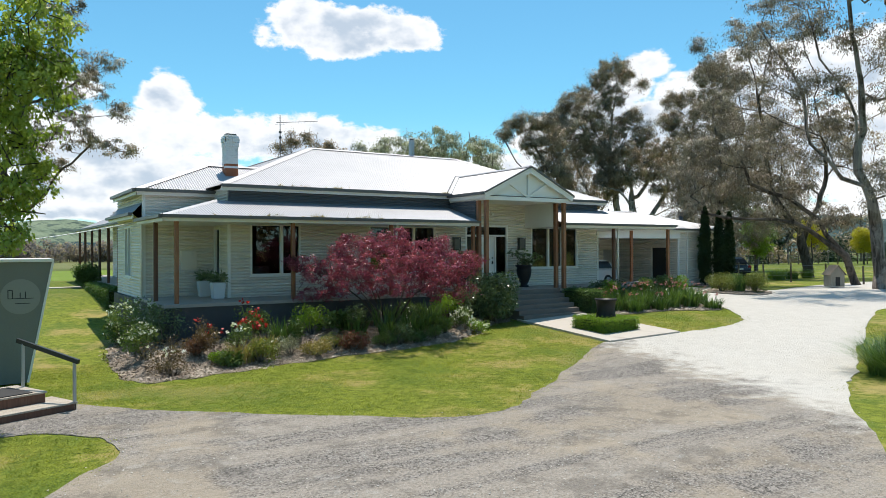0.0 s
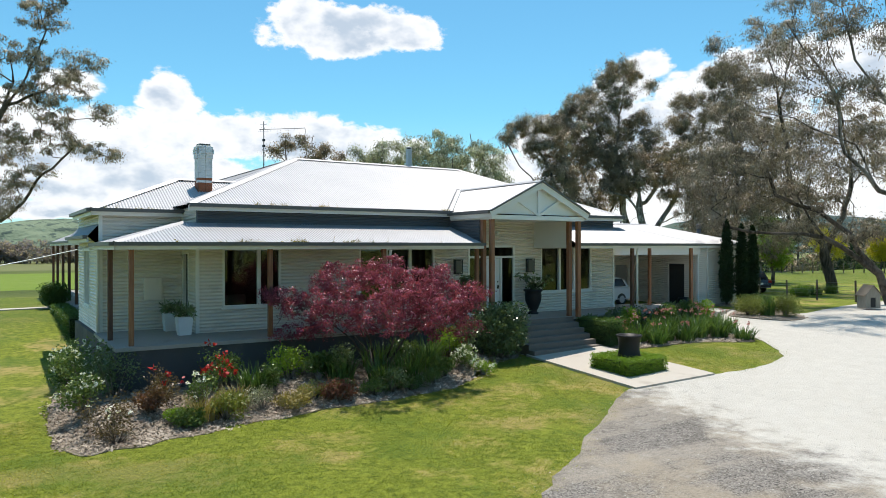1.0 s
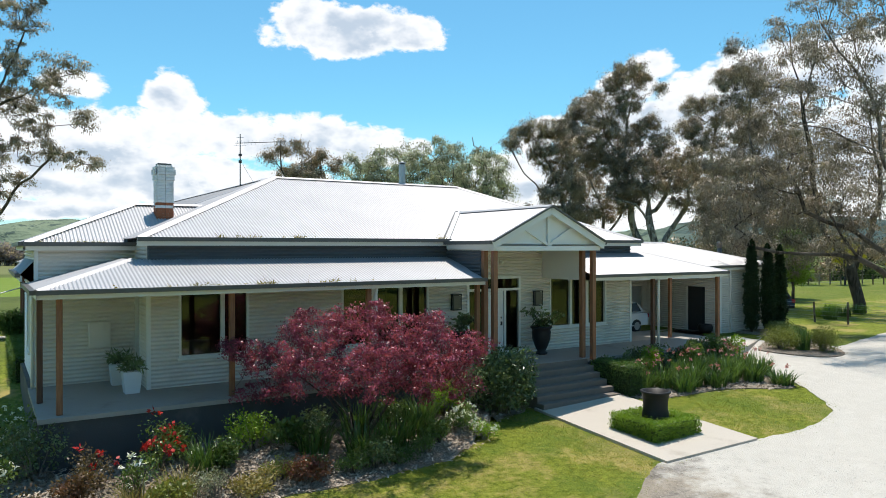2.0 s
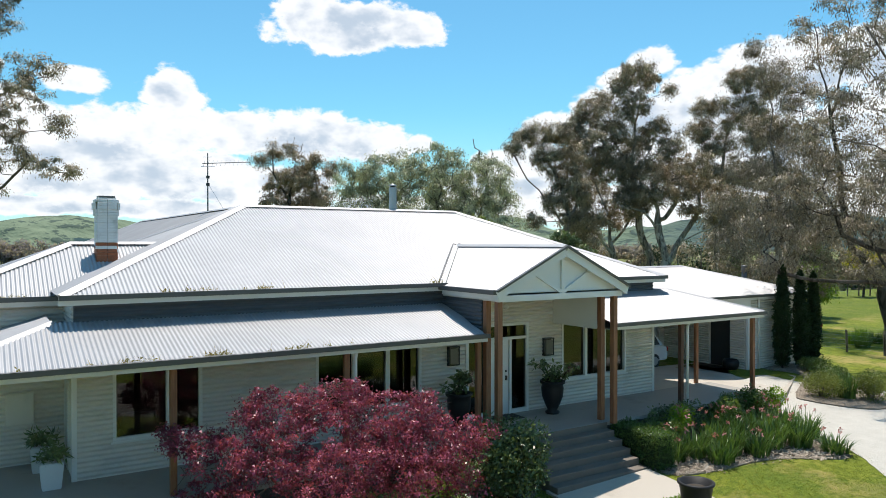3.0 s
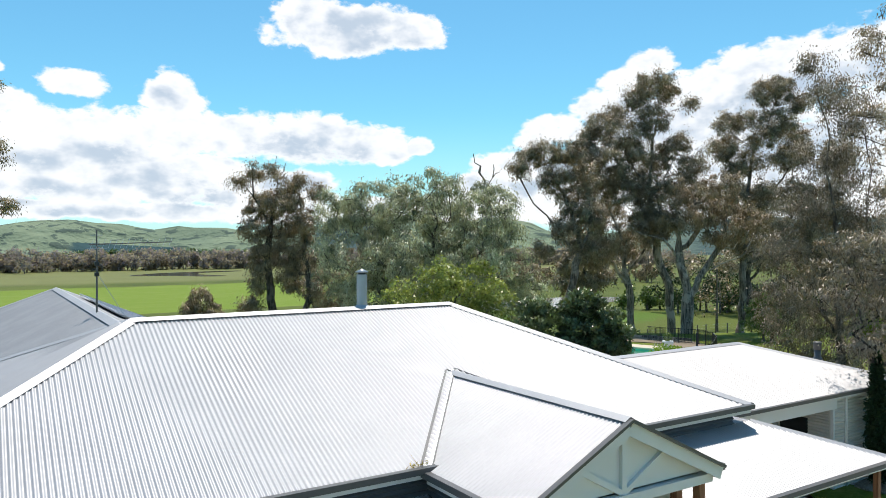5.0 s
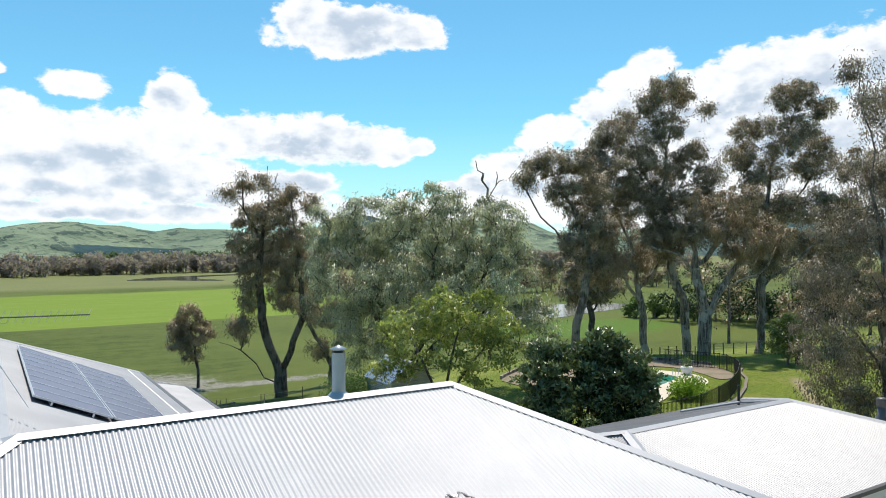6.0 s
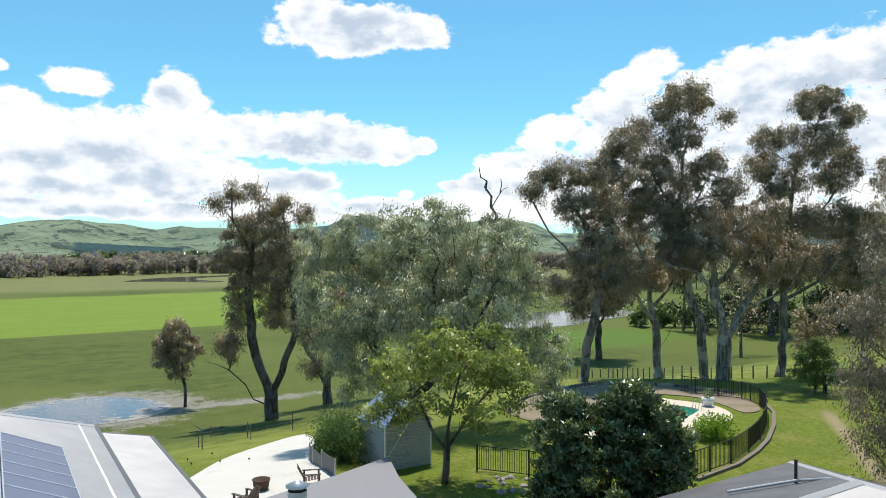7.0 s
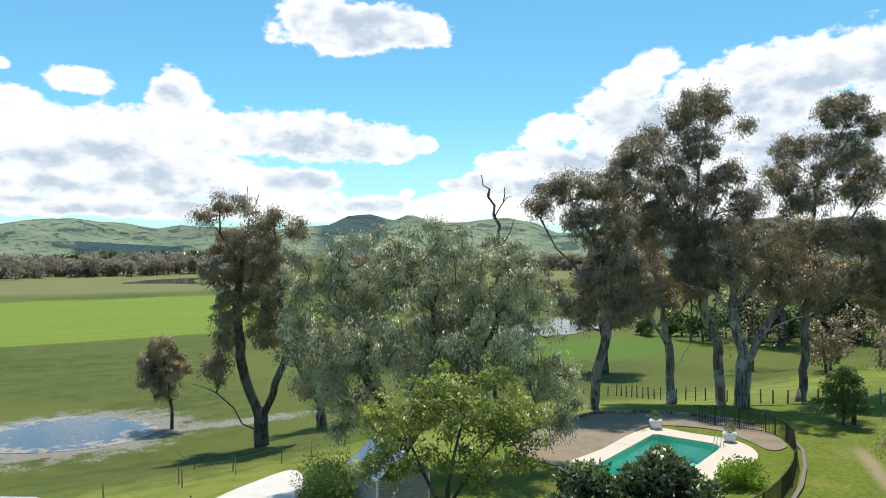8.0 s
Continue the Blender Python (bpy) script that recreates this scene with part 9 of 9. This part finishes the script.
def build_hill_cover(k):
    p = place(k)
    xyz = k.add("ShaderNodeSeparateXYZ", Vector=p)
    n1, n2 = k.noise(p, 0.004, 6.0, 0.6), k.noise(p, 0.024, 6.0, 0.6)
    # muted greens, with the distance haze already mixed in
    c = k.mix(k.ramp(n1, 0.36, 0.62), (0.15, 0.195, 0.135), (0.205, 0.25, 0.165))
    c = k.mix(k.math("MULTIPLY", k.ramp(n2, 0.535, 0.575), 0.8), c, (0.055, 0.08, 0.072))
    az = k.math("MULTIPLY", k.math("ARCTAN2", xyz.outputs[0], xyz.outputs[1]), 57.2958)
    # wooded ridges in the gap and east, blue haze and cloud shadow painted in
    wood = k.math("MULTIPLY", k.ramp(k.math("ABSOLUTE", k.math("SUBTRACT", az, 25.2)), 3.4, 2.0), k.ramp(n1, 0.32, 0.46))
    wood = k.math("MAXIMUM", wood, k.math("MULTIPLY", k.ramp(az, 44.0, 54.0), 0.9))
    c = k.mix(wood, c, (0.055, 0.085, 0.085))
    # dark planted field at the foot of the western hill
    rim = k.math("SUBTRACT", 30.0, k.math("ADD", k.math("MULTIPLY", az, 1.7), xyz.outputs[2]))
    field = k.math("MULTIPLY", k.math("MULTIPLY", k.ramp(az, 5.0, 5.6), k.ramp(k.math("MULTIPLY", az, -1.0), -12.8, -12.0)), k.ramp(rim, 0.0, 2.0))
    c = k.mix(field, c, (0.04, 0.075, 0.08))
    gully = k.noise(p, 0.006, 5.0, 0.5)
    return principled(k, c, 0.95, 0.0, gully, 95.0, 0.05)


structure("hills", build_hills(), material("hazy_hill_pasture", build_hill_cover), "bare green rolling hills across the valley", "hills")


def woodland_belt(name, label, rows, seed, mat, h, per, clump, leaf, thick):
    """A far belt of trees along a line of (x, y): one object, too many to count."""
    rng = np.random.default_rng(seed)
    ob = thing(name, label, "woodland", kind="stuff")
    cen, rad, trunks = [], [], []
    for (x0, y0), (x1, y1) in zip(rows, rows[1:]):
        length = math.hypot(x1 - x0, y1 - y0)
        for _ in range(int(length / clump[0])):
            t = rng.random()
            x = x0 + (x1 - x0) * t + rng.normal() * thick
            y = y0 + (y1 - y0) * t + rng.normal() * thick
            hh = h * (0.55 + 0.6 * rng.random())
            g = ground_z(x, y)
            trunks.append(tube([(x, y, g - 0.2), (x + rng.normal() * 0.4, y, g + hh * 0.75)], [0.28, 0.1], 4))
            for _ in range(clump[1]):
                cen.append((x + rng.normal() * hh * 0.17, y + rng.normal() * hh * 0.17, g + hh * (0.18 + 0.72 * rng.random())))
                s = hh * (0.10 + 0.10 * rng.random())
                rad.append((s, s, s * 0.9))
    part("trunks", mesh_from("trunks", *joined(trunks)), M_BARK, ob)
    part("crowns", tri_mesh("crowns", *tufts(rng, cen, [r[0] for r in rad], per, leaf * 1.25, leaf * 0.8, 0.1, 0.9)), mat, ob)


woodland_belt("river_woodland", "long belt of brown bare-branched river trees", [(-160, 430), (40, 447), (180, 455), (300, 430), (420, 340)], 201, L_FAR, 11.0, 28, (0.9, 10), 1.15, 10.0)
woodland_belt("plantation", "dark pine plantation at the foot of the hills", [(60, 800), (150, 780), (260, 760)], 202, L_DARK, 9.0, 16, (2.6, 7), 3.2, 14.0)
woodland_belt("paddock_woodland", "mixed trees along the creek beyond the paddock", [(100, 172), (140, 178), (190, 180), (250, 182)], 203, L_GUM2, 11.0, 80, (4.0, 8), 0.5, 5.0)
woodland_belt("conifer_belt", "dark conifer windbreak behind the paddock", [(118, 92), (140, 80), (165, 72), (200, 60)], 204, L_CYPRESS, 10.5, 90, (1.7, 9), 0.36, 2.0)
woodland_belt("east_woodland", "scattered eucalypts along the eastern boundary", [(95, 62), (112, 46), (120, 25), (115, 0), (90, -25)], 205, L_GUM2, 12.0, 120, (3.4, 9), 0.32, 5.0)
woodland_belt("drive_scrub", "bushy scrub beyond the drive fence", [(73, 20), (78, 8), (74, -6)], 206, L_GUM2, 6.0, 150, (1.6, 9), 0.17, 3.0)



def build_pond(k):
    """Still water, with mud and stones breaking through towards the rim."""
    p = place(k)
    xyz = k.add("ShaderNodeSeparateXYZ", Vector=p)
    ex, ey = k.math("DIVIDE", k.math("SUBTRACT", xyz.outputs[0], 16.8), 7.6), k.math("DIVIDE", k.math("SUBTRACT", xyz.outputs[1], 81.2), 6.6)
    rim = k.math("SQRT", k.math("ADD", k.math("MULTIPLY", ex, ex), k.math("MULTIPLY", ey, ey)))
    n1, n2 = k.noise(p, 0.9, 5.0, 0.6), k.noise(p, 9.0, 4.0, 0.7)
    shoal = k.ramp(k.math("ADD", rim, k.math("MULTIPLY", k.math("SUBTRACT", n1, 0.5), 1.8)), 0.78, 1.0)
    shoal = k.math("MULTIPLY", shoal, k.ramp(n2, 0.35, 0.55))
    c = k.mix(shoal, (0.09, 0.09, 0.10), k.mix(n2, (0.16, 0.14, 0.09), (0.46, 0.43, 0.37)))
    return principled(k, c, k.math("ADD", 0.05, k.math("MULTIPLY", shoal, 0.8)), 0.0, k.math("ADD", k.noise(p, 3.0, 4.0), k.math("MULTIPLY", shoal, n2)), 0.01, 0.6)


M_POND = material("muddy_pond_water", build_pond)
M_WATER = material("pond_water", lambda k: principled(k, k.mix(k.ramp(k.noise(place(k), 0.5, 5.0, 0.6), 0.5, 0.62), (0.10, 0.11, 0.10), (0.20, 0.22, 0.14)), 0.06, 0.0, k.noise(place(k), 3.0, 4.0), 0.004, 0.6))
POND = rounded([(8.0, 81.0), (11.0, 86.0), (16.8, 87.8), (20.6, 85.6), (23.6, 81.5), (24.0, 77.6), (20.6, 74.4), (15.0, 74.6), (10.4, 77.4)], 5)
structure("pond", patch(POND, 0.03, 2.0, 0.02), M_POND, "shallow muddy farm pond mirroring the sky", "pond")
RIVER = rounded([(60.0, 352.0), (70.0, 372.0), (85.0, 386.0), (120.0, 400.0), (122.0, 390.0), (98.0, 374.0), (92.0, 352.0), (98.0, 330.0), (88.0, 328.0), (76.0, 344.0)], 4)
structure("river_bend", patch(RIVER, 0.06, 12.0, 0.1), M_WATER, "bend of the river on the flat", "river")
DAM = rounded([(92.0, 118.0), (104.0, 134.0), (122.0, 138.0), (140.0, 132.0), (136.0, 122.0), (116.0, 116.0), (104.0, 112.0)], 4)
structure("dam", patch(DAM, 0.06, 5.0, 0.1), M_WATER, "bright farm dam beyond the paddock", "dam")
woodland_belt("front_woodland", "tall eucalypts along the road in front of the house", [(-70, -30), (-30, -46), (20, -52), (70, -44), (110, -30)], 207, L_GUM, 15.0, 40, (3.2, 9), 0.7, 5.0)
woodland_belt("creek_scrub", "bushy green scrub along the creek beyond the paddock", [(116, 104), (132, 90), (150, 78), (170, 64)], 208, L_GREEN, 4.6, 60, (1.5, 8), 0.42, 2.5)
